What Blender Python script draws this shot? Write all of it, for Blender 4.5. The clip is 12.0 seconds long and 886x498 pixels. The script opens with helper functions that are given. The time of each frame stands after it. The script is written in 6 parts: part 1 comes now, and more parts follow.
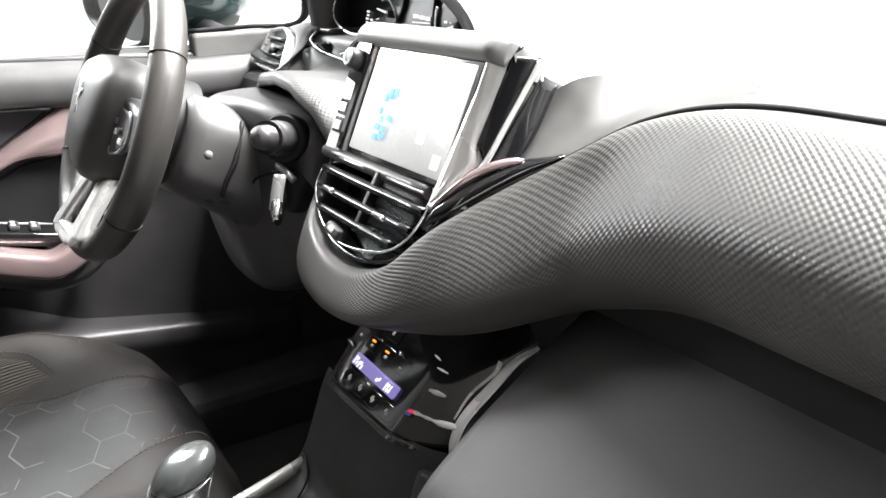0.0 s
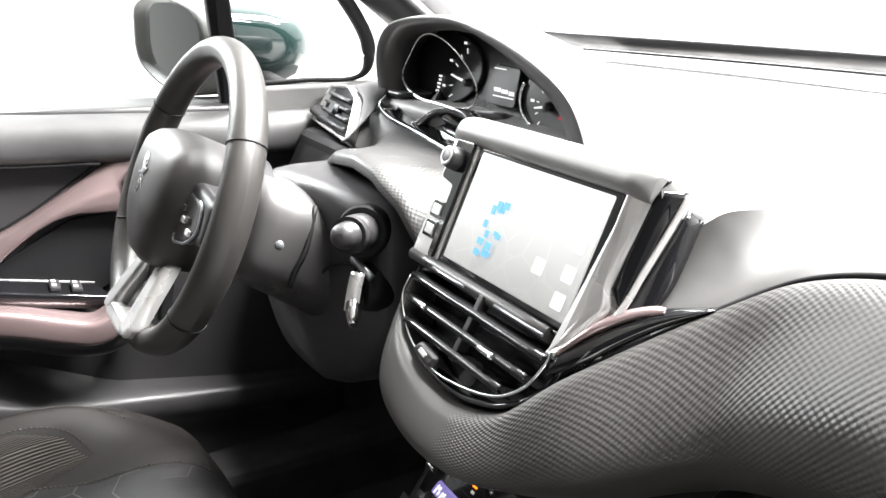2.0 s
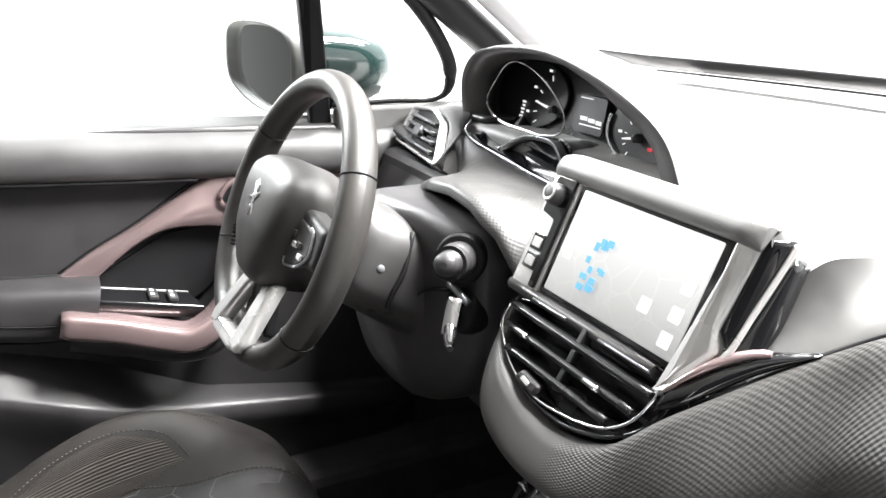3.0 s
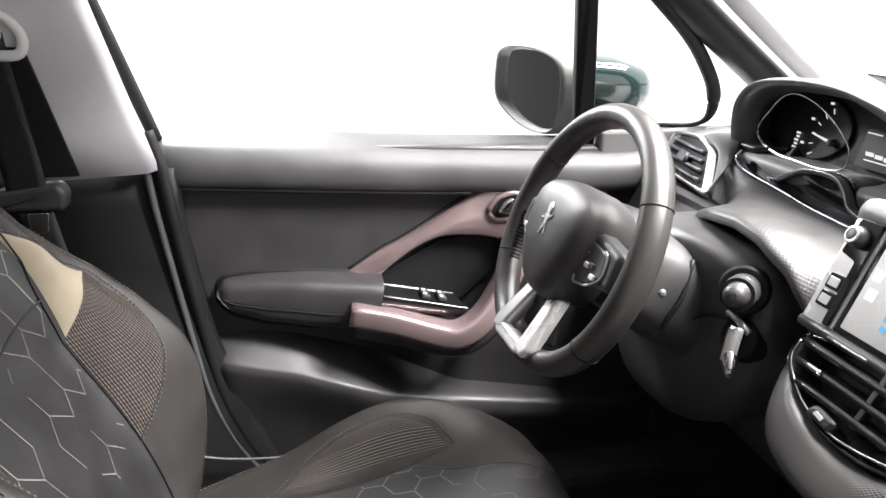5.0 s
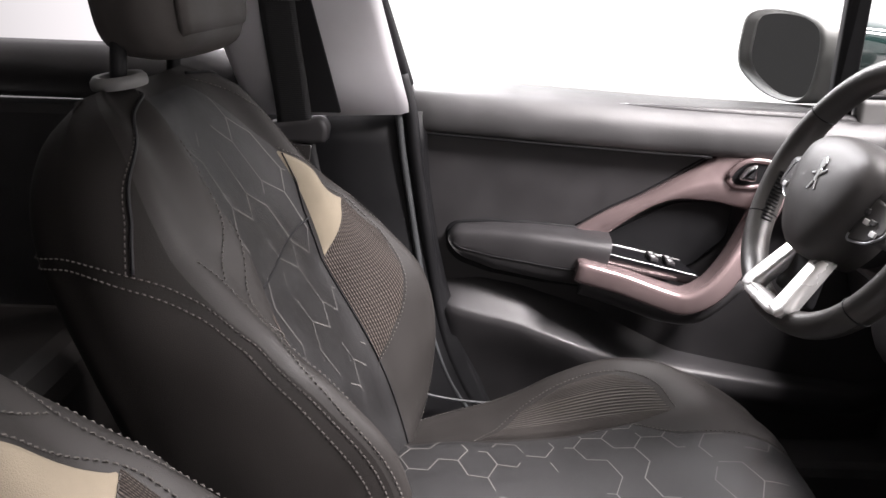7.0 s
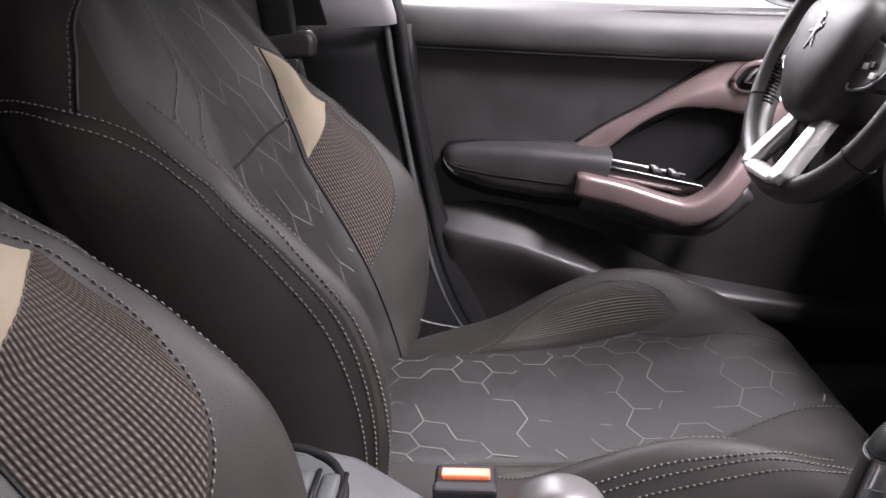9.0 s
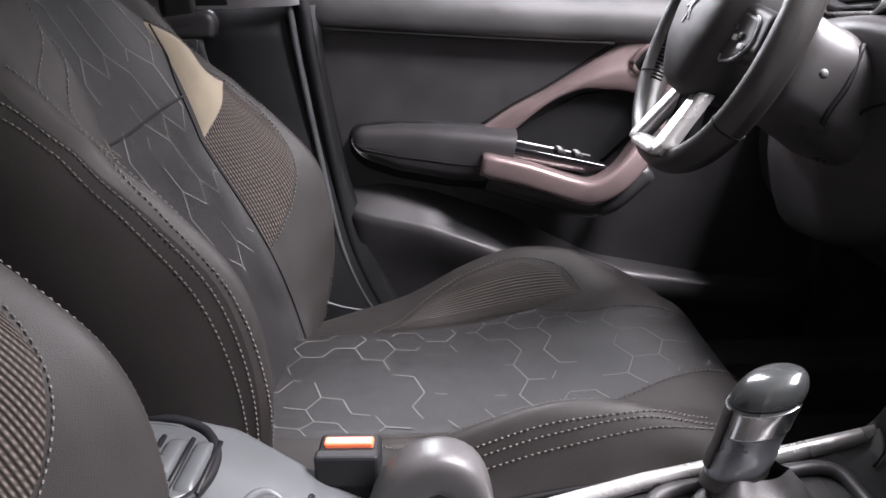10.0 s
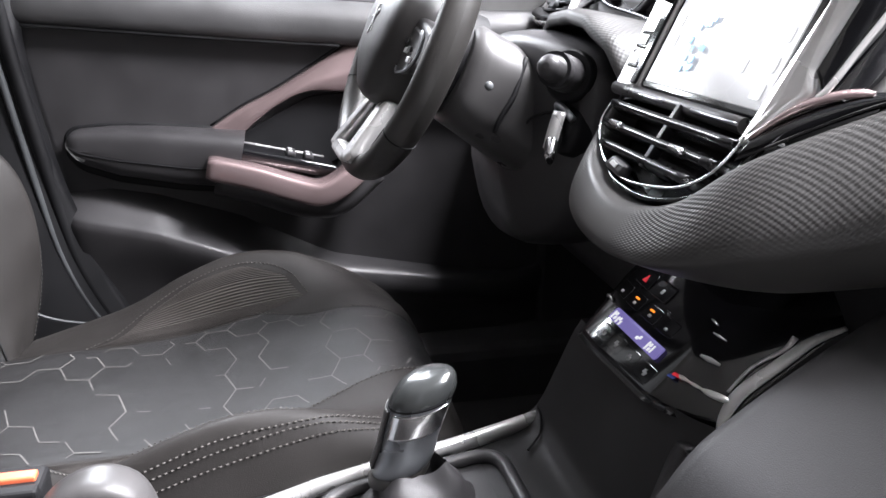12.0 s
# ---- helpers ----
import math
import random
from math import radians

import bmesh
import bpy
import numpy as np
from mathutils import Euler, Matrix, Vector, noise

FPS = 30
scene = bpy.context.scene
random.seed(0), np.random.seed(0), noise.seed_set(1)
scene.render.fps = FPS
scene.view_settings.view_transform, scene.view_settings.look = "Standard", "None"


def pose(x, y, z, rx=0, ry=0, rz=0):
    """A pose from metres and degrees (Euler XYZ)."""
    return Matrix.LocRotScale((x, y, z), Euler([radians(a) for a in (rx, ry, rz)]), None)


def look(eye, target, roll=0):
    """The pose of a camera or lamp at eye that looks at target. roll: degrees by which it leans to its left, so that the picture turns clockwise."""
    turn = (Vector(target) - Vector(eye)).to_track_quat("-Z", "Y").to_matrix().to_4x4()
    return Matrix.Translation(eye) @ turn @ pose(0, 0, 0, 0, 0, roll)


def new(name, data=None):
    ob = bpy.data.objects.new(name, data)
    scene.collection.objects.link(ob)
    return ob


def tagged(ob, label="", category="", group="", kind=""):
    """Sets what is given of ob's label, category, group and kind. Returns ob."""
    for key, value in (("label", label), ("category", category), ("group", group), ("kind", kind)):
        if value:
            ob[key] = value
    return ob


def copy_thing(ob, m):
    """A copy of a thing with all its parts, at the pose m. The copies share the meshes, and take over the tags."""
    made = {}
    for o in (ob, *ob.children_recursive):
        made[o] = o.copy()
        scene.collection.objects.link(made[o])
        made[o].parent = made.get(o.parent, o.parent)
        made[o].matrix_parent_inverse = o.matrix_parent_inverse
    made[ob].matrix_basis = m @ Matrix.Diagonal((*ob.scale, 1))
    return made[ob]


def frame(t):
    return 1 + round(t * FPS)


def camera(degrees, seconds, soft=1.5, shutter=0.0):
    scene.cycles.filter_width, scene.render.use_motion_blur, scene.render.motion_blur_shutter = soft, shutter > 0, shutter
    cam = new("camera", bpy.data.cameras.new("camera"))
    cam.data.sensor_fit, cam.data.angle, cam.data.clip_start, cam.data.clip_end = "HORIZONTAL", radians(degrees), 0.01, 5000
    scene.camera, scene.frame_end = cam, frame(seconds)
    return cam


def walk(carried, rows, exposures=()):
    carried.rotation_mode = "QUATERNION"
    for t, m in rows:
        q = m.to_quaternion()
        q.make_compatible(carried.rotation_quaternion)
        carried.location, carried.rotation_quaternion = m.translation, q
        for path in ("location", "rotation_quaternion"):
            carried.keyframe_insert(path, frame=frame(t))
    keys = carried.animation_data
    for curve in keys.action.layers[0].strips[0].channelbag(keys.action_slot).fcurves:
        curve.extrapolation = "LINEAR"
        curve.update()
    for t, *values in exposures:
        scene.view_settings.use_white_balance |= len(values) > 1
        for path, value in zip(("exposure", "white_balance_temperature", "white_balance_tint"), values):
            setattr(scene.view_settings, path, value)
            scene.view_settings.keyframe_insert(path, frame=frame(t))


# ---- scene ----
cam = camera(59.2, 12.0)
METRES, TILT, LEAN, TURN = 0.85, -19.8, 1.575, 58.26
EYE_X, EYE_Y, EYE = 0.585, -0.30, 1.05
ROWS = [
    (0.0, 0.0, 0.0, 0.0, -0.0, 0.0, 0.0),
    (0.5, -0.0196, 0.0168, 0.037, -0.17, 0.36, -0.99),
    (1.0, -0.0426, 0.0497, 0.0662, -0.18, 0.65, -1.72),
    (1.5, -0.065, 0.0776, 0.0857, 0.25, 1.1, -2.19),
    (2.0, -0.0923, 0.0859, 0.1053, 0.89, 1.15, -2.73),
    (2.5, -0.1236, 0.0693, 0.122, 2.06, 1.05, -3.35),
    (3.0, -0.1519, 0.0427, 0.1311, 4.19, 1.09, -4.26),
    (5.0, -0.2545, -0.0666, 0.1386, 18.33, -0.28, -8.49),
    (5.5, -0.2804, -0.0901, 0.13, 22.12, -1.0, -9.7),
    (6.0, -0.3052, -0.1119, 0.1164, 25.68, -1.95, -10.94),
    (6.5, -0.3241, -0.1219, 0.0858, 28.8, -2.67, -12.16),
    (7.0, -0.3374, -0.1192, 0.0452, 31.03, -3.23, -13.24),
    (9.0, -0.268, -0.0344, -0.111, 33.35, -2.83, -11.61),
    (9.5, -0.235, -0.0165, -0.1287, 31.83, -2.34, -11.22),
    (10.0, -0.1989, 0.003, -0.1317, 29.45, -1.98, -10.91),
    (10.5, -0.1627, 0.0263, -0.1252, 26.1, -1.54, -10.77),
    (11.0, -0.1252, 0.0472, -0.1128, 22.07, -1.05, -10.47),
    (11.5, -0.0892, 0.0619, -0.095, 18.71, -0.77, -9.83),
    (12.0, -0.0544, 0.0552, -0.0773, 16.17, -0.66, -8.89),
]
# seconds, stops, kelvin, tint
EXPOSURES = [(0.0, 0.66, 6500, 10), (3.0, 0.58, 6500, 10), (5.0, 0.22, 6520, 13), (7.0, 0.02, 6620, 18), (9.0, -0.22, 6480, 22), (10.5, -0.12, 6270, 17), (12.0, 0.12, 6200, 15)]
walk(cam, [(t, pose(EYE_X, EYE_Y, EYE, TILT, LEAN, TURN) @ pose(METRES * x, METRES * y, METRES * z, 90 + pitch, roll, yaw)) for t, x, y, z, yaw, pitch, roll in ROWS], EXPOSURES)

# ---- light ----
world = bpy.data.worlds.new("showroom_light")
scene.world = world
world.use_nodes = True
WN = world.node_tree.nodes
WN["Background"].inputs[0].default_value = (1.0, 1.0, 1.0, 1)
WN["Background"].inputs[1].default_value = 1.0
# the glazed front of the hall ahead and on the driver's side, the darker hall behind
WL = world.node_tree.links
w_co, w_dot, w_map = WN.new("ShaderNodeTexCoord"), WN.new("ShaderNodeVectorMath"), WN.new("ShaderNodeMapRange")
w_dot.operation = "DOT_PRODUCT"
w_dot.inputs[1].default_value = (-0.48, 0.877, 0.0)
w_map.interpolation_type = "SMOOTHSTEP"
w_map.inputs["From Min"].default_value, w_map.inputs["From Max"].default_value = -0.45, 0.45
w_map.inputs["To Min"].default_value, w_map.inputs["To Max"].default_value = 0.05, 1.6
WL.new(w_co.outputs["Generated"], w_dot.inputs[0])
WL.new(w_dot.outputs["Value"], w_map.inputs["Value"])
WL.new(w_map.outputs["Result"], WN["Background"].inputs[1])


def lamp(name, place, target, size_x, size_y, watts, colour=(1, 1, 1)):
    data = bpy.data.lights.new(name, "AREA")
    data.shape, data.size, data.size_y, data.energy, data.color = "RECTANGLE", size_x, size_y, watts, colour
    ob = new(name, data)
    ob.matrix_world = look(place, target)
    return ob


# showroom ceiling lights over the bonnet, and an unseen fill lamp added beside the car
for x, watts in ((-1.5, 320), (-0.2, 450), (1.1, 850)):
    lamp("ceiling_light_front", (x, 2.1, 4.2), (-0.1 + 0.3 * x, 0.25, 0.90), 0.5, 2.6, watts, (1.0, 0.99, 0.975))
lamp("driver_side_fill", (-2.3, -0.9, 2.4), (-0.3, -0.05, 0.85), 0.5, 1.6, 150, (0.97, 0.99, 1.0))



# ---- materials ----
def node(nt, kind, **values):
    n = nt.nodes.new(kind)
    for key, v in values.items():
        n.inputs[key.replace("_", " ")].default_value = v
    return n


def material(name, colour, rough=0.5, metal=0.0, grain=0.0, scale=900.0, blotch=0.15, rough_vary=0.1, coat=0.0, sheen=0.0, pattern=None, spec=0.5):
    """A surface with fine grain in the bump, slow blotches in the colour and uneven gloss."""
    m = bpy.data.materials.new(name)
    m.use_nodes = True
    nt = m.node_tree
    b = nt.nodes["Principled BSDF"]
    b.inputs["Metallic"].default_value = metal
    b.inputs["Coat Weight"].default_value = coat
    b.inputs["Coat Roughness"].default_value = 0.05
    b.inputs["Sheen Weight"].default_value = sheen
    b.inputs["Specular IOR Level"].default_value = spec
    co = nt.nodes.new("ShaderNodeTexCoord")
    n1 = node(nt, "ShaderNodeTexNoise", Scale=14.0, Detail=4.0)
    n2 = node(nt, "ShaderNodeTexNoise", Scale=scale, Detail=2.0)
    nt.links.new(co.outputs["Object"], n1.inputs["Vector"])
    nt.links.new(co.outputs["Object"], n2.inputs["Vector"])
    ramp = nt.nodes.new("ShaderNodeMapRange")
    ramp.inputs["From Min"].default_value, ramp.inputs["From Max"].default_value = 0.3, 0.7
    ramp.inputs["To Min"].default_value, ramp.inputs["To Max"].default_value = 1 - blotch, 1 + blotch
    nt.links.new(n1.outputs["Fac"], ramp.inputs["Value"])
    mul = nt.nodes.new("ShaderNodeVectorMath")
    mul.operation = "SCALE"
    mul.inputs[0].default_value = colour
    nt.links.new(ramp.outputs["Result"], mul.inputs["Scale"])
    colour_out = mul.outputs["Vector"]
    rr = nt.nodes.new("ShaderNodeMapRange")
    rr.inputs["From Min"].default_value, rr.inputs["From Max"].default_value = 0.3, 0.7
    rr.inputs["To Min"].default_value, rr.inputs["To Max"].default_value = max(0.02, rough - rough_vary), min(1, rough + rough_vary)
    nt.links.new(n1.outputs["Fac"], rr.inputs["Value"])
    nt.links.new(rr.outputs["Result"], b.inputs["Roughness"])
    height, strength, far = (n2.outputs["Fac"], grain, 0.0006)
    if pattern:
        height, tint = pattern(nt)
        strength, far = grain, 0.0012
        mix = nt.nodes.new("ShaderNodeVectorMath")
        mix.operation = "SCALE"
        nt.links.new(colour_out, mix.inputs[0])
        nt.links.new(tint, mix.inputs["Scale"])
        colour_out = mix.outputs["Vector"]
    if strength:
        bump = node(nt, "ShaderNodeBump", Strength=strength, Distance=far)
        nt.links.new(height, bump.inputs["Height"])
        nt.links.new(bump.outputs["Normal"], b.inputs["Normal"])
    nt.links.new(colour_out, b.inputs["Base Color"])
    return m


def math_node(nt, op, a, b=None, c=None):
    n = nt.nodes.new("ShaderNodeMath")
    n.operation = op
    for i, v in enumerate((a, b, c)):
        if v is None:
            continue
        if isinstance(v, (int, float)):
            n.inputs[i].default_value = v
        else:
            nt.links.new(v, n.inputs[i])
    return n.outputs[0]


def lattice(px, py, low=0.45, sharp=1.0, smooth_front=False):
    """Staggered dimples px by py metres on the surface's own unrolled coordinates."""
    def build(nt):
        uv = nt.nodes.new("ShaderNodeUVMap")
        sep = nt.nodes.new("ShaderNodeSeparateXYZ")
        nt.links.new(uv.outputs["UV"], sep.inputs["Vector"])
        u = math_node(nt, "MULTIPLY", sep.outputs["X"], math.pi / px)
        v = math_node(nt, "MULTIPLY", sep.outputs["Y"], math.pi / py)
        h = math_node(nt, "MULTIPLY", math_node(nt, "COSINE", u), math_node(nt, "COSINE", v))
        h = math_node(nt, "MULTIPLY_ADD", h, 0.5, 0.5)
        h = math_node(nt, "POWER", h, sharp)
        if smooth_front:
            # the relief dies out towards the lower edge and at the nose of the band
            co = nt.nodes.new("ShaderNodeTexCoord")
            pos = nt.nodes.new("ShaderNodeSeparateXYZ")
            nt.links.new(co.outputs["Object"], pos.inputs["Vector"])
            low_edge = nt.nodes.new("ShaderNodeMapRange")
            low_edge.inputs["From Min"].default_value, low_edge.inputs["From Max"].default_value = 0.110, 0.085
            reach = math_node(nt, "MINIMUM", math_node(nt, "MAXIMUM", math_node(nt, "SUBTRACT", pos.outputs["X"], 0.10), 0.0), 0.25)
            nt.links.new(math_node(nt, "SUBTRACT", sep.outputs["Y"], math_node(nt, "MULTIPLY", reach, 0.20)), low_edge.inputs["Value"])
            off = math_node(nt, "ABSOLUTE", math_node(nt, "ADD", pos.outputs["X"], 0.02))
            nose = nt.nodes.new("ShaderNodeMapRange")
            nose.inputs["From Min"].default_value, nose.inputs["From Max"].default_value = 0.045, 0.075
            nt.links.new(off, nose.inputs["Value"])
            mask = math_node(nt, "MULTIPLY", low_edge.outputs["Result"], nose.outputs["Result"])
            h = math_node(nt, "ADD", math_node(nt, "MULTIPLY", h, mask), math_node(nt, "MULTIPLY", math_node(nt, "SUBTRACT", 1.0, mask), 0.6))
        tint = math_node(nt, "MULTIPLY_ADD", h, 1 - low, low)
        return h, tint
    return build


def ribs(pitch, low=0.5, axis="Y"):
    """Fine parallel ribs on the surface's own unrolled coordinates."""
    def build(nt):
        uv = nt.nodes.new("ShaderNodeUVMap")
        sep = nt.nodes.new("ShaderNodeSeparateXYZ")
        nt.links.new(uv.outputs["UV"], sep.inputs["Vector"])
        v = math_node(nt, "MULTIPLY", sep.outputs[axis], 2 * math.pi / pitch)
        h = math_node(nt, "MULTIPLY_ADD", math_node(nt, "SINE", v), 0.5, 0.5)
        return h, math_node(nt, "MULTIPLY_ADD", h, 1 - low, low)
    return build


def dashed_ribs(pitch, dash, low=0.1):
    """Ribs of staggered pale dashes on the surface's own unrolled coordinates."""
    def build(nt):
        uv = nt.nodes.new("ShaderNodeUVMap")
        sep = nt.nodes.new("ShaderNodeSeparateXYZ")
        nt.links.new(uv.outputs["UV"], sep.inputs["Vector"])
        u = math_node(nt, "MULTIPLY", sep.outputs["X"], 2 * math.pi / pitch)
        v = math_node(nt, "MULTIPLY_ADD", sep.outputs["Y"], 2 * math.pi / dash, math_node(nt, "MULTIPLY", sep.outputs["X"], math.pi / pitch))
        rib = math_node(nt, "MULTIPLY_ADD", math_node(nt, "COSINE", u), 0.5, 0.5)
        run = math_node(nt, "MULTIPLY_ADD", math_node(nt, "COSINE", v), 0.28, 0.72)
        h = math_node(nt, "MULTIPLY", rib, run)
        return h, math_node(nt, "MULTIPLY_ADD", h, 1 - low, low)
    return build


def glow(name, colour, strength):
    m = bpy.data.materials.new(name)
    m.use_nodes = True
    b = m.node_tree.nodes["Principled BSDF"]
    b.inputs["Base Color"].default_value = (*[c * 0.3 for c in colour], 1)
    b.inputs["Emission Color"].default_value = (*colour, 1)
    b.inputs["Emission Strength"].default_value = strength
    b.inputs["Roughness"].default_value = 0.25
    return m


def screen_image(name, bright, dim):
    """A lit map picture with faint streets; glare is painted in, pale at its top edge and grey towards the bottom."""
    m = glow(name, (1, 1, 0.98), 1.0)
    nt = m.node_tree
    co = nt.nodes.new("ShaderNodeTexCoord")
    sep = nt.nodes.new("ShaderNodeSeparateXYZ")
    nt.links.new(co.outputs["Object"], sep.inputs["Vector"])
    cells = node(nt, "ShaderNodeTexVoronoi", Scale=38.0)
    cells.feature = "DISTANCE_TO_EDGE"
    nt.links.new(co.outputs["Object"], cells.inputs["Vector"])
    street = math_node(nt, "LESS_THAN", cells.outputs["Distance"], 0.03)
    # glare on the glass, put into the emission as a slanted gradient
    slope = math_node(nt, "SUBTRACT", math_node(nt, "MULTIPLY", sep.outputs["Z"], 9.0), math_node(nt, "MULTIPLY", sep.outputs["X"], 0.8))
    glare_fade = nt.nodes.new("ShaderNodeMapRange")
    glare_fade.inputs["From Min"].default_value, glare_fade.inputs["From Max"].default_value = 0.20, 0.95
    glare_fade.inputs["To Min"].default_value, glare_fade.inputs["To Max"].default_value = dim, bright
    nt.links.new(slope, glare_fade.inputs["Value"])
    out = math_node(nt, "MULTIPLY", glare_fade.outputs["Result"], math_node(nt, "MULTIPLY_ADD", street, 0.10, 1.0))
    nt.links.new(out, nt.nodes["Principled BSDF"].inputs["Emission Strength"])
    return m


def clear_glass(name, tint=(0.95, 0.98, 0.96)):
    m = bpy.data.materials.new(name)
    m.use_nodes = True
    nt = m.node_tree
    nt.nodes.remove(nt.nodes["Principled BSDF"])
    t = nt.nodes.new("ShaderNodeBsdfTransparent")
    t.inputs[0].default_value = (*tint, 1)
    g = node(nt, "ShaderNodeBsdfGlossy", Roughness=0.02)
    f = node(nt, "ShaderNodeFresnel", IOR=1.45)
    mix = nt.nodes.new("ShaderNodeMixShader")
    nt.links.new(math_node(nt, "MULTIPLY", f.outputs[0], 0.2), mix.inputs[0])
    nt.links.new(t.outputs[0], mix.inputs[1])
    nt.links.new(g.outputs[0], mix.inputs[2])
    nt.links.new(mix.outputs[0], nt.nodes["Material Output"].inputs["Surface"])
    return m


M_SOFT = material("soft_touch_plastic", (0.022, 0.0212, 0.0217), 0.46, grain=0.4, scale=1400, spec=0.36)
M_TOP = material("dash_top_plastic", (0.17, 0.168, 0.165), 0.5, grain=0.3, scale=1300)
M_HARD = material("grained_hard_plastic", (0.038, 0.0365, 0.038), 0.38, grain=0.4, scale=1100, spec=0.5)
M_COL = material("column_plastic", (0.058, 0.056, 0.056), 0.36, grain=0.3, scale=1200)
M_GREY = material("grey_console_plastic", (0.070, 0.074, 0.077), 0.42, grain=0.25, scale=1300)
M_BAND = material("dimpled_dash_skin", (0.056, 0.054, 0.0525), 0.42, grain=0.4, pattern=lattice(0.0028, 0.0020, low=0.80, sharp=0.8, smooth_front=True))
# darker than the ledge plastic: the hood's shade is put into the colour
M_SHELF = material("shaded_shelf_plastic", (0.034, 0.033, 0.033), 0.5, grain=0.3, scale=1200)
M_ARCH = material("dimpled_shelf_skin", (0.034, 0.033, 0.032), 0.45, grain=0.22, pattern=lattice(0.0030, 0.0022, low=0.80, sharp=0.8))
M_SIDE = material("glossy_dash_side", (0.032, 0.031, 0.030), 0.36, grain=0.10, scale=60, spec=0.35, blotch=0.35)
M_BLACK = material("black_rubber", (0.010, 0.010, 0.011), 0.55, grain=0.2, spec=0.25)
M_PIANO = material("gloss_black", (0.006, 0.006, 0.007), 0.09, blotch=0.3, rough_vary=0.04, coat=0.5)
M_CHROME = material("chrome", (0.86, 0.86, 0.87), 0.17, metal=1.0, blotch=0.05, rough_vary=0.06)
M_SATIN = material("satin_silver", (0.78, 0.77, 0.76), 0.27, metal=0.6, blotch=0.04, rough_vary=0.04)
M_SLAT = material("gloss_vent_plastic", (0.012, 0.012, 0.013), 0.24, blotch=0.2, rough_vary=0.06)
M_TRIM = material("pale_silver_paint", (0.72, 0.71, 0.70), 0.3, metal=0.25, blotch=0.04, rough_vary=0.04, coat=0.4)
M_GEAR = material("dark_satin_metal", (0.26, 0.275, 0.29), 0.30, metal=0.7, blotch=0.1)
M_ROSE = material("mauve_metallic_paint", (0.345, 0.258, 0.258), 0.22, metal=0.65, blotch=0.03, rough_vary=0.02, coat=0.6)
M_LEATHER = material("wheel_leather", (0.038, 0.036, 0.034), 0.34, grain=0.4, scale=1500, spec=0.6, rough_vary=0.04, blotch=0.08)
M_HUB = material("airbag_cover_skin", (0.036, 0.034, 0.033), 0.45, grain=0.35, scale=1600, spec=0.5, rough_vary=0.04, blotch=0.08)
M_SEAT = material("seat_side_cloth", (0.016, 0.0142, 0.0133), 0.6, grain=0.5, scale=1500, spec=0.16)
M_SEATSOFT = material("seat_bolster_cloth", (0.0225, 0.0207, 0.0196), 0.5, grain=0.5, scale=1400, spec=0.2)
M_PATT = material("patterned_seat_cloth", (0.0170, 0.0167, 0.0170), 0.47, grain=0.5, scale=1800, spec=0.35)
M_LINE = material("woven_pale_lines", (0.115, 0.111, 0.106), 0.7, grain=0.4, scale=1800)
M_MESH = material("seat_mesh_cloth", (0.105, 0.088, 0.078), 0.6, grain=0.9, pattern=dashed_ribs(0.0042, 0.0058, 0.10), spec=0.15)
M_RIB = material("ribbed_seat_cloth", (0.080, 0.072, 0.067), 0.55, grain=1.0, pattern=ribs(0.0046, 0.22, "X"), spec=0.2)
M_BEIGE = material("beige_seat_cloth", (0.215, 0.184, 0.138), 0.8, grain=0.7, scale=1300, spec=0.15)
M_REST = material("headrest_cloth", (0.055, 0.050, 0.047), 0.6, grain=0.5, scale=1500, spec=0.2)
M_STITCH = material("pale_thread", (0.068, 0.062, 0.057), 0.7)
M_LEDGE = material("door_ledge_plastic", (0.060, 0.059, 0.060), 0.42, grain=0.3, scale=1200)
M_WEB = material("seat_belt_webbing", (0.012, 0.012, 0.013), 0.55, grain=0.3, pattern=ribs(0.003, 0.88))
M_PILLAR = material("pale_grey_pillar_trim", (0.52, 0.51, 0.53), 0.55, grain=0.3, scale=900, blotch=0.05)
M_WHITEP = material("white_plastic", (0.78, 0.78, 0.77), 0.4, blotch=0.04)
M_CARPET = material("black_carpet", (0.058, 0.056, 0.058), 0.95, grain=1.0, scale=700, spec=0.1)
M_BODY = material("dark_green_car_paint", (0.012, 0.028, 0.026), 0.15, coat=1.0, blotch=0.1)
M_HEAD = material("pale_headlining", (0.55, 0.54, 0.52), 0.9, grain=0.3, blotch=0.05)
M_GROUND = material("showroom_floor_tiles", (0.82, 0.81, 0.80), 0.35, blotch=0.04)
M_MIRROR = material("mirror_glass", (0.9, 0.9, 0.9), 0.02, metal=1.0, blotch=0.0, rough_vary=0.0)
M_GLASS = clear_glass("window_glass")
M_RED = material("red_buckle_button", (0.75, 0.16, 0.07), 0.35, coat=0.5, blotch=0.05)
M_DIAL = material("dial_face", (0.018, 0.018, 0.02), 0.35)
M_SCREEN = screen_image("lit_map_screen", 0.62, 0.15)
M_CROWN = material("dark_gloss_cap", (0.075, 0.08, 0.08), 0.28, metal=0.4, coat=0.4)
M_KNOB = material("brushed_knob_metal", (0.42, 0.43, 0.45), 0.30, metal=0.75, blotch=0.08, grain=0.05)
M_ICON = glow("screen_icon_white", (1, 1, 1), 0.62)
M_CYAN = glow("screen_map_cyan", (0.20, 0.55, 0.85), 0.62)
M_VIOLET = glow("violet_display", (0.24, 0.20, 0.52), 0.55)
M_WHITE = glow("backlit_white", (0.9, 0.9, 0.9), 0.7)
M_AMBER = glow("amber_lamp", (1.0, 0.25, 0.02), 1.3)
M_REDL = glow("red_lamp", (0.9, 0.05, 0.07), 0.4)
M_MARK = material("grey_print", (0.55, 0.55, 0.55), 0.5)


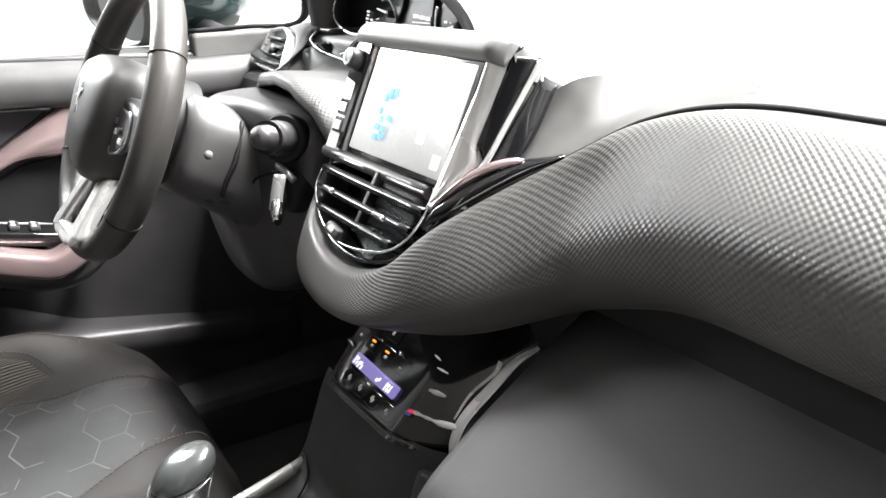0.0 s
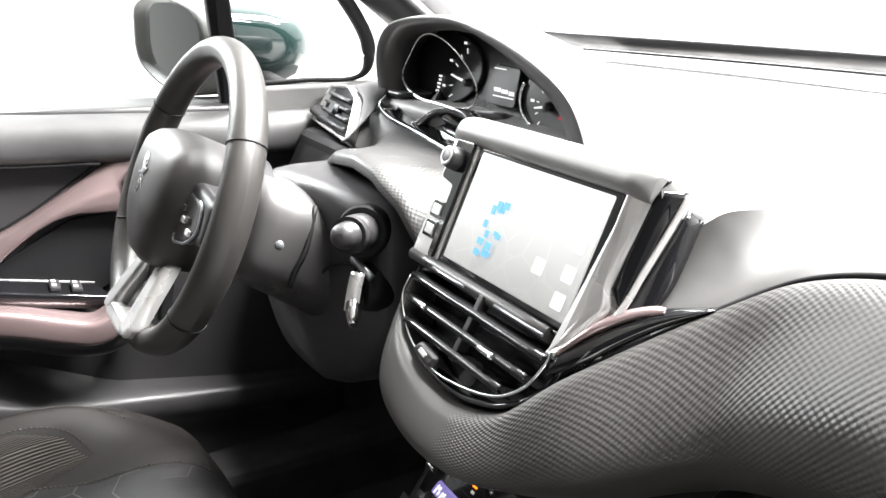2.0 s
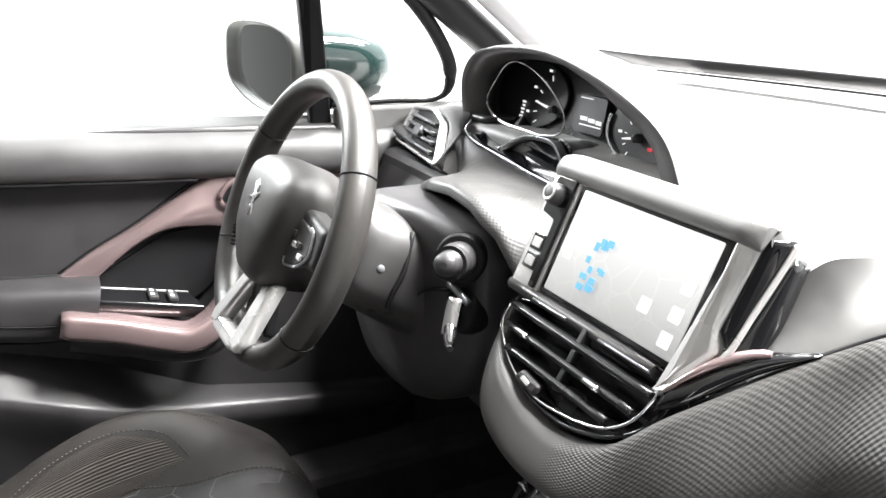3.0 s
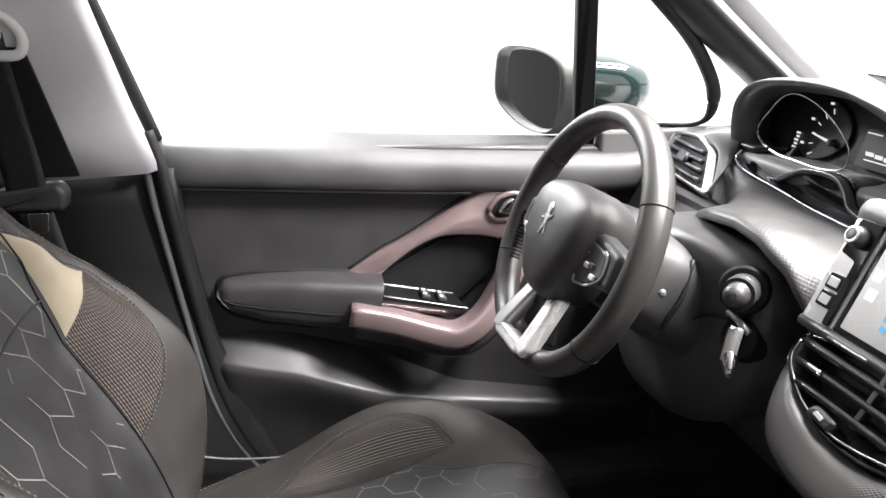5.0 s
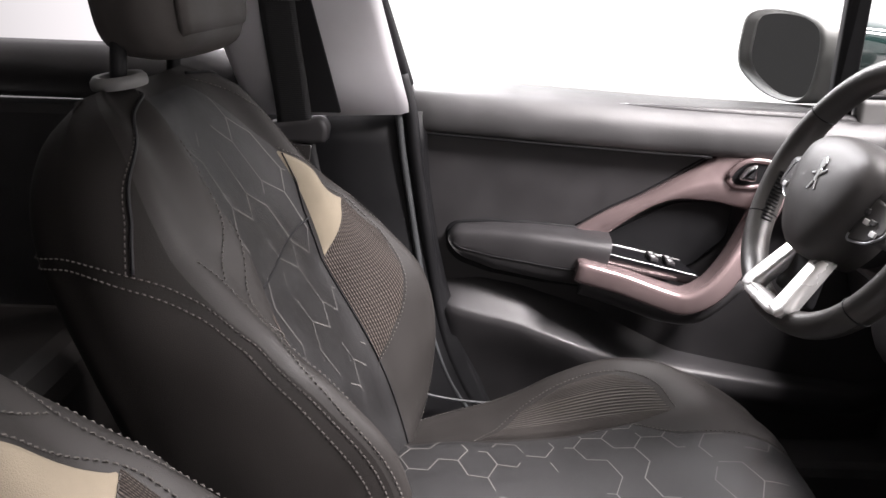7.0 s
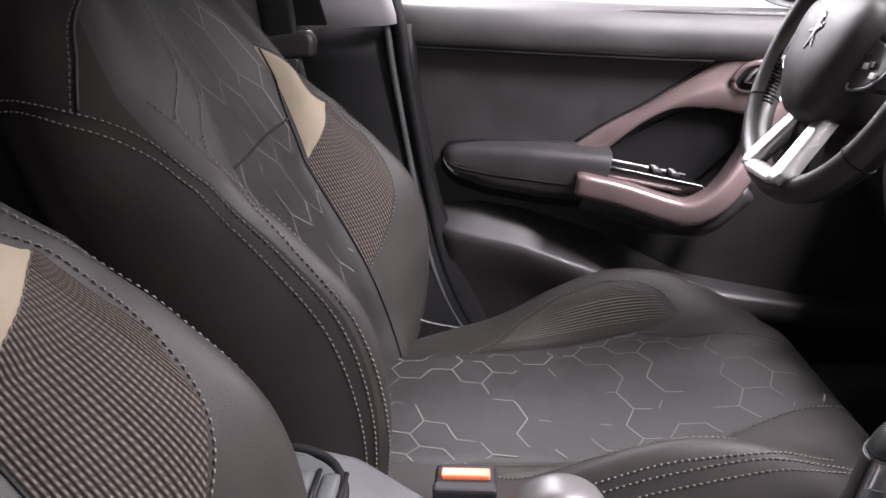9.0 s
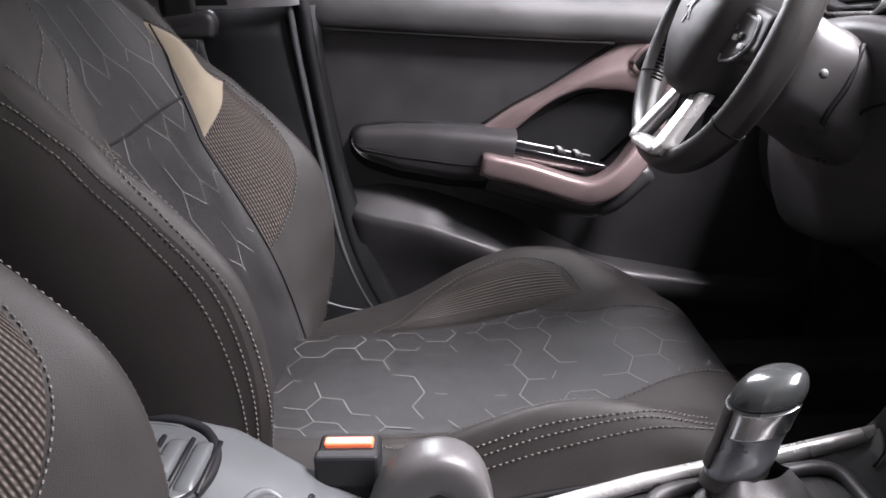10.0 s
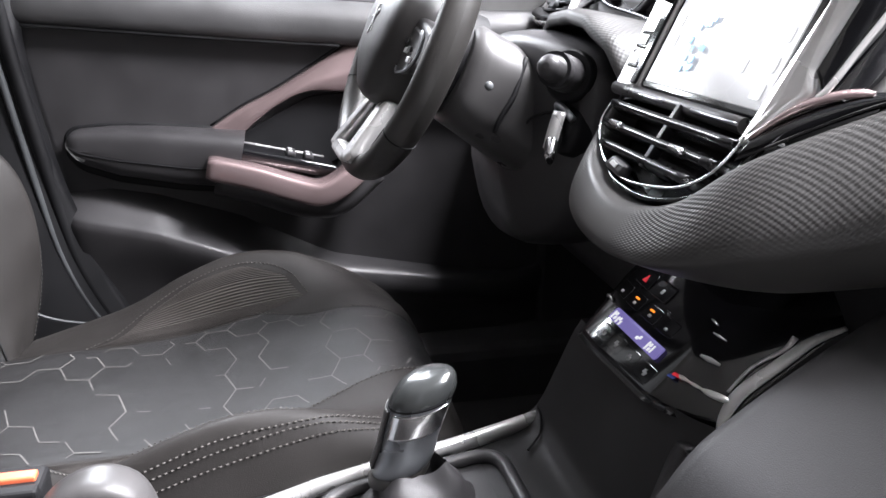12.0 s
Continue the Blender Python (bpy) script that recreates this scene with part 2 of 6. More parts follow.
# ---- mesh helpers ----
def spl(pts, n):
    """A smooth open curve through pts, as n points."""
    p = np.array(pts, float)
    p = np.vstack([2 * p[0] - p[1], p, 2 * p[-1] - p[-2]])
    out = []
    for t in np.linspace(0, len(p) - 3, n):
        i = min(int(t), len(p) - 4)
        f = t - i
        a, b, c, d = p[i:i + 4]
        out.append(0.5 * (2 * b + (c - a) * f + (2 * a - 5 * b + 4 * c - d) * f * f + (3 * b - a - 3 * c + d) * f ** 3))
    return np.array(out)


def ring(pts, n):
    """A smooth closed curve through pts, as n points."""
    p = np.array(pts, float)
    k = len(p)
    out = []
    for t in np.linspace(0, k, n, endpoint=False):
        i, f = int(t) % k, t - int(t)
        a, b, c, d = (p[(i + j) % k] for j in (-1, 0, 1, 2))
        out.append(0.5 * (2 * b + (c - a) * f + (2 * a - 5 * b + 4 * c - d) * f * f + (3 * b - a - 3 * c + d) * f ** 3))
    return np.array(out)


def rounded(pts, r, seg=4):
    """A polygon in the plane with its corners rounded by r."""
    p = [np.array(q, float) for q in pts]
    out = []
    for i, q in enumerate(p):
        a, b = p[i - 1] - q, p[(i + 1) % len(p)] - q
        la, lb = np.linalg.norm(a), np.linalg.norm(b)
        rr = min(r, la * 0.48, lb * 0.48)
        s, e = q + a / la * rr, q + b / lb * rr
        for t in np.linspace(0, 1, seg + 1):
            out.append((1 - t) ** 2 * s + 2 * t * (1 - t) * q + t * t * e)
    return np.array(out)


def grid_mesh(P, keep=None, closed=False, caps=False):
    """A bmesh over the points P[i][j], with unrolled coordinates in metres. keep(i, j): which cells."""
    P = np.asarray(P, float)
    nu, nv = P.shape[:2]
    du = np.r_[0, np.cumsum(np.linalg.norm(np.diff(P, axis=0), axis=2).mean(1))]
    dv = np.r_[0, np.cumsum(np.linalg.norm(np.diff(P, axis=1), axis=2).mean(0))]
    bm = bmesh.new()
    layer = bm.loops.layers.uv.new("UVMap")
    vs = {}

    def vert(i, j):
        if (i, j) not in vs:
            vs[i, j] = bm.verts.new(P[i, j])
        return vs[i, j]
    for i in range(nu - (0 if closed else 1)):
        for j in range(nv - 1):
            if keep and not keep(i, j):
                continue
            k = (i + 1) % nu
            corners = [(i, j), (k, j), (k, j + 1), (i, j + 1)]
            try:
                f = bm.faces.new([vert(*c) for c in corners])
            except ValueError:
                continue
            f.smooth = True
            for loop, (a, b) in zip(f.loops, corners):
                loop[layer].uv = (du[a] if not (closed and a == 0 and i == nu - 1) else du[-1] + 0.01, dv[b])
    if caps and closed:
        for j in (0, nv - 1):
            f = bm.faces.new([vert(i, j) for i in range(nu)])
            f.smooth = False
    bmesh.ops.recalc_face_normals(bm, faces=bm.faces)
    return bm


def plate(outline, depth, r, place, seg=4, bulge=0.0):
    """A slab with a rounded front edge. place(a, b, c): the world point of plane coordinates a, b and height c."""
    o = np.array(outline, float)
    if np.sum(o[:, 0] * np.roll(o[:, 1], -1) - np.roll(o[:, 0], -1) * o[:, 1]) < 0:
        o = o[::-1]
    t = np.roll(o, -1, 0) - np.roll(o, 1, 0)
    t /= np.maximum(np.linalg.norm(t, axis=1), 1e-9)[:, None]
    inward = np.c_[-t[:, 1], t[:, 0]]
    rings = [(0.0, 0.0), (0.0, depth - r)]
    for k in range(1, seg + 1):
        a = math.pi / 2 * k / seg
        rings.append((r * (1 - math.cos(a)), depth - r + r * math.sin(a)))
    bm = bmesh.new()
    layer = bm.loops.layers.uv.new("UVMap")
    rows, flat = [], {}
    for off, c in rings:
        row = []
        for q in o + inward * off:
            v = bm.verts.new(place(q[0], q[1], c))
            flat[v] = q
            row.append(v)
        rows.append(row)
    n = len(o)
    for a, b in zip(rows, rows[1:]):
        for i in range(n):
            f = bm.faces.new((a[i], a[(i + 1) % n], b[(i + 1) % n], b[i]))
            f.smooth = True
    top = bm.faces.new(rows[-1])
    bm.faces.new(rows[0][::-1])
    for f in bm.faces:
        for loop in f.loops:
            loop[layer].uv = flat[loop.vert]
    bmesh.ops.recalc_face_normals(bm, faces=bm.faces)
    return bm


def tube(path, radius, sides=10, caps=True, flat=1.0):
    """A round bar along a path; radius may be a list. flat squashes it across."""
    P = np.array(path, float)
    R = np.broadcast_to(radius, (len(P),)) if np.ndim(radius) else np.full(len(P), radius)
    T = np.gradient(P, axis=0)
    T /= np.linalg.norm(T, axis=1)[:, None]
    ref = np.array((0, 0, 1.0)) if abs(T[0][2]) < 0.9 else np.array((1.0, 0, 0))
    rows = []
    for p, t, r in zip(P, T, R):
        a = np.cross(t, ref)
        a /= np.linalg.norm(a)
        b = np.cross(t, a)
        rows.append([p + r * (math.cos(s) * a + flat * math.sin(s) * b) for s in np.linspace(0, 2 * math.pi, sides, endpoint=False)])
    G = np.array(rows).transpose(1, 0, 2)
    return grid_mesh(G, closed=True, caps=caps)


def box(x0, x1, y0, y1, z0, z1, bevel=0.004, seg=2):
    bm = bmesh.new()
    bmesh.ops.create_cube(bm, size=1)
    for v in bm.verts:
        v.co = ((x0 + x1) / 2 + v.co.x * (x1 - x0), (y0 + y1) / 2 + v.co.y * (y1 - y0), (z0 + z1) / 2 + v.co.z * (z1 - z0))
    if bevel:
        bmesh.ops.bevel(bm, geom=bm.edges[:], offset=bevel, segments=seg, profile=0.5, affect="EDGES")
    for f in bm.faces:
        f.smooth = False
    return bm


def lathe(profile, n=24):
    """A turned form round local z from (radius, height) pairs."""
    P = [[(r * math.cos(a), r * math.sin(a), h) for r, h in profile] for a in np.linspace(0, 2 * math.pi, n, endpoint=False)]
    bm = grid_mesh(np.array(P), closed=True)
    bmesh.ops.remove_doubles(bm, verts=bm.verts, dist=1e-6)
    return bm


def thing(name, place=(0, 0, 0), label="", category="", group="", kind=""):
    e = new(name)
    e.empty_display_size = 0.02
    e.location = place
    bpy.context.view_layer.update()
    return tagged(e, label, category, group, kind)


def part(name, bm, mat, parent=None, label="", move=None, solid=0.0, world_space=True):
    """Links a bmesh as one mesh object; under a parent its points are given in the world unless world_space is off."""
    me = bpy.data.meshes.new(name)
    if move is not None:
        bm.transform(move)
    if parent is not None and world_space:
        base = parent.matrix_basis if parent.parent is None else parent.parent.matrix_basis @ parent.matrix_basis
        bm.transform(base.inverted())
    bm.to_mesh(me)
    bm.free()
    me.materials.append(mat)
    ob = new(name, me)
    ob.parent = parent
    if solid:
        mod = ob.modifiers.new("thickness", "SOLIDIFY")
        mod.thickness, mod.offset = solid, -1
    if label:
        ob["label"] = label
    return ob


def joined(bms):
    out = bmesh.new()
    for b in bms:
        me = bpy.data.meshes.new("tmp")
        b.to_mesh(me)
        b.free()
        out.from_mesh(me)
        bpy.data.meshes.remove(me)
    return out


# ---- setting ----
def build_setting():
    P = [[(x, y, 0.0) for y in np.linspace(-5.0, 5.0, 9)] for x in np.linspace(-3.6, 3.6, 9)]
    tagged(part("ground", grid_mesh(P), M_GROUND), "pale polished showroom floor stand under the car", "floor", kind="structure")


build_setting()


def sweep_y(profile, y0, y1, n=8):
    """A sheet that keeps one x, z profile along y."""
    return grid_mesh([[(x, y, z) for y in np.linspace(y0, y1, n)] for x, z in profile])


def build_shell():
    shell = thing("vehicle_shell", (0, 0, 0.2), "dark green car body with pale headlining and black carpet", "car body")
    part("cabin_floor", box(-0.74, 0.74, -1.6, 0.62, 0.22, 0.27, 0.01), M_CARPET, shell, "black carpeted cabin floor")
    tunnel = rounded([(-0.13, 0.26), (0.13, 0.26), (0.10, 0.40), (-0.10, 0.40)], 0.04)
    part("floor_tunnel", grid_mesh([[(x, y, z) for y in np.linspace(-1.5, 0.5, 6)] for x, z in tunnel], closed=True), M_CARPET, shell)
    part("firewall", box(-0.74, 0.74, 0.50, 0.54, 0.25, 0.93, 0.01), M_CARPET, shell)
    # roof with a headlining below it
    arch = spl([(-0.62, 1.33), (-0.56, 1.40), (-0.35, 1.44), (0, 1.455), (0.35, 1.44), (0.56, 1.40), (0.62, 1.33)], 25)
    part("headlining", sweep_y(arch, -1.75, -0.18), M_HEAD, shell, "pale headlining", solid=0.012)
    part("roof_skin", sweep_y([(x * 1.04, z + 0.03) for x, z in arch], -1.8, -0.15), M_BODY, shell, solid=0.004)
    # driver's side A pillar and its trim
    for side in (-1, 1):
        a = spl([(side * 0.735, 0.42, 0.975), (side * 0.70, 0.20, 1.13), (side * 0.64, -0.02, 1.28), (side * 0.585, -0.2, 1.375)], 16)
        part("a_pillar", tube(a, 0.033, 12, flat=0.8), M_BLACK if side < 0 else M_HARD, shell, "black trimmed windscreen pillar")
        if side < 0:
            part("a_pillar_trim", tube(a[:14] + np.array((0.045, 0.055, 0.012)), 0.026, 12, flat=0.7), M_PILLAR, shell, "pale grey pillar trim")
        part("sill", box(min(side * 0.62, side * 0.80), max(side * 0.62, side * 0.80), -1.4, 0.56, 0.20, 0.37, 0.02), M_CARPET, shell)
    for side in (-1, 1):
        part("kick_panel", box(min(side * 0.71, side * 0.76), max(side * 0.71, side * 0.76), 0.17, 0.56, 0.26, 0.92, 0.008), M_CARPET, shell)
    part("rear_bench", box(-0.66, 0.66, -1.50, -1.12, 0.30, 0.62, 0.05, 3), M_SEAT, shell)
    part("rear_bench_back", box(-0.66, 0.66, -1.64, -1.46, 0.55, 1.02, 0.05, 3), M_SEAT, shell)
    part("tailgate_panel", box(-0.66, 0.66, -1.72, -1.66, 0.3, 1.38, 0.02), M_HARD, shell)



    # rear door on the driver's side
    door = thing("rear_door", (-0.74, -1.1, 0.35), "black trimmed rear door with brown-grey armrest strip", "car door")
    part("panel", box(-0.78, -0.715, -1.55, -0.90, 0.36, 0.93, 0.02), M_HARD, door)
    part("belt_pad", tube([(-0.73, y, 0.975 + 0.012 * (y + 1.0) * -1) for y in np.linspace(-1.55, -0.90, 8)], 0.045, 12), M_SOFT, door)
    for name, y0, y1, label in (("rear_passenger_door", -1.55, -0.72, "black trimmed rear door on the passenger's side"),):
        d2 = thing(name, (0.75, (y0 + y1) / 2, 0.35), label, "car door")
        part("panel", box(0.725, 0.775, y0, y1, 0.34, 0.90, 0.02), M_HARD, d2)
        part("belt_pad", tube([(0.745, y, 0.925) for y in np.linspace(y0, y1, 6)], 0.04, 12), M_SOFT, d2)
        if y0 < -1:
            part("dark_window", grid_mesh([[(0.76 - 0.33 * max(0, z - 0.95), y, z) for z in np.linspace(0.93, 1.36, 5)] for y in np.linspace(y0 - 0.1, y1, 5)]), M_PIANO, d2, "dark tinted window", solid=0.004)
    part("pillar_right", tube([(0.735, -0.68, 0.34), (0.735, -0.69, 0.95), (0.60, -0.80, 1.38)], 0.06, 12), M_PILLAR, shell, "pale pillar trim")
    ws = [[(x * (0.78 - 0.19 * t) / 0.70, 0.76 - 0.94 * t + 0.10 * (1 - (x / 0.7) ** 2) * (1 - 0.5 * t), 0.998 + 0.40 * t ** 0.92) for t in np.linspace(0, 1, 9)] for x in np.linspace(-0.70, 0.70, 13)]
    g = tagged(part("windscreen", grid_mesh(ws), M_GLASS), "clear curved windscreen above the dashboard", "windscreen", kind="structure")
    g.visible_shadow = False
    # windscreen edge band
    part("windscreen_seal", grid_mesh([[np.array(c[0]) + (0, -0.006 - 2.3 * dz, dz) for dz in (0.003, 0.012, 0.030)] for c in ([(1.18 * ws[0][0][0], ws[0][0][1], ws[0][0][2])], *ws)]), M_BLACK, shell, "black windscreen edge band", solid=0.003)

    part("windscreen_trim", tube([np.array(c[0]) + (0, -0.035, -0.001) for c in ws], 0.0022, 6), M_HARD, shell, "thin dark trim line below the windscreen")


build_shell()


def build_pillar():
    """The driver's side B pillar, its trim and the belt."""
    b = thing("b_pillar", (-0.72, -0.78, 0.34), "pale grey upper and black lower door pillar trim", "pillar trim")

    def ribbon(ya, yb, z, x):
        return [(x, ya, z), (x + 0.012, ya + 0.01, z), (x + 0.018, (ya + yb) / 2, z), (x + 0.012, yb - 0.01, z), (x, yb, z)]
    up = [ribbon(-0.899 - 0.14 * t, -0.680 - 0.125 * t, 0.93 + 0.5 * t, -0.705 + 0.10 * t) for t in np.linspace(0, 1, 8)]
    part("upper_trim", grid_mesh(np.array(up).transpose(1, 0, 2)), M_PILLAR, b, "pale grey upper trim", solid=0.02)
    low = [ribbon(-0.93 + 0.02 * t, -0.640 + 0.16 * t ** 2.0, 0.93 - 0.58 * t, -0.715 + 0.02 * t) for t in np.linspace(0, 1, 12)]
    part("lower_trim", grid_mesh(np.array(low).transpose(1, 0, 2)), M_BLACK, b, "black lower trim", solid=0.02)
    slot = plate(rounded([(-0.862, 0.931), (-0.767, 0.931), (-0.805, 1.11), (-0.864, 1.11)], 0.004), 0.004, 0.002, lambda y, z, c: (-0.669 + (z - 0.93) * 0.2 + c, y, z))
    part("belt_slot", slot, M_BLACK, b, "black belt slot")
    seal = spl([(-0.705, -0.68, 0.985), (-0.700, -0.665, 0.93), (-0.700, -0.655, 0.85), (-0.700, -0.625, 0.66), (-0.698, -0.60, 0.54), (-0.695, -0.555, 0.44), (-0.69, -0.50, 0.38), (-0.68, -0.42, 0.34)], 40)
    part("door_seal", tube(seal, 0.011, 8), M_BLACK, b, "black rubber door seal")
    edge = spl([(-0.655, -0.70, 0.50), (-0.66, -0.645, 0.465), (-0.665, -0.58, 0.448), (-0.67, -0.50, 0.44)], 14)
    part("sill_strip", tube(edge, 0.0024, 6), M_GREY, b, "thin bright sill strip")
    part("trim_edge", tube([(x + 0.006, y - 0.019, z) for x, y, z in seal[4:]], 0.0055, 8), M_GREY, b, "grey rolled trim edge")

    belt = thing("seat_belt", (-0.68, -0.84, 0.9), "black seat belt webbing hanging from a white slide", "seat belt")
    def strip(pts, w, n=20, th=0.003):
        c = spl(pts, n)
        return grid_mesh([[(p[0], p[1] + s * w, p[2] - s * 0.002) for p in c] for s in np.linspace(-0.5, 0.5, 6)])
    part("webbing", strip([(-0.628, -0.852, 1.13), (-0.640, -0.848, 1.06), (-0.655, -0.838, 0.95), (-0.660, -0.835, 0.90), (-0.665, -0.82, 0.80)], 0.052), M_WEB, belt, solid=0.003)
    fol = rounded([(-0.885, 1.10), (-0.805, 1.10), (-0.800, 1.125), (-0.82, 1.15), (-0.87, 1.15), (-0.89, 1.125)], 0.012)
    ringp = tube(np.array([(-0.622, y, z) for y, z in ring(fol, 30)] + [(-0.622, *ring(fol, 30)[0])]), 0.007, 8, caps=False)
    part("belt_guide", ringp, M_WHITEP, belt, "white belt guide")
    part("height_slide", plate(rounded([(-0.872, 1.118), (-0.826, 1.118), (-0.832, 1.26), (-0.878, 1.26)], 0.01), 0.03, 0.01, lambda y, z, c: (-0.640 + 0.2 * (z - 1.13) + c, y, z)), M_WHITEP, belt, "white height slide")
    part("lower_guide", plate(rounded([(-0.885, 0.885), (-0.79, 0.885), (-0.785, 0.91), (-0.795, 0.925), (-0.88, 0.915)], 0.008), 0.03, 0.008, lambda y, z, c: (-0.682 + c, y, z)), M_HARD, belt)
    part("latch_plate", plate(rounded([(-0.835, 0.855), (-0.815, 0.855), (-0.81, 0.885), (-0.84, 0.885)], 0.004), 0.004, 0.001, lambda y, z, c: (-0.652 + c, y, z)), M_CHROME, belt, "chrome latch plate")


build_pillar()


# ---- seats ----
class Skin:
    """A closed tubular surface on a grid, with points looked up by (k, v)."""
    def __init__(self, P, per, out=1):
        self.P, self.per, self.out = P, per, out
        self.nu, self.nv = P.shape[:2]

    def at(self, k, v, lift=0.0):
        i = (k / self.per * self.nu) % self.nu
        j = min(max(v, 0), 0.9999) * (self.nv - 1)
        a, b = int(i), int(j)
        fa, fb = i - a, j - b
        q = lambda x, y: self.P[x % self.nu, min(y, self.nv - 1)]
        p = (q(a, b) * (1 - fa) + q(a + 1, b) * fa) * (1 - fb) + (q(a, b + 1) * (1 - fa) + q(a + 1, b + 1) * fa) * fb
        n = np.cross(q(a + 1, b) - q(a, b), q(a, b + 1) - q(a, b)) * self.out
        n /= max(np.linalg.norm(n), 1e-9)
        return p + n * lift, n


def surface_path(skin, pts, step=0.004, lift=0.0):
    c = spl(pts, 160)
    P = np.array([skin.at(k, v, lift)[0] for k, v in c])
    N = np.array([skin.at(k, v)[1] for k, v in c])
    d = np.r_[0, np.cumsum(np.linalg.norm(np.diff(P, axis=0), axis=1))]
    s = np.arange(0, d[-1], step)
    return np.array([np.interp(s, d, P[:, i]) for i in range(3)]).T, np.array([np.interp(s, d, N[:, i]) for i in range(3)]).T


def dashes(skin, pts, length=0.0044, gap=0.0013, width=0.0006, lift=0.0011):
    """Stitches along a seam."""
    P, N = surface_path(skin, pts, 0.001, lift)
    step, run = int(round((length + gap) * 1000)), int(round(length * 1000))
    bm = bmesh.new()
    for a in range(0, len(P) - run - 1, max(step, 2)):
        p, q, n = P[a], P[a + run], N[a]
        t = q - p
        t /= max(np.linalg.norm(t), 1e-9)
        w = np.cross(n, t) * width
        top = n * 0.0012
        m = (p + q) / 2 + top
        vs = [bm.verts.new(x) for x in (p - w, p + w, q + w, q - w, m - w * 0.8, m + w * 0.8)]
        for f in ((0, 1, 5, 4), (4, 5, 2, 3), (0, 4, 3), (1, 2, 5)):
            bm.faces.new([vs[i] for i in f])
    return bm


def seam(skin, pts, r=0.0016, lift=0.0012):
    P, N = surface_path(skin, pts, 0.006, lift)
    return tube(P, r, 6)


def overlay(skin, k0, k1, lo, hi, lift=0.0014, nk=26, nv=40):
    """A sewn-on panel between k0 and k1 and between the curves lo(k) and hi(k); k bounds may be curves of v."""
    rows = []
    for a in np.linspace(0, 1, nk):
        row = []
        for b in np.linspace(0, 1, nv):
            if callable(k1):
                v = lo + (hi - lo) * b
                k = k0(v) + (k1(v) - k0(v)) * a
            else:
                k = k0 + (k1 - k0) * a
                v = lo(k) + (hi(k) - lo(k)) * b
            edge = min(1.0, 12 * min(a, 1 - a, b, 1 - b) + 0.15)
            row.append(skin.at(k, v, lift * edge)[0])
        rows.append(row)
    return grid_mesh(rows)


def hex_lines(skin, k0, k1, v0, v1, su, sv, inside, seed, width=0.0008, cell=0.034, tall=1.0, sparse=0.4):
    """Broken honeycomb lines woven into the cloth, as chains of one to five edges. su, sv: metres per step of k and of v."""
    rnd = random.Random(seed)
    bm = bmesh.new()
    links = {}
    wx, wy = cell * math.sqrt(3), cell * 1.5
    nx, ny = int((k1 - k0) * su / wx) + 3, int((v1 - v0) * sv / wy) + 3
    for r in range(-1, ny):
        for c in range(-1, nx):
            cx, cy = (c + 0.5 * (r % 2)) * wx, r * wy
            ps = [(round(cx + cell * math.sin(a), 4), round(cy + cell * math.cos(a), 4)) for a in np.arange(6) * math.pi / 3]
            for a, b in zip(ps, ps[1:] + ps[:1]):
                links.setdefault(a, set()).add(b)
                links.setdefault(b, set()).add(a)
    used, chains = set(), []
    for start in sorted(links):
        if rnd.random() > sparse:
            continue
        chain = [start]
        for _ in range(rnd.choice((1, 2, 2, 3, 4, 5))):
            ways = [q for q in sorted(links[chain[-1]]) if (min(q, chain[-1]), max(q, chain[-1])) not in used]
            if not ways:
                break
            q = rnd.choice(ways)
            used.add((min(q, chain[-1]), max(q, chain[-1])))
            chain.append(q)
        if len(chain) > 1:
            if rnd.random() < 0.6:
                # the last stretch stops short
                (ax, ay), (bx, by) = chain[-2:]
                f = rnd.uniform(0.35, 0.8)
                chain[-1] = (ax + (bx - ax) * f, ay + (by - ay) * f)
            chains.append(chain)
    for chain in chains:
        w = width * rnd.uniform(0.7, 1.2)
        fine = [(a[0] + (b[0] - a[0]) * t, a[1] + (b[1] - a[1]) * t) for a, b in zip(chain, chain[1:]) for t in np.linspace(0, 1, 7)[:-1]] + [chain[-1]]
        line = [(k0 + (x + 0.18 * y * tall) / su, v0 + tall * y / sv) for x, y in fine]
        P = [skin.at(k, v, 0.0022) if inside(k, v) else None for k, v in line]
        prev = None
        for i, e in enumerate(P):
            if e is None:
                prev = None
                continue
            near = [P[j][0] for j in (i - 1, i, i + 1) if 0 <= j < len(P) and P[j] is not None]
            t = near[-1] - near[0]
            L = np.linalg.norm(t)
            if L < 1e-6:
                prev = None
                continue
            s = np.cross(e[1], t / L) * w
            row = (bm.verts.new(e[0] - s), bm.verts.new(e[0] + s))
            if prev:
                bm.faces.new((prev[0], prev[1], row[1], row[0]))
            prev = row
    return bm


def smooth_at(table, v):
    xs, ys = zip(*table)
    c = spl(list(zip(xs, ys)), 60)
    return float(np.interp(v, c[:, 0], c[:, 1]))


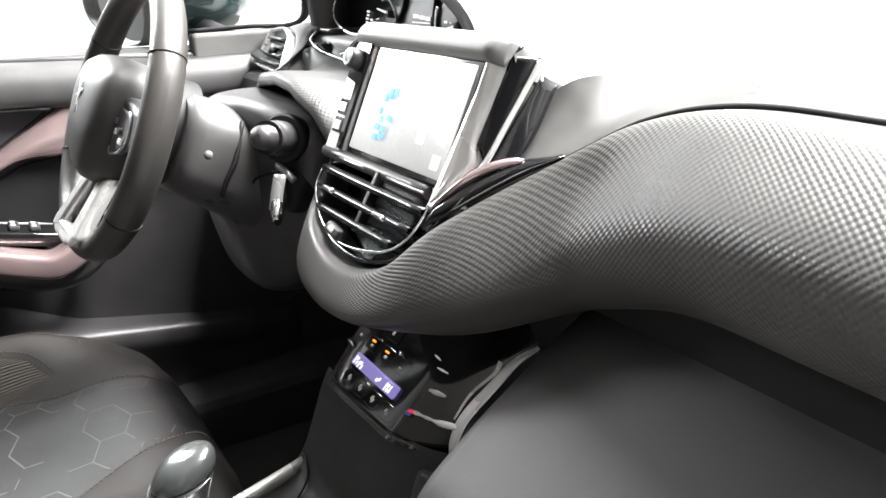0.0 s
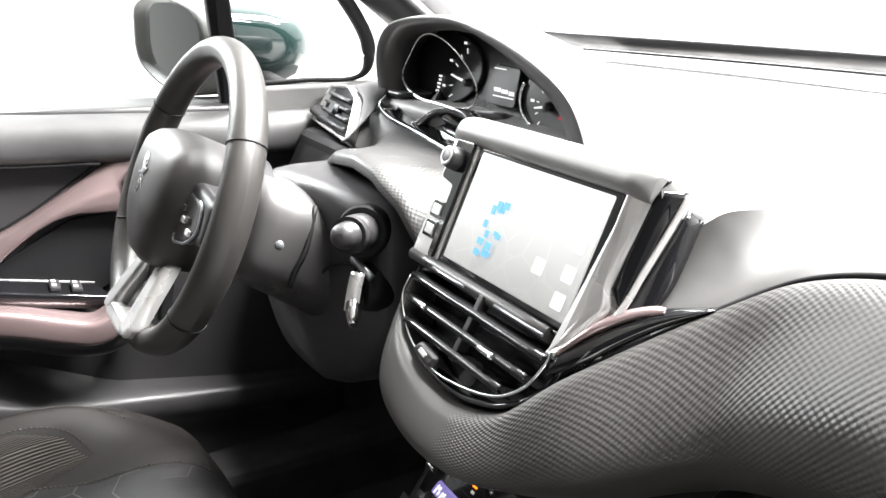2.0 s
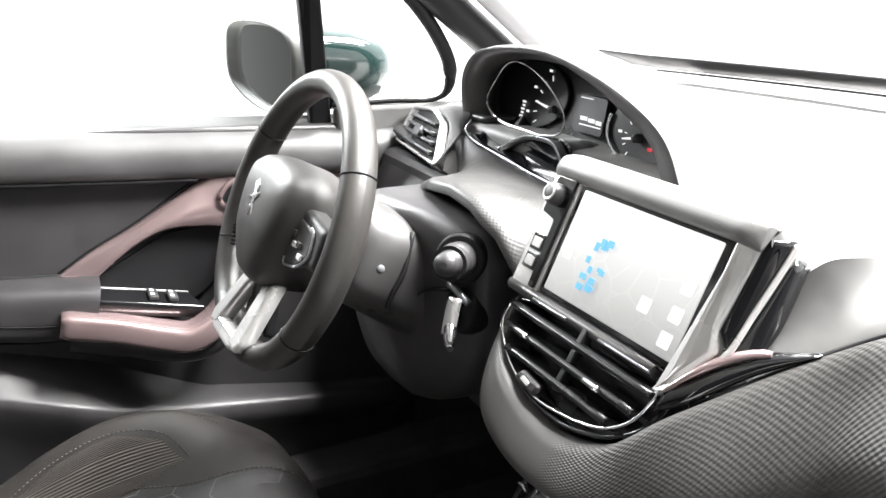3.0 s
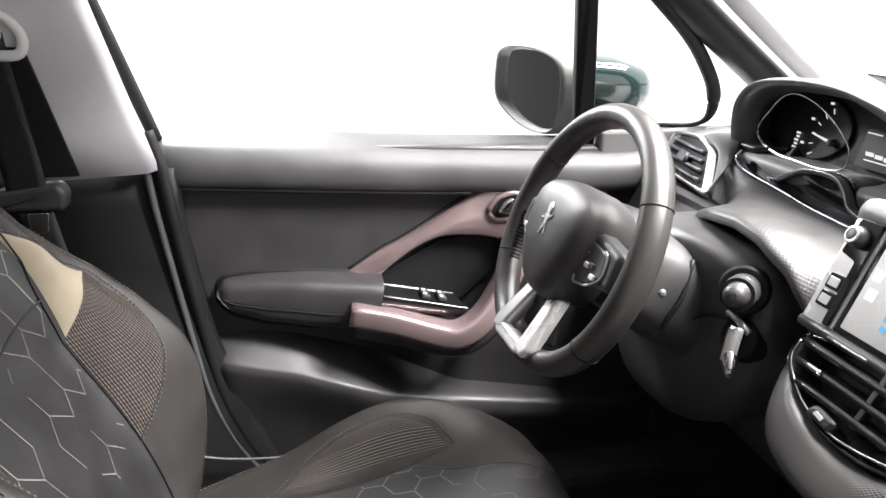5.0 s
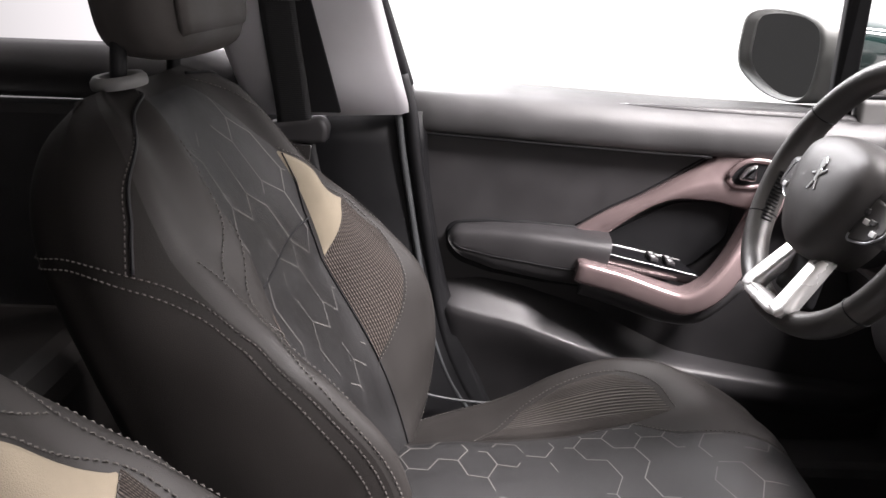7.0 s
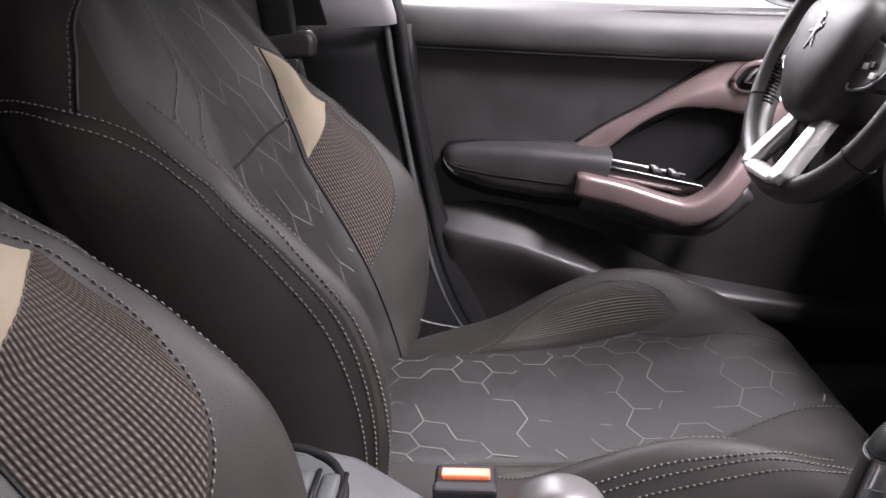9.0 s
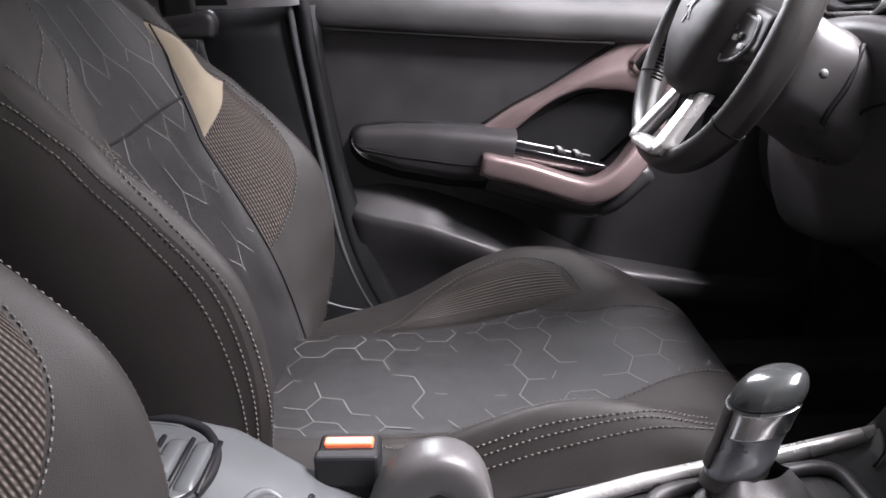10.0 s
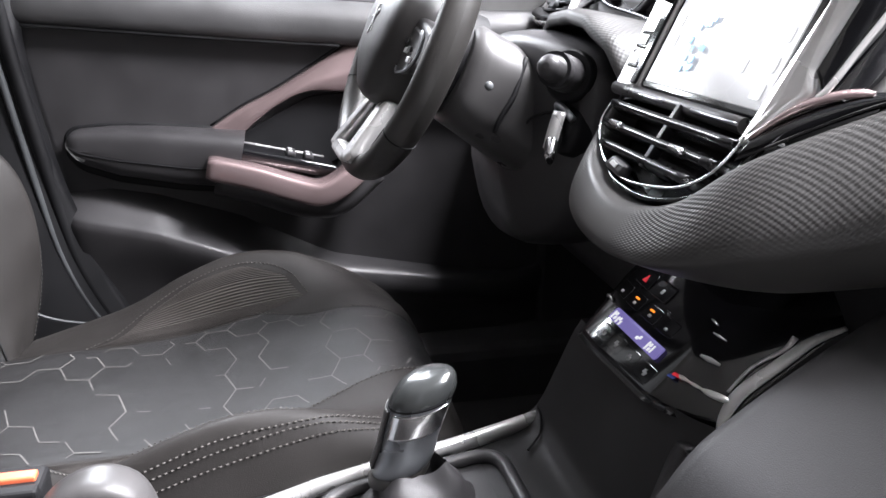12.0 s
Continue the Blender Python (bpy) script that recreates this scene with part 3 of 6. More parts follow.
def back_skin(cx):
    rows = []
    nv = 74
    for j in range(nv):
        v = j / (nv - 1)
        W = smooth_at(((0, 0.225), (0.12, 0.25), (0.3, 0.265), (0.5, 0.266), (0.66, 0.256), (0.8, 0.232), (0.9, 0.202), (0.96, 0.170), (1.0, 0.12)), v)
        B = smooth_at(((0, 0.02), (0.1, 0.058), (0.22, 0.090), (0.36, 0.108), (0.48, 0.092), (0.56, 0.072), (0.63, 0.060), (0.70, 0.050), (0.77, 0.041), (0.86, 0.030), (0.94, 0.016), (1.0, 0.0)), v)
        D = smooth_at(((0, 0.12), (0.3, 0.115), (0.6, 0.105), (0.85, 0.105), (0.95, 0.075), (1.0, 0.02)), v)
        F = smooth_at(((0, 0.0), (0.25, 0.014), (0.5, 0.006), (0.8, 0.0), (0.93, -0.004), (1.0, -0.024)), v)
        c2, c3 = (float(np.interp(v, (0.52, 0.70), q)) for q in ((0.0, 0.22), (0.25, 0.72)))
        c5 = float(np.interp(v, (0.60, 0.75), (0.96, 0.50)))
        base = np.array((0, -0.655 - 0.245 * v, 0.475 + 0.555 * v))
        n = np.array((0, 0.914, 0.405))
        ctrl = [(0, 0), (0.28 * W, 0.001), (0.5 * W, 0.006 + c2 * B), (0.62 * W, 0.014 + c3 * B), (0.76 * W, 0.80 * B), (0.90 * W, B * c5), (1.0 * W, (c5 - 0.51) * B - 0.020),
                (1.0 * W, -0.55 * D), (0.90 * W, -0.95 * D), (0.45 * W, -D)]
        loop = ctrl + [(0, -D)] + [(-x, f) for x, f in ctrl[:0:-1]]
        c = ring(loop, 20 * 9)
        rows.append([base + n * (f + F) + np.array((x + cx, 0, 0)) for x, f in c])
    return Skin(np.array(rows).transpose(1, 0, 2), 20, -1)


def cushion_skin(cx):
    rows = []
    nv = 70
    for j in range(nv):
        v = j / (nv - 1)
        y = -0.70 + 0.595 * v
        Z = smooth_at(((0, 0.495), (0.2, 0.500), (0.45, 0.508), (0.68, 0.532), (0.82, 0.552), (0.9, 0.550), (0.955, 0.528), (1.0, 0.470)), v)
        B = smooth_at(((0, -0.02), (0.18, 0.0), (0.32, 0.022), (0.45, 0.058), (0.57, 0.073), (0.69, 0.058), (0.8, 0.018), (0.9, -0.012), (1.0, -0.02)), v)
        W = smooth_at(((0, 0.21), (0.2, 0.245), (0.5, 0.262), (0.75, 0.264), (0.88, 0.250), (0.95, 0.222), (1.0, 0.165)), v)
        low = smooth_at(((0, 0.36), (0.6, 0.36), (0.85, 0.37), (1.0, 0.41)), v)
        ctrl = [(0, Z), (0.3 * W, Z), (0.5 * W, Z + 0.002), (0.62 * W, Z + 0.22 * B), (0.77 * W, Z + 0.85 * B), (0.89 * W, Z + 0.95 * B - 0.002), (1.0 * W, Z + 0.35 * B - 0.036),
                (1.0 * W, (Z + low) / 2 - 0.01), (0.95 * W, low + 0.01), (0.5 * W, low)]
        loop = ctrl + [(0, low)] + [(-x, f) for x, f in ctrl[:0:-1]]
        c = ring(loop, 20 * 9)
        rows.append([(cx + x, y, z) for x, z in c])
    return Skin(np.array(rows).transpose(1, 0, 2), 20, 1)


def side_of(i, skin):
    k = i / skin.nu * skin.per
    return k if k <= 10 else k - 20


def build_seat(cx, label):
    seat = thing("front_seat", (cx, -0.42, 0.30), label, "car seat", "front seats")
    sk = back_skin(cx)
    part("back_front", grid_mesh(sk.P, lambda i, j: abs(side_of(i + 0.5, sk)) < 5.2, closed=True), M_SEATSOFT, seat, "dark grey bolster cloth")
    part("back_shell", grid_mesh(sk.P, lambda i, j: abs(side_of(i + 0.5, sk)) > 5.2, closed=True), M_SEAT, seat, "black side cloth")
    edge = lambda v: float(np.interp(v, (0, 0.30, 0.60, 0.70, 0.77, 0.81, 0.87, 0.93, 0.975), (2.4, 2.2, 2.2, 2.35, 2.5, 2.3, 1.95, 1.5, 1.1)))
    outer = ((2.2, 2.85, 3.45, 4.1, 4.4, 4.42), (0.240, 0.268, 0.31, 0.40, 0.50, 0.607))
    part("back_panel", overlay(sk, lambda v: -edge(v), edge, 0.02, 0.965, nk=40, nv=60), M_PATT, seat, "charcoal cloth with pale broken honeycomb lines")
    split = lambda k: 0.53 + 0.045 * (abs(k) - 2.6)
    for s in (-1, 1):
        reach = 4.36 if s < 0 else 3.5
        if s < 0:
            part("beige_insert", overlay(sk, s * 2.38, s * 4.28, split, lambda k: max(split(k) + 0.004, 0.782 - 0.0925 * (abs(k) - 2.38))), M_BEIGE, seat, "beige cloth insert")
        part("mesh_insert", overlay(sk, s * 2.25, s * reach, lambda k: float(np.interp(abs(k), *outer)) + 0.005, split if s < 0 else lambda k: 0.60), M_MESH, seat, "dark open mesh insert")
    su, sv = 0.265 * 0.56 / 2.85, 0.61
    tagged(part("honeycomb_weave", hex_lines(sk, -2.9, 2.9, 0.22, 1.0, su, sv, lambda k, v: abs(k) < edge(v) - 0.08 and 0.24 < v < 0.965, 5, cell=0.025, tall=2.3, sparse=0.5), M_LINE, seat, "pale woven honeycomb lines"), kind="stuff")
    for s in (-1, 1):
        for pts in ([(s * a, b) for a, b in zip(*outer)] + [(s * 3.6, 0.682), (s * 2.46, 0.784)],
                    [(s * 4.75, 0.02), (s * 5.05, 0.2), (s * 5.12, 0.40), (s * 5.02, 0.515), (s * 4.85, 0.57), (s * 4.65, 0.63), (s * 4.6, 0.69), (s * 4.85, 0.742)],
                    [(s * 5.28, 0.02), (s * 5.30, 0.3), (s * 5.27, 0.52), (s * 5.27, 0.616), (s * 5.34, 0.69), (s * 5.88, 0.756), (s * 7.3, 0.815), (s * 8.6, 0.83)],
                    [(s * 5.44, 0.02), (s * 5.46, 0.3), (s * 5.44, 0.52), (s * 5.44, 0.606), (s * 5.50, 0.675), (s * 6.0, 0.740), (s * 7.3, 0.80), (s * 8.6, 0.815)],
                    [(s * 4.5, 0.692), (s * 3.75, 0.73), (s * 3.3, 0.766), (s * 3.1, 0.812), (s * 2.85, 0.872), (s * 2.35, 0.932), (s * 1.7, 0.975)],
                    [(s * 5.96, 0.760), (s * 5.68, 0.815), (s * 5.30, 0.882), (s * 3.98, 0.946), (s * 2.3, 0.980)],
                    [(s * 2.38, split(2.38)), (s * 3.3, split(3.3)), (s * 4.32, split(4.32))]):
            part("stitching", dashes(sk, pts), M_STITCH, seat, "pale contrast stitching")
        for pts, r in (([(s * 2.46, 0.02), (s * 2.26, 0.3), (s * 2.24, 0.60), (s * 2.4, 0.70), (s * 2.54, 0.77)], 0.0011), ([(s * 5.84, 0.758), (s * 5.56, 0.815), (s * 5.18, 0.882), (s * 3.82, 0.950), (s * 2.1, 0.985)], 0.0018)):
            part("piping", seam(sk, pts, r), M_BLACK, seat, "dark piped seam")
    part("piping", seam(sk, [(-2.3, 0.615), (-1.2, 0.607), (0.2, 0.592), (1.3, 0.590), (2.3, 0.60)], 0.0019), M_BLACK, seat, "dark piped seam")

    ck = cushion_skin(cx)
    part("cushion_top", grid_mesh(ck.P, lambda i, j: abs(side_of(i + 0.5, ck)) < 5.8, closed=True), M_SEATSOFT, seat, "dark grey bolster cloth")
    part("cushion_side", grid_mesh(ck.P, lambda i, j: abs(side_of(i + 0.5, ck)) > 5.8, closed=True), M_SEAT, seat, "black side cloth")
    wide = lambda v: float(np.interp(v, (0, 0.2, 0.27, 0.465, 0.62, 0.72, 0.825, 0.915, 0.98), (2.3, 2.3, 2.05, 2.1, 2.4, 1.6, 1.3, 1.08, 0.7)))
    part("cushion_panel", overlay(ck, lambda v: -wide(v), wide, 0.03, 0.975, nk=40, nv=60), M_PATT, seat, "charcoal cloth with pale broken honeycomb lines")
    for s in (-1, 1):
        low_v = lambda k: float(np.interp(abs(k), (2.2, 2.7, 3.6, 3.95), (0.256, 0.29, 0.36, 0.465)))
        high_v = lambda k: float(np.interp(abs(k), (2.2, 2.5, 2.95, 3.6, 3.95), (0.47, 0.635, 0.722, 0.68, 0.585)))
        part("ribbed_insert", overlay(ck, s * 2.2, s * 3.95, low_v, high_v, nk=40), M_RIB, seat, "ribbed dark brown bolster insert")
    tagged(part("honeycomb_weave", hex_lines(ck, -2.9, 2.9, 0.05, 0.98, 0.263 * 0.56 / 2.9, 0.60, lambda k, v: abs(k) < wide(v) - 0.06 and 0.05 < v < 0.975, 11, cell=0.027, sparse=0.5), M_LINE, seat, "pale woven honeycomb lines"), kind="stuff")
    for s in (-1, 1):
        for pts in ([(s * 2.15, 0.245), (s * 2.75, 0.28), (s * 3.65, 0.352), (s * 4.05, 0.46), (s * 4.05, 0.59), (s * 3.7, 0.69), (s * 3.0, 0.735)],
                    [(s * 5.15, 0.1), (s * 5.12, 0.5), (s * 5.0, 0.66), (s * 4.6, 0.75), (s * 4.1, 0.82)],
                    [(s * 5.30, 0.1), (s * 5.26, 0.5), (s * 5.14, 0.64), (s * 4.75, 0.78), (s * 4.4, 0.85)],
                    [(s * 5.46, 0.1), (s * 5.42, 0.5), (s * 5.3, 0.65), (s * 4.96, 0.775), (s * 4.7, 0.84)],
                    [(s * 2.52, 0.61), (s * (wide(0.7) + 0.06), 0.70), (s * (wide(0.8) + 0.06), 0.80), (s * (wide(0.9) + 0.06), 0.90), (s * 0.85, 0.97)]):
            part("stitching", dashes(ck, pts), M_STITCH, seat, "pale contrast stitching")
        part("piping", seam(ck, [(s * 5.82, 0.05), (s * 5.82, 0.5), (s * 5.7, 0.8), (s * 5.45, 0.96)], 0.0019), M_BLACK, seat, "dark piped seam")
    # headrest
    rows = []
    for t in np.linspace(-1, 1, 30):
        z = 1.045 + 0.095 + 0.095 * math.sin(t * math.pi / 2)
        e = max(0.0, 1 - abs(math.sin(t * math.pi / 2)) ** 7) ** 0.5
        w, d = 0.135 * (0.55 + 0.45 * e) * (0.96 + 0.04 * t), 0.055 * (0.4 + 0.6 * e)
        y0 = -0.890 - 0.10 * (z - 1.05)
        loop = [(w * np.sign(math.cos(a)) * abs(math.cos(a)) ** 0.55, d * np.sign(math.sin(a)) * abs(math.sin(a)) ** 0.6) for a in np.linspace(0, 2 * math.pi, 48, endpoint=False)]
        rows.append([(cx - 0.02 + x * (1 - 0.12 * (f < 0)), y0 + f, z) for x, f in loop])
    part("headrest", grid_mesh(np.array(rows).transpose(1, 0, 2), closed=True, caps=True), M_REST, seat, "dark brown-grey padded headrest")
    front = []
    for t in np.linspace(-1, 1, 16):
        z = 1.142 + 0.078 * t
        e = max(0.0, 1 - abs(t) ** 7) ** 0.5
        front.append([(cx - 0.02 + s * 0.112 * (0.85 + 0.15 * e), -0.890 - 0.10 * (z - 1.05) + 0.0572 * (0.8 + 0.2 * e) - 0.008 * s ** 4, z) for s in np.linspace(-1, 1, 16)])
    part("headrest_front", grid_mesh(front), M_REST, seat, "dark grey cloth headrest face", solid=0.006)
    for s in (-1, 1):
        part("headrest_post", tube([(cx + s * 0.075, -0.922, 0.99), (cx + s * 0.075, -0.912, 1.08)], 0.008, 10), M_BLACK, seat, "black headrest post")
        part("post_collar", lathe([(0.026, -0.003), (0.027, 0.0), (0.0265, 0.005), (0.023, 0.009), (0.018, 0.008), (0.014, 0.002), (0.008, 0.0)]), M_TOP, seat, "grey post collar", move=pose(cx + s * 0.075, -0.917, 1.007 + 0.017 * s, 6, 4 * s))
    part("recliner_cover", box(cx - 0.235, cx + 0.235, -0.74, -0.60, 0.33, 0.47, 0.03, 3), M_HARD, seat)
    for s in (-1, 1):
        part("seat_rail", box(cx + s * 0.18 - 0.02, cx + s * 0.18 + 0.02, -0.7, -0.15, 0.27, 0.37, 0.005), M_HARD, seat)
    return seat


SEAT = build_seat(-0.325, "driver's seat in charcoal cloth with pale honeycomb lines and beige inserts")
other = copy_thing(SEAT, Matrix.Translation((0.645, -0.675, 0.485)) @ Matrix.Rotation(0.045, 4, "X") @ Matrix.Translation((-0.325, 0.235, -0.175)))
tagged(other, "passenger's seat in charcoal cloth with mesh and beige bolster inserts")


# ---- driver's door ----
def at_x(x0):
    return lambda y, z, c: (x0 + c, y, z)


def belt_z(y):
    return float(np.interp(y, (-0.70, -0.45, -0.26, -0.08, 0.03, 0.30), (0.968, 0.952, 0.941, 0.934, 0.930, 0.930)))


def ridge_z(y):
    return float(np.interp(y, (-0.64, -0.59, -0.48, -0.33, -0.23, -0.02, 0.12, 0.17, 0.20, 0.215), (0.620, 0.611, 0.590, 0.538, 0.514, 0.480, 0.464, 0.474, 0.51, 0.57)))


def build_door():
    door = thing("front_door", (-0.76, -0.2, 0.36), "black driver's door with mauve pull handle and padded armrest", "car door")
    rear = spl([(-0.672, 0.955), (-0.655, 0.86), (-0.628, 0.70), (-0.608, 0.58), (-0.575, 0.47), (-0.52, 0.39), (-0.45, 0.35)], 24)
    card = list(rear) + [(0.28, 0.35), (0.30, 0.60), (0.26, 0.93)]
    part("door_card", plate(card, 0.035, 0.012, at_x(-0.770)), M_HARD, door, "black grained door card")
    rows = []
    for y in np.linspace(-0.678, 0.245, 40):
        z = belt_z(y)
        e = min(1.0, (y + 0.682) / 0.012)
        sec = [(-0.860, z - 0.02), (-0.835, z + 0.006), (-0.790, z + 0.007), (-0.765, z + 0.005), (-0.748, z + 0.001), (-0.728, z - 0.006), (-0.712, z - 0.022), (-0.706, z - 0.045), (-0.712, z - 0.066), (-0.735, z - 0.070)]
        rows.append([(-0.745 + (x + 0.745) * (0.6 + 0.4 * e), y, zz) for x, zz in spl(sec, 22)])
    part("belt_pad", grid_mesh(rows), M_LEDGE, door, "dark grey padded window ledge")
    part("ledge_groove", tube([(-0.7145, y, belt_z(y) - 0.069) for y in np.linspace(-0.67, -0.19, 24)], 0.003, 6), M_BLACK, door)
    # armrest: a padded bar with a rounded rear end, standing out further towards the handle
    rows, recess, seam = [], [], []
    for t in np.concatenate([[0.0, 0.0015, 0.006, 0.014, 0.026, 0.042, 0.062, 0.088, 0.12], np.linspace(0.16, 1, 24)]):
        y = -0.603 + 0.245 * t
        f = math.sqrt(max(0.0, 1 - (1 - min(1.0, t / 0.085)) ** 2))
        top = float(np.interp(y, (-0.60, -0.54, -0.48, -0.36), (0.742, 0.747, 0.746, 0.738)))
        low = float(np.interp(y, (-0.60, -0.575, -0.53, -0.44, -0.358), (0.704, 0.690, 0.675, 0.661, 0.655)))
        mid = 0.722 - 0.012 * t
        top, low = mid + (top - mid) * f, mid + (low - mid) * f
        d = (0.040 + 0.036 * t) * (0.55 + 0.45 * f)
        join = low + (top - low) * 0.36
        sec = [(0.0, top), (0.40 * d, top), (0.78 * d, top - 0.003 * f), (0.95 * d, top - 0.012 * f), (d, top - 0.028 * f), (d, join + 0.004 * f), (0.99 * d, join), (0.985 * d, join - 0.006 * f), (0.93 * d, low + 0.010 * f), (0.78 * d, low + 0.002 * f), (0.3 * d, low), (0.0, low)]
        rows.append([(-0.739 + x, y + 0.020 * t * (z - 0.655) / 0.09, z) for x, z in spl(sec, 40)])
        seam.append((-0.739 + 0.9935 * d, y + 0.020 * t * (join - 0.655) / 0.09, join))
        recess.append((y, top + 0.004, low - 0.016 - 0.006 * t))
    part("armrest", grid_mesh(rows, caps=True), M_HARD, door, "black padded armrest")
    part("armrest_seam", tube(seam[4:], 0.0014, 6), M_BLACK, door)
    # thin black sheet that stands for the shadow round and below the armrest
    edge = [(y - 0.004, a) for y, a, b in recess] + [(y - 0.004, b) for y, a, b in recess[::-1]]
    part("armrest_recess_shadow", plate(edge, 0.006, 0.003, at_x(-0.7385)), M_BLACK, door, "black sheet for the shadow in the armrest recess")
    # mauve boomerang trim
    upper = [(-0.391, 0.741), (-0.345, 0.771), (-0.295, 0.797), (-0.255, 0.821), (-0.195, 0.860), (-0.158, 0.884), (-0.135, 0.890), (-0.09, 0.890), (0.0, 0.882), (0.05, 0.865)]
    under = [(-0.341, 0.734), (-0.318, 0.755), (-0.290, 0.777), (-0.257, 0.795), (-0.229, 0.801), (-0.20, 0.799), (-0.175, 0.797), (-0.125, 0.787), (-0.02, 0.780), (0.05, 0.785)]
    cols = []
    for f, x in ((0.0, -0.740), (0.0, -0.730), (0.06, -0.722), (0.30, -0.716), (0.56, -0.713), (0.62, -0.710), (0.94, -0.704), (1.0, -0.709), (0.97, -0.738)):
        line = [(-0.733 + (x + 0.733) * g, a[0] + (b[0] - a[0]) * f, a[1] + (b[1] - a[1]) * f) for a, b, g in zip(upper, under, (0.45, 0.6, 0.75, 0.9, 1, 1, 1, 1, 1, 1))]
        cols.append(spl(line, 60))
    part("trim_upper", grid_mesh(cols), M_ROSE, door, "mauve metallic door trim")
    part("trim_tip_edge", tube([(-0.726 + 0.006 * t, -0.391 + 0.052 * t, 0.7405 - 0.006 * t) for t in np.linspace(0, 1, 6)], [0.001, 0.002, 0.0022, 0.0022, 0.002, 0.001], 8), M_ROSE, door)
    # the shadow along the trim's upper edge, modelled as a black bar
    part("trim_shadow_line", tube([(-0.735, y - 0.001, z + 0.003) for y, z in spl(upper[:8], 30)], 0.0018, 6), M_BLACK, door, "black line drawn as the shadow above the trim")
    path = spl([(-0.668, -0.398, 0.694), (-0.660, -0.33, 0.679), (-0.648, -0.265, 0.660), (-0.640, -0.228, 0.655), (-0.642, -0.190, 0.674), (-0.658, -0.155, 0.710), (-0.685, -0.12, 0.76), (-0.705, -0.09, 0.82)], 44)
    rows = []
    for i, p in enumerate(path):
        f = 0.86 if i == 0 else 1.0
        h, w = 0.0185 * f, 0.020 * f + 0.006
        loop = [(w * np.sign(math.cos(a)) * abs(math.cos(a)) ** 0.42, h * np.sign(math.sin(a)) * abs(math.sin(a)) ** 0.42) for a in np.linspace(0, 2 * math.pi, 36, endpoint=False)]
        t = path[min(i + 1, len(path) - 1)] - path[max(i - 1, 0)]
        t /= np.linalg.norm(t)
        up = np.cross((1, 0, 0), t)
        up /= np.linalg.norm(up)
        rows.append([p + np.array((1, 0, 0)) * x + up * z for x, z in loop])
    part("pull_handle", grid_mesh(np.array(rows).transpose(1, 0, 2), closed=True, caps=True), M_ROSE, door, "mauve metallic pull handle")
    lower = spl([(-0.675, -0.385, 0.668), (-0.665, -0.31, 0.648), (-0.655, -0.25, 0.632), (-0.652, -0.20, 0.636), (-0.67, -0.14, 0.68)], 24)
    part("handle_backing", tube(lower, 0.021, 10), M_HARD, door)
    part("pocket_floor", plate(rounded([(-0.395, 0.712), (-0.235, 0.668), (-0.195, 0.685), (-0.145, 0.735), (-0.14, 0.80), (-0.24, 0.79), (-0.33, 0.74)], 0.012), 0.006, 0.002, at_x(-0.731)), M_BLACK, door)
    sw = plate(rounded([(-0.365, -0.725), (-0.215, -0.725), (-0.20, -0.662), (-0.36, -0.668)], 0.008), 0.02, 0.004, lambda y, x, c: (x, y, 0.690 - 0.21 * (y + 0.30) + c))
    panel = part("switch_panel", sw, M_PIANO, door, "gloss black window switch panel")
    part("panel_edge", tube([(-0.722, y, 0.7105 - 0.21 * (y + 0.30)) for y in np.linspace(-0.36, -0.217, 6)], 0.0009, 6), M_SATIN, panel, "thin bright panel edge")
    for y, x in ((-0.272, -0.685), (-0.245, -0.683), (-0.272, -0.702), (-0.245, -0.700)):
        zz = 0.690 - 0.21 * (y + 0.30) + 0.02
        part("window_switch", box(y - 0.009, y + 0.009, -0.007, 0.007, 0, 0.007, 0.002), M_HARD, panel, move=Matrix.Translation((x, y, zz)) @ pose(0, 0, 0, -12, 0, 0) @ Matrix.Translation((-y, 0, 0)))
        part("switch_mark", box(-0.004, 0.004, -0.003, 0.003, 0, 0.0012, 0), M_WHITE, panel, "white switch symbol", move=Matrix.Translation((x, y, zz + 0.0068)) @ pose(0, 0, 0, -12, 0, 0))
    # door opener
    bowl = rounded([(-0.164, 0.838), (-0.150, 0.859), (-0.130, 0.868), (-0.085, 0.864), (-0.080, 0.836), (-0.12, 0.823), (-0.153, 0.824)], 0.012)
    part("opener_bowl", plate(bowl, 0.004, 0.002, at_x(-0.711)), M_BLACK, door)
    part("opener_rim", tube(np.array([(-0.708, y, z) for y, z in list(bowl) + [bowl[0]]]), 0.0048, 8, caps=False), M_ROSE, door, "mauve bowl rim")
    part("opener", plate(rounded([(-0.150, 0.838), (-0.122, 0.835), (-0.122, 0.864), (-0.138, 0.858)], 0.006), 0.016, 0.006, at_x(-0.708)), M_CHROME, door, "chrome door opener")
    # ledge and pocket
    rows = []
    for y in np.linspace(-0.635, 0.215, 60):
        z = ridge_z(y)
        rise = float(np.interp(y, (-0.635, -0.55, -0.35, -0.2, 0.0, 0.215), (0.02, 0.045, 0.050, 0.012, 0.006, 0.006)))
        out = float(np.interp(y, (-0.635, -0.60, -0.4, -0.1, 0.1, 0.215), (0.014, 0.050, 0.066, 0.058, 0.05, 0.01)))
        zb = 0.36
        sec = [(-0.737, z + rise), (-0.730, z + rise * 0.9), (-0.737 + out * 0.8, z + 0.006), (-0.737 + out, z - 0.006), (-0.737 + out, z - 0.03), (-0.737 + out * 0.7, (z + zb) / 2), (-0.737 + out * 0.6, zb)]
        rows.append([(x, y, zz) for x, zz in spl(sec, 24)])
    part("pocket_panel", grid_mesh(rows), M_HARD, door, "dark grey moulded door pocket")
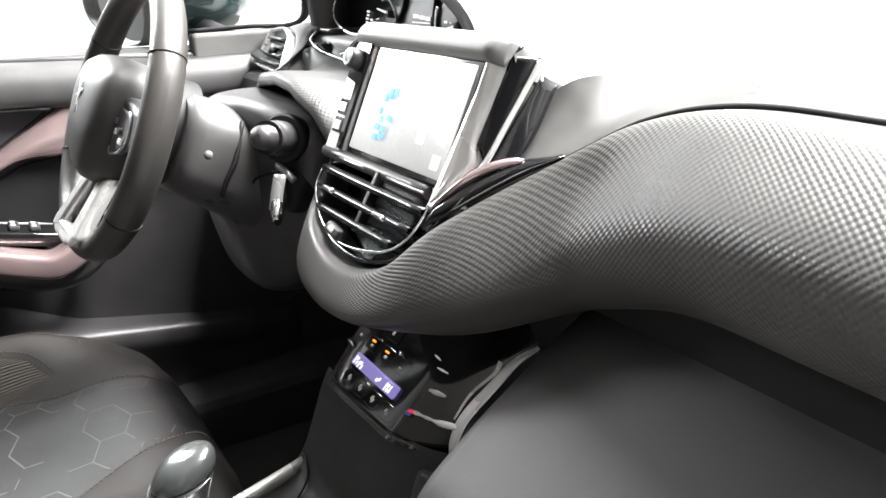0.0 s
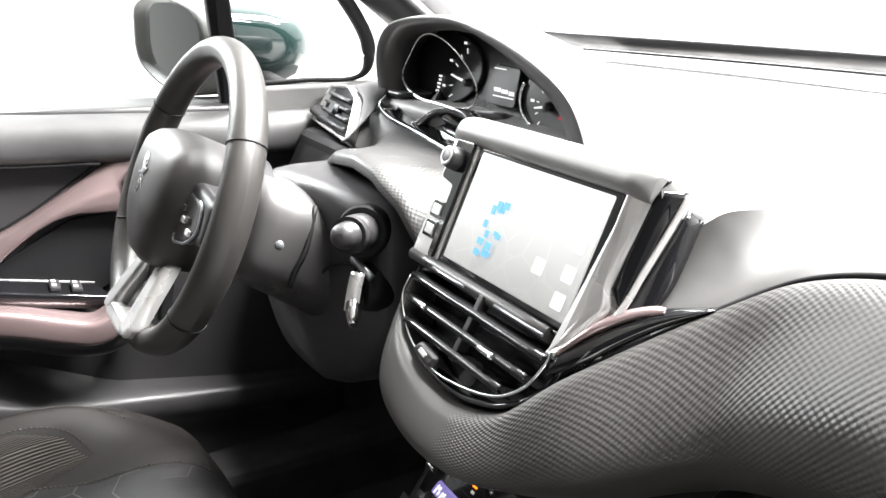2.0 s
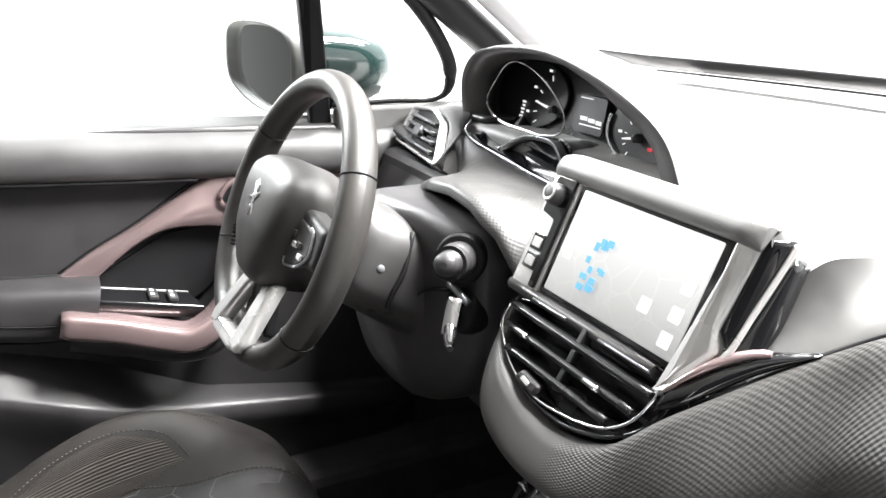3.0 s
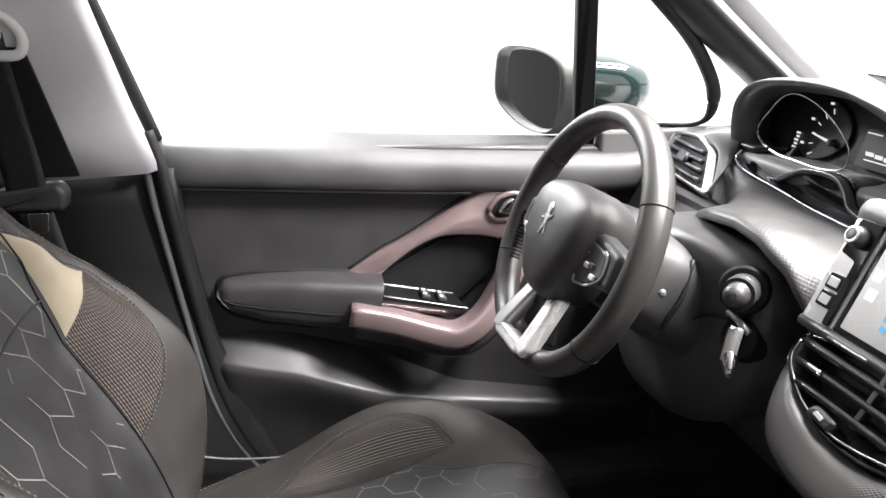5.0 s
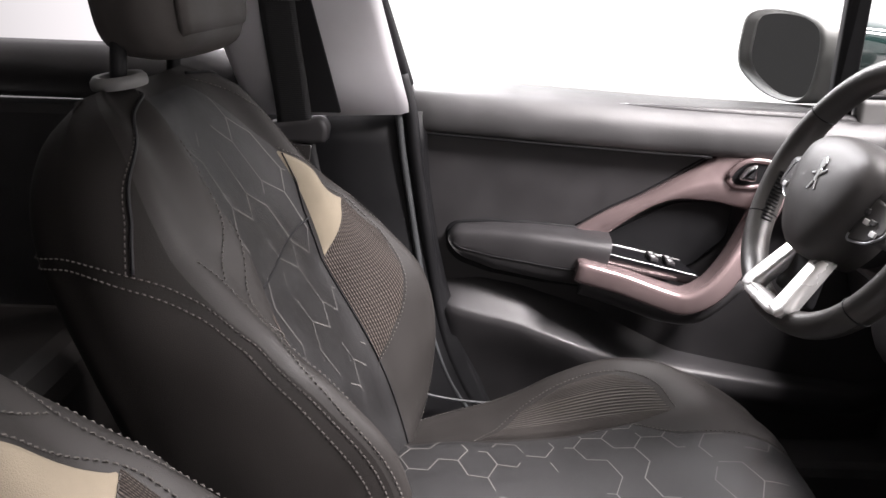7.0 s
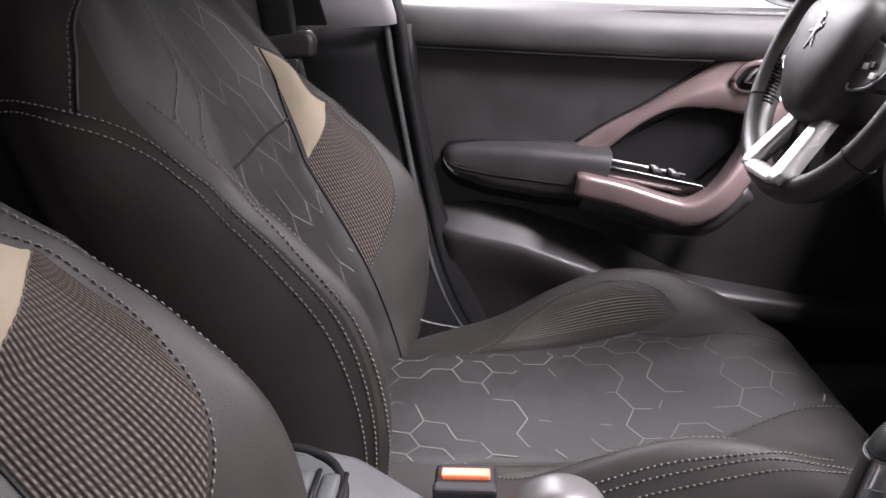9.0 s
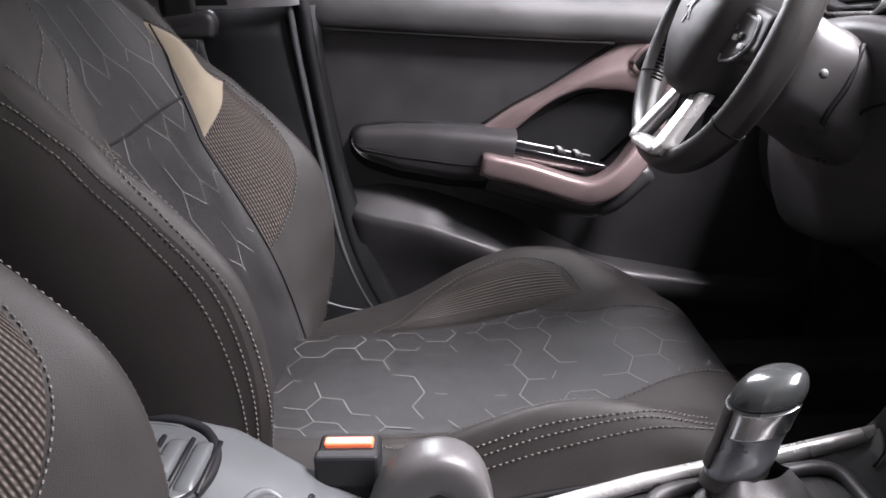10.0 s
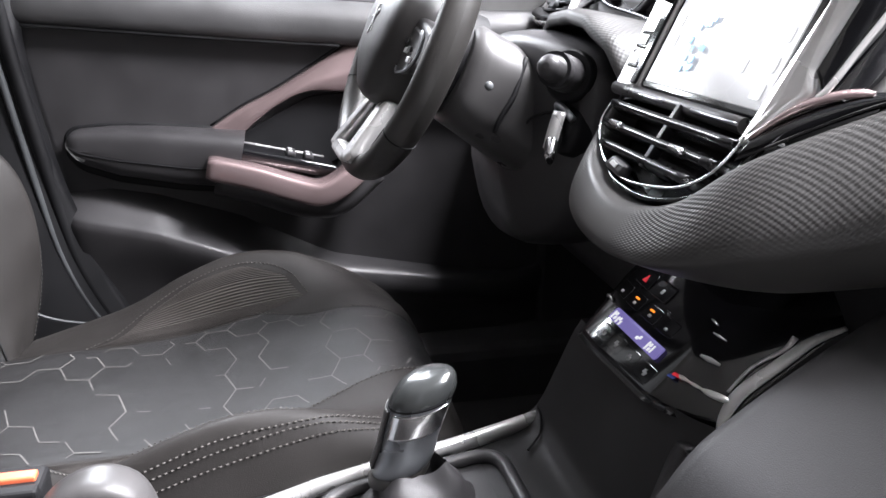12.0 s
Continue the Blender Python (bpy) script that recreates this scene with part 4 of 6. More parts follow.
    # window surround
    frame = spl([(-0.742, -0.672, 0.965), (-0.728, -0.705, 1.07), (-0.70, -0.745, 1.20), (-0.66, -0.79, 1.33)], 14)
    part("window_frame", tube(frame, 0.010, 8), M_BLACK, door, "black window channel")
    part("quarter_post", plate(rounded([(-0.002, 0.925), (0.034, 0.925), (0.006, 1.10), (-0.030, 1.30), (-0.062, 1.30), (-0.028, 1.10)], 0.003, 2), 0.016, 0.004, lambda y, z, c: (-0.768 + 0.35 * max(0, z - 0.95) + c, y, z)), M_BLACK, door, "black quarter light post")
    q = spl([(-0.742, 0.03, 0.965), (-0.745, 0.14, 0.967), (-0.745, 0.205, 0.965), (-0.744, 0.235, 0.978), (-0.742, 0.241, 1.01), (-0.736, 0.225, 1.05), (-0.715, 0.17, 1.115), (-0.68, 0.075, 1.19), (-0.63, -0.06, 1.29)], 40)
    part("quarter_light_frame", tube(q, [0.004] * 12 + [0.004 + 0.001 * i for i in range(8)] + [0.012] * 20, 10), M_BLACK, door, "black quarter light seal")
    corner = rounded([(0.035, 0.905), (0.035, 0.962), (0.26, 0.962), (0.36, 0.955), (0.36, 0.84), (0.16, 0.86), (0.08, 0.872)], 0.01)
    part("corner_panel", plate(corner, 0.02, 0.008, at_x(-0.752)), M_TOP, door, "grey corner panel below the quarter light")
    pane = grid_mesh([[(-0.766 + 0.33 * max(0, z - 0.95) * 0.9, y, z) for z in np.linspace(0.93, 1.33, 6)] for y in np.linspace(-0.70, 0.0, 6)])
    g = part("side_window", pane, M_GLASS, door, "clear side window")
    g.visible_shadow = False

    mirror = thing("wing_mirror", (-0.80, 0.03, 0.95), "dark green door mirror with grey rim", "wing mirror")
    rows = []
    face = ring([(-0.975, 1.04), (-0.965, 1.075), (-0.92, 1.088), (-0.84, 1.084), (-0.79, 1.06), (-0.785, 1.0), (-0.80, 0.955), (-0.84, 0.942), (-0.90, 0.950), (-0.955, 0.975), (-0.975, 1.0)], 44)
    mid_c = face.mean(0)
    for f, y in ((0.90, -0.035), (0.96, -0.052), (1.0, -0.055), (1.03, -0.045), (1.02, 0.0), (0.95, 0.06), (0.8, 0.11), (0.5, 0.14), (0.1, 0.15)):
        rows.append([(mid_c[0] + (x - mid_c[0]) * f, y + 0.32 * (x - mid_c[0]), mid_c[1] + (z - mid_c[1]) * f - 0.02 * max(0, y)) for x, z in face])
    R = np.array(rows)
    part("mirror_rim", grid_mesh(R[:5].transpose(1, 0, 2), closed=True), M_TOP, mirror, "grey plastic rim")
    part("mirror_cap", grid_mesh(R[4:].transpose(1, 0, 2), closed=True), M_BODY, mirror, "dark green painted cap")
    glass = [(mid_c[0] + (x - mid_c[0]) * 0.92, mid_c[1] + (z - mid_c[1]) * 0.92) for x, z in face]
    part("mirror_glass", plate(glass, 0.004, 0.001, lambda x, z, c: (x, -0.036 + 0.32 * (x - mid_c[0]) - c, z)), M_MIRROR, mirror, "bright mirror glass")
    part("mirror_foot", tube([(-0.83, 0.06, 0.975), (-0.79, 0.085, 0.955), (-0.755, 0.10, 0.945)], 0.022, 10), M_BLACK, mirror)


build_door()


# ---- dashboard ----
def interp3(stations, n):
    """Smooth stations of several points each to n stations."""
    S = np.array(stations, float)
    return np.stack([spl(S[:, i], n) for i in range(S.shape[1])], 1)


def build_dash():
    dash = thing("dashboard", (0, 0.4, 0.75), "dark grey dashboard with dimpled passenger band and raised hood", "dashboard")
    stations = [
        [(-0.108, 0.004, 0.888), (-0.114, 0.004, 0.872), (-0.110, 0.025, 0.855)],
        [(-0.104, -0.020, 0.852), (-0.112, -0.030, 0.825), (-0.102, 0.000, 0.800)],
        [(-0.068, -0.042, 0.826), (-0.074, -0.062, 0.797), (-0.070, -0.032, 0.776)],
        [(0.0, -0.048, 0.812), (0.0, -0.074, 0.784), (0.0, -0.036, 0.768)],
        [(0.065, -0.042, 0.828), (0.072, -0.066, 0.790), (0.076, -0.022, 0.773)],
        [(0.104, -0.010, 0.868), (0.122, -0.036, 0.815), (0.126, 0.002, 0.781)],
        [(0.150, 0.072, 0.916), (0.170, 0.020, 0.845), (0.170, 0.050, 0.800)],
        [(0.190, 0.104, 0.943), (0.205, 0.045, 0.875), (0.205, 0.065, 0.815)],
        [(0.260, 0.112, 0.960), (0.280, 0.045, 0.905), (0.280, 0.065, 0.838)],
        [(0.360, 0.110, 0.963), (0.380, 0.035, 0.910), (0.380, 0.060, 0.842)],
        [(0.550, 0.100, 0.960), (0.550, 0.030, 0.905), (0.550, 0.060, 0.840)],
        [(0.720, 0.080, 0.955), (0.720, 0.020, 0.900), (0.720, 0.050, 0.835)]]
    S = interp3(stations, 150)
    rows = []
    for u, m, l in S:
        back = np.array((0, 0.03, -0.004))
        rows.append(spl([u + back, u, u * 0.62 + m * 0.38 + (m - l) * 0.10, m, m * 0.4 + l * 0.6 + (m - l) * 0.05 + (0, -0.012, 0), l, l + (0, 0.04, 0.004)], 40))
    part("dimpled_band", grid_mesh(rows), M_BAND, dash, "grey dimpled soft band")
    edge = [u + (0, 0.012, 0.002) for u, m, l in S[68:]]
    part("band_gap", tube(edge, 0.0022, 6), M_BLACK, dash)

    # top pad
    rows = []
    for x in np.linspace(-0.72, 0.72, 61):
        y0 = float(np.interp(x, (-0.72, -0.5, -0.1, 0.10, 0.15, 0.19, 0.26, 0.72), (0.16, 0.18, 0.20, 0.150, 0.110, 0.125, 0.130, 0.10)))
        z0 = float(np.interp(x, (-0.72, -0.5, -0.1, 0.10, 0.15, 0.19, 0.26, 0.72), (0.955, 0.958, 0.955, 0.935, 0.905, 0.932, 0.955, 0.955)))
        mid = float(np.interp(x, (-0.72, -0.1, 0.12, 0.3, 0.72), (0.965, 0.965, 0.938, 0.960, 0.962)))
        sec = [(y0, z0 - 0.03), (y0, z0), (y0 + 0.05, (z0 + mid) / 2), (y0 + 0.14, mid + 0.006), (0.42, 0.975), (0.62, 0.982), (0.80, 0.975)]
        rows.append([(x, y, z) for y, z in spl(sec, 30)])
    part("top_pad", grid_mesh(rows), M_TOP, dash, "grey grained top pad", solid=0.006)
    # driver's shelf over the steering column
    rows = []
    xs = np.linspace(-0.715, -0.118, 80)
    for x in xs:
        ye = float(np.interp(x, (-0.72, -0.50, -0.455, -0.42, -0.38, -0.32, -0.20, -0.15, -0.118), (0.125, 0.118, 0.095, 0.055, 0.018, 0.002, 0.0, 0.006, 0.012)))
        ze = float(np.interp(x, (-0.72, -0.50, -0.455, -0.42, -0.38, -0.33, -0.27, -0.22, -0.17, -0.14, -0.118), (0.930, 0.905, 0.893, 0.900, 0.920, 0.936, 0.943, 0.939, 0.920, 0.893, 0.855)))
        zl = float(np.interp(x, (-0.60, -0.505, -0.475, -0.402, -0.336, -0.25, -0.118), (0.93, 0.951, 0.942, 0.935, 0.928, 0.924, 0.92)))
        sec = [(0.175, zl - 0.012), (0.150, zl - 0.001), (ye * 0.5 + 0.075, zl * 0.5 + ze * 0.5 + 0.004), (ye + 0.012, ze + 0.004), (ye, ze - 0.004), (ye + 0.004, ze - 0.011), (ye + 0.03, ze - 0.014)]
        rows.append([(x, y, z) for y, z in spl(sec, 30)])
    SH = np.array(rows)
    cut = int(np.argmin(abs(xs + 0.40)))
    part("driver_shelf", grid_mesh(SH, lambda i, j: not (i >= cut and 9 <= j)), M_SHELF, dash, "grey grained shelf below the instruments")
    part("column_arch", grid_mesh(SH, lambda i, j: i >= cut and 9 <= j), M_ARCH, dash, "dimpled arch over the steering column")
    part("lower_fascia", box(-0.72, -0.13, 0.10, 0.16, 0.60, 0.90, 0.02, 3), M_HARD, dash, "black lower fascia")
    knee = [[(x, y, z) for y, z in spl([(0.10, 0.88), (0.06, 0.80), (0.045, 0.72), (0.07, 0.64), (0.14, 0.60), (0.3, 0.60)], 20)] for x in np.linspace(-0.70, -0.14, 12)]
    part("knee_panel", grid_mesh(knee), M_HARD, dash, "black knee panel")
    col = ring([(-0.47, 0.66), (-0.47, 0.80), (-0.462, 0.885), (-0.41, 0.911), (-0.33, 0.920), (-0.25, 0.914), (-0.205, 0.899), (-0.181, 0.868), (-0.179, 0.82), (-0.195, 0.755), (-0.235, 0.705), (-0.32, 0.665)], 60)
    cc = np.array((-0.325, 0.80))
    rows = []
    for f, dep in ((1.0, 0.09), (1.0, 0.035), (0.985, 0.016), (0.95, 0.006), (0.88, 0.001), (0.7, 0.0), (0.5, 0.0), (0.3, 0.0), (0.1, 0.0)):
        rows.append([(x, dep - 0.010 + 0.06 * max(0, z - 0.84) + 0.30 * min(0, max(x, -0.32) + 0.20) + 0.25 * max(0, 0.76 - z), z) for x, z in (cc + (np.array(col) - cc) * f)])
    part("column_surround", grid_mesh(np.array(rows).transpose(1, 0, 2), closed=True), M_HARD, dash, "dark grey column surround")
    part("surround_seam", tube(spl([(-0.279, -0.036, 0.894), (-0.266, -0.052, 0.856), (-0.266, -0.066, 0.832), (-0.268, -0.072, 0.815)], 14), 0.003, 6), M_BLACK, dash, "dark panel seam")
    part("surround_step", tube(spl([(-0.300, -0.048, 0.806), (-0.275, -0.040, 0.812), (-0.262, -0.034, 0.83), (-0.235, -0.024, 0.842), (-0.205, -0.012, 0.846)], 16), 0.0018, 6), M_BLACK, dash, "dark panel seam")
    part("dash_core", box(-0.095, 0.70, 0.075, 0.50, 0.55, 0.86, 0.02), M_BLACK, dash)
    # glovebox
    prof = spl([(0.12, 0.828), (0.050, 0.790), (0.003, 0.761), (-0.045, 0.728), (-0.082, 0.694), (-0.112, 0.63), (-0.115, 0.53), (-0.07, 0.44), (0.06, 0.41)], 34)
    rows = []
    cy, cz = 0.03, 0.60
    for x, f in ((0.200, 0.55), (0.186, 0.80), (0.177, 0.92), (0.173, 0.975), (0.176, 0.995), (0.185, 1.0), (0.25, 1.0), (0.40, 1.0), (0.56, 1.0), (0.71, 1.0)):
        rows.append([(x, cy + (y - cy) * f, cz + (z - cz) * f) for y, z in prof])
    part("glovebox", grid_mesh(rows), M_SOFT, dash, "dark grey glovebox lid")

    # left air vent
    vent = thing("side_air_vent", (-0.59, 0.14, 0.93), "black side air vent with satin silver frame", "air vent")
    low, tip, high = np.array((-0.704, 0.130, 0.910)), np.array((-0.481, 0.088, 0.917)), np.array((-0.711, 0.166, 0.958))
    ua, ub = tip - low, high - low
    un = np.cross(ua, ub)
    un /= np.linalg.norm(un)

    def at_vent(a, b, c):
        return low + ua * a + ub * b + un * c
    out = rounded([(0.0, 0.0), (0.0, 1.0), (0.40, 1.12), (0.72, 0.92), (1.0, 0.0)], 0.08)
    mid_v = np.array((0.42, 0.55))
    grow = lambda f: [mid_v + (np.array(q) - mid_v) * f for q in out]
    part("vent_surround", plate(grow(1.12), 0.05, 0.01, lambda a, b, c: at_vent(a, b, c - 0.055)), M_COL, vent, "grey vent housing")
    part("vent_mouth", plate(grow(0.98), 0.004, 0.001, lambda a, b, c: at_vent(a, b, c - 0.005)), M_BLACK, vent)
    rows = [[at_vent(*q, h) for q in grow(f)] for f, h in ((1.12, -0.006), (1.11, 0.002), (1.06, 0.006), (0.98, 0.004), (0.95, -0.004))]
    part("vent_frame", grid_mesh(np.array(rows).transpose(1, 0, 2), closed=True), M_SATIN, vent, "satin silver frame")
    for b in (0.16, 0.38, 0.60, 0.82):
        part("vane", tube([at_vent(0.05, b, 0.002), at_vent(0.88 - 0.28 * b, b, 0.002)], 0.005, 8, flat=0.5), M_GREY, vent)
    part("vane_slider", plate([(0.36, 0.38), (0.52, 0.36), (0.50, 0.62), (0.36, 0.64)], 0.012, 0.003, at_vent), M_GREY, vent, "grey vane slider")
    # the shelf runs up to the vent and the instrument hood
    left = spl([at_vent(0.40, 1.24, -0.004), at_vent(0.76, 1.02, -0.004), at_vent(0.92, 0.55, -0.004), at_vent(1.07, -0.05, -0.006)], 16)
    right = spl([(-0.585, 0.205, 0.975), (-0.540, 0.172, 0.966), (-0.498, 0.130, 0.948), (-0.440, 0.060, 0.925)], 16)
    rows = [[l + (r - l) * f + np.array((0, 0, 0.004)) * math.sin(f * math.pi) for f in np.linspace(0, 1, 10)] for l, r in zip(left, right)]
    part("vent_fairing", grid_mesh(rows), M_LEDGE, vent, "grey fairing beside the vent", solid=0.003)
    part("demister_grille", plate(rounded([(-0.64, 0.175), (-0.52, 0.185), (-0.51, 0.235), (-0.63, 0.235)], 0.01), 0.008, 0.003, lambda x, y, c: (x, y, 0.962 + c)), M_HARD, vent)


build_dash()


def build_cluster():
    c = thing("instrument_cluster", (-0.34, 0.24, 0.93), "instrument cluster with black dials below a grey hood", "instrument cluster")
    rim = spl([(-0.570, 0.955), (-0.578, 1.0), (-0.568, 1.035), (-0.53, 1.062), (-0.46, 1.074), (-0.37, 1.076), (-0.29, 1.064), (-0.205, 1.040), (-0.140, 1.006), (-0.108, 0.955)], 60)
    ctr = np.array((-0.345, 0.94))
    rows = []
    for f, y in ((0.95, 0.262), (0.900, 0.235), (0.875, 0.212), (0.880, 0.198), (0.93, 0.182), (0.98, 0.171), (1.0, 0.173), (1.012, 0.184), (1.0, 0.215), (0.96, 0.265), (0.84, 0.31), (0.62, 0.36)):
        wide = 1 + 0.16 * min(1, max(0, (y - 0.20) / 0.06)) * (y < 0.3)
        thin = 0.09 if y < 0.2 and f < 0.95 else 0.05 if f < 0.95 and y < 0.24 else 0.0
        rows.append([(ctr[0] + (x - ctr[0]) * f * (wide if x < ctr[0] else 1 - thin * min(1, (x - ctr[0]) / 0.15)), y + 0.05 * (1.07 - z), ctr[1] + (z - ctr[1]) * f * (1 - thin * max(0, min(1, (x - ctr[0]) / 0.15)))) for x, z in rim])
    R = np.array(rows).transpose(1, 0, 2)
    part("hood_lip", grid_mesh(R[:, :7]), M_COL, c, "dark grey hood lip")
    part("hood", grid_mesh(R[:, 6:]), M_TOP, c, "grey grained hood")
    back = [(ctr[0] + (x - ctr[0]) * (1.09 if x < ctr[0] else 0.93), ctr[1] + (z - ctr[1]) * 0.93) for x, z in rim] + [(-0.14, 0.945), (-0.32, 0.940), (-0.36, 0.950), (-0.42, 0.945), (-0.50, 0.940), (-0.58, 0.945)]
    part("dial_plate", plate(back, 0.008, 0.002, lambda x, z, d: (x, 0.262 - d + 0.25 * (z - 1.0), z)), M_DIAL, c, "black dial plate")
    lip = spl([(-0.565, 0.965), (-0.545, 0.945), (-0.50, 0.938), (-0.45, 0.940), (-0.415, 0.956), (-0.385, 0.967), (-0.333, 0.970), (-0.310, 0.956), (-0.296, 0.938), (-0.25, 0.930), (-0.16, 0.935)], 50)
    rows = [[(x, 0.172 + d, z - 0.10 * d - 0.0) for d in (0.0, 0.02, 0.05, 0.09)] for x, z in lip]
    part("lower_shroud", grid_mesh(rows), M_COL, c, "dark grey lower lip", solid=0.004)
    part("lip_line", tube([(x, 0.1705, z + 0.001) for x, z in lip], 0.0010, 6), M_KNOB, c, "thin satin lip edge")
    part("lower_void", plate(list(lip[::-1]) + [(-0.60, 0.955), (-0.585, 0.925), (-0.35, 0.905), (-0.15, 0.91)], 0.01, 0.003, lambda x, z, d: (x, 0.192 - d, z)), M_PIANO, c, "gloss black apron")
    part("apron_line", tube(spl([(-0.514, 0.160, 0.968), (-0.510, 0.150, 0.961), (-0.503, 0.147, 0.954), (-0.475, 0.148, 0.9445), (-0.402, 0.150, 0.937), (-0.336, 0.150, 0.930), (-0.25, 0.15, 0.925)], 24), 0.0014, 6), M_KNOB, c, "thin satin line")
    part("apron", grid_mesh([[(x, y, z) for y, z in ((0.1505, lz), (0.165, lz - 0.002), (0.20, lz + 0.004), (0.24, lz + 0.02))] for x, lz in spl([(-0.505, 0.954), (-0.475, 0.943), (-0.402, 0.936), (-0.336, 0.929), (-0.20, 0.922)], 20)]), M_PIANO, c, "gloss black apron", solid=0.003)

    def on(x, z, lift):
        return np.array((x, 0.2535 - lift + 0.25 * (z - 1.0), z))

    def dial(cx, cz, rx, rz, a0, a1, hub, reach, t0, t1, needle, n):
        """An oval dial with a bright arc, and ticks, numerals and a needle round its hub."""
        d = part("dial", plate([(cx + rx * math.cos(a), cz + rz * math.sin(a)) for a in np.linspace(0, 2 * math.pi, 40, endpoint=False)], 0.006, 0.002, lambda x, z, h: on(x, z, h)), M_DIAL, c, "black dial with white ticks")
        part("dial_ring", tube(np.array([on(cx + rx * math.cos(a), cz + rz * math.sin(a), 0.009) for a in np.linspace(math.radians(a0), math.radians(a1), 40)]), 0.0026, 6), M_CHROME, d, "chrome arc")
        for k in range(n):
            a = math.radians(t0 + (t1 - t0) * k / (n - 1))
            p, q = [on(hub[0] + f * reach * math.cos(a), hub[1] + f * reach * math.sin(a), 0.0075) for f in (0.88, 1.04)]
            part("tick", tube([p, q], 0.0007, 5), M_WHITE, d)
            if k % 2 == 0:
                m = on(hub[0] + 1.35 * reach * math.cos(a), hub[1] + 1.2 * reach * math.sin(a), 0.008)
                part("numeral_bar", box(-0.0032, 0.0032, -0.0005, 0.0005, -0.0016, 0.0016, 0), M_WHITE, d, move=Matrix.Translation(m))
        a = math.radians(needle)
        part("needle", tube([on(hub[0] - 0.1 * reach * math.cos(a), hub[1] - 0.1 * reach * math.sin(a), 0.011), on(hub[0] + 0.95 * reach * math.cos(a), hub[1] + 0.95 * reach * math.sin(a), 0.011)], [0.0024, 0.001], 6), M_WHITE, d, "white needle")
        part("needle_hub", lathe([(0, 0.006), (0.0045, 0.006), (0.0055, 0.0), (0.0055, -0.004)], 14), M_HARD, d, move=Matrix.Translation(on(*hub, 0.010)) @ pose(0, 0, 0, 90))
    dial(-0.505, 1.004, 0.095, 0.047, 178, 286, (-0.433, 0.991), 0.046, 118, 245, 172, 8)
    dial(-0.236, 0.993, 0.076, 0.042, 165, 240, (-0.253, 0.983), 0.026, 115, 235, 190, 5)
    # chrome-edged bezel of the speedometer
    bezel = ring([(-0.500, 1.046), (-0.528, 1.022), (-0.552, 0.993), (-0.537, 0.974), (-0.500, 0.964), (-0.450, 0.963), (-0.405, 0.963), (-0.362, 0.972), (-0.355, 0.995), (-0.376, 1.017), (-0.418, 1.040), (-0.465, 1.052)], 72)
    closed = [(x, 0.206, z) for x, z in list(bezel) + [bezel[0]]]
    part("dial_bezel", tube(np.array(closed), [0.0010 + 0.0014 * max(0.0, math.cos(2 * math.pi * (i - 24) / 72)) ** 2 for i in range(73)], 8, caps=False), M_SATIN, c, "thin chrome dial bezel")
    part("centre_display", plate(rounded([(-0.382, 0.972), (-0.318, 0.972), (-0.322, 1.018), (-0.378, 1.020)], 0.006), 0.004, 0.001, lambda x, z, d: on(x, z, 0.006 + d)), M_DIAL, c, "dark trip display")
    for x0, x1, z0, z1 in ((-0.376, -0.350, 1.0145, 1.016), (-0.366, -0.352, 0.988, 0.993), (-0.349, -0.336, 0.987, 0.992), (-0.333, -0.322, 0.986, 0.991), (-0.366, -0.322, 0.982, 0.9835)):
        part("display_mark", box(x0, x1, on(0, z0, 0.0115)[1], on(0, z0, 0.0105)[1], z0, z1, 0), M_WHITE, c, "pale unread digits")
    for k in range(6):
        part("scale_mark", box(-0.509 - 0.002 * (k % 2), -0.503, on(0, 0.966 + 0.005 * k, 0.009)[1], on(0, 0.966 + 0.005 * k, 0.008)[1], 0.966 + 0.005 * k, 0.9688 + 0.005 * k, 0), M_WHITE, c, "pale scale mark")

    part("warning_lamp", box(-0.231, -0.223, on(0, 0.974, 0.0085)[1] - 0.002, on(0, 0.974, 0.0085)[1], 0.972, 0.976, 0.0005), M_REDL, c, "red warning lamp")


build_cluster()


# ---- centre stack ----
SO = np.array((0, 0.0265, 0.9345))
SV, SN = np.array((0, 0.407, 0.9135)), np.array((0, -0.9135, 0.407))


def on_screen(u, v, c):
    return SO + np.array((u, 0, 0)) + SV * v + SN * c


VO = np.array((0, -0.002, 0.884))
VV, VN = np.array((0, 0.5, 0.866)), np.array((0, -0.866, 0.5))


def on_vent(u, v, c):
    return VO + np.array((u, 0, 0)) + VV * v + VN * c


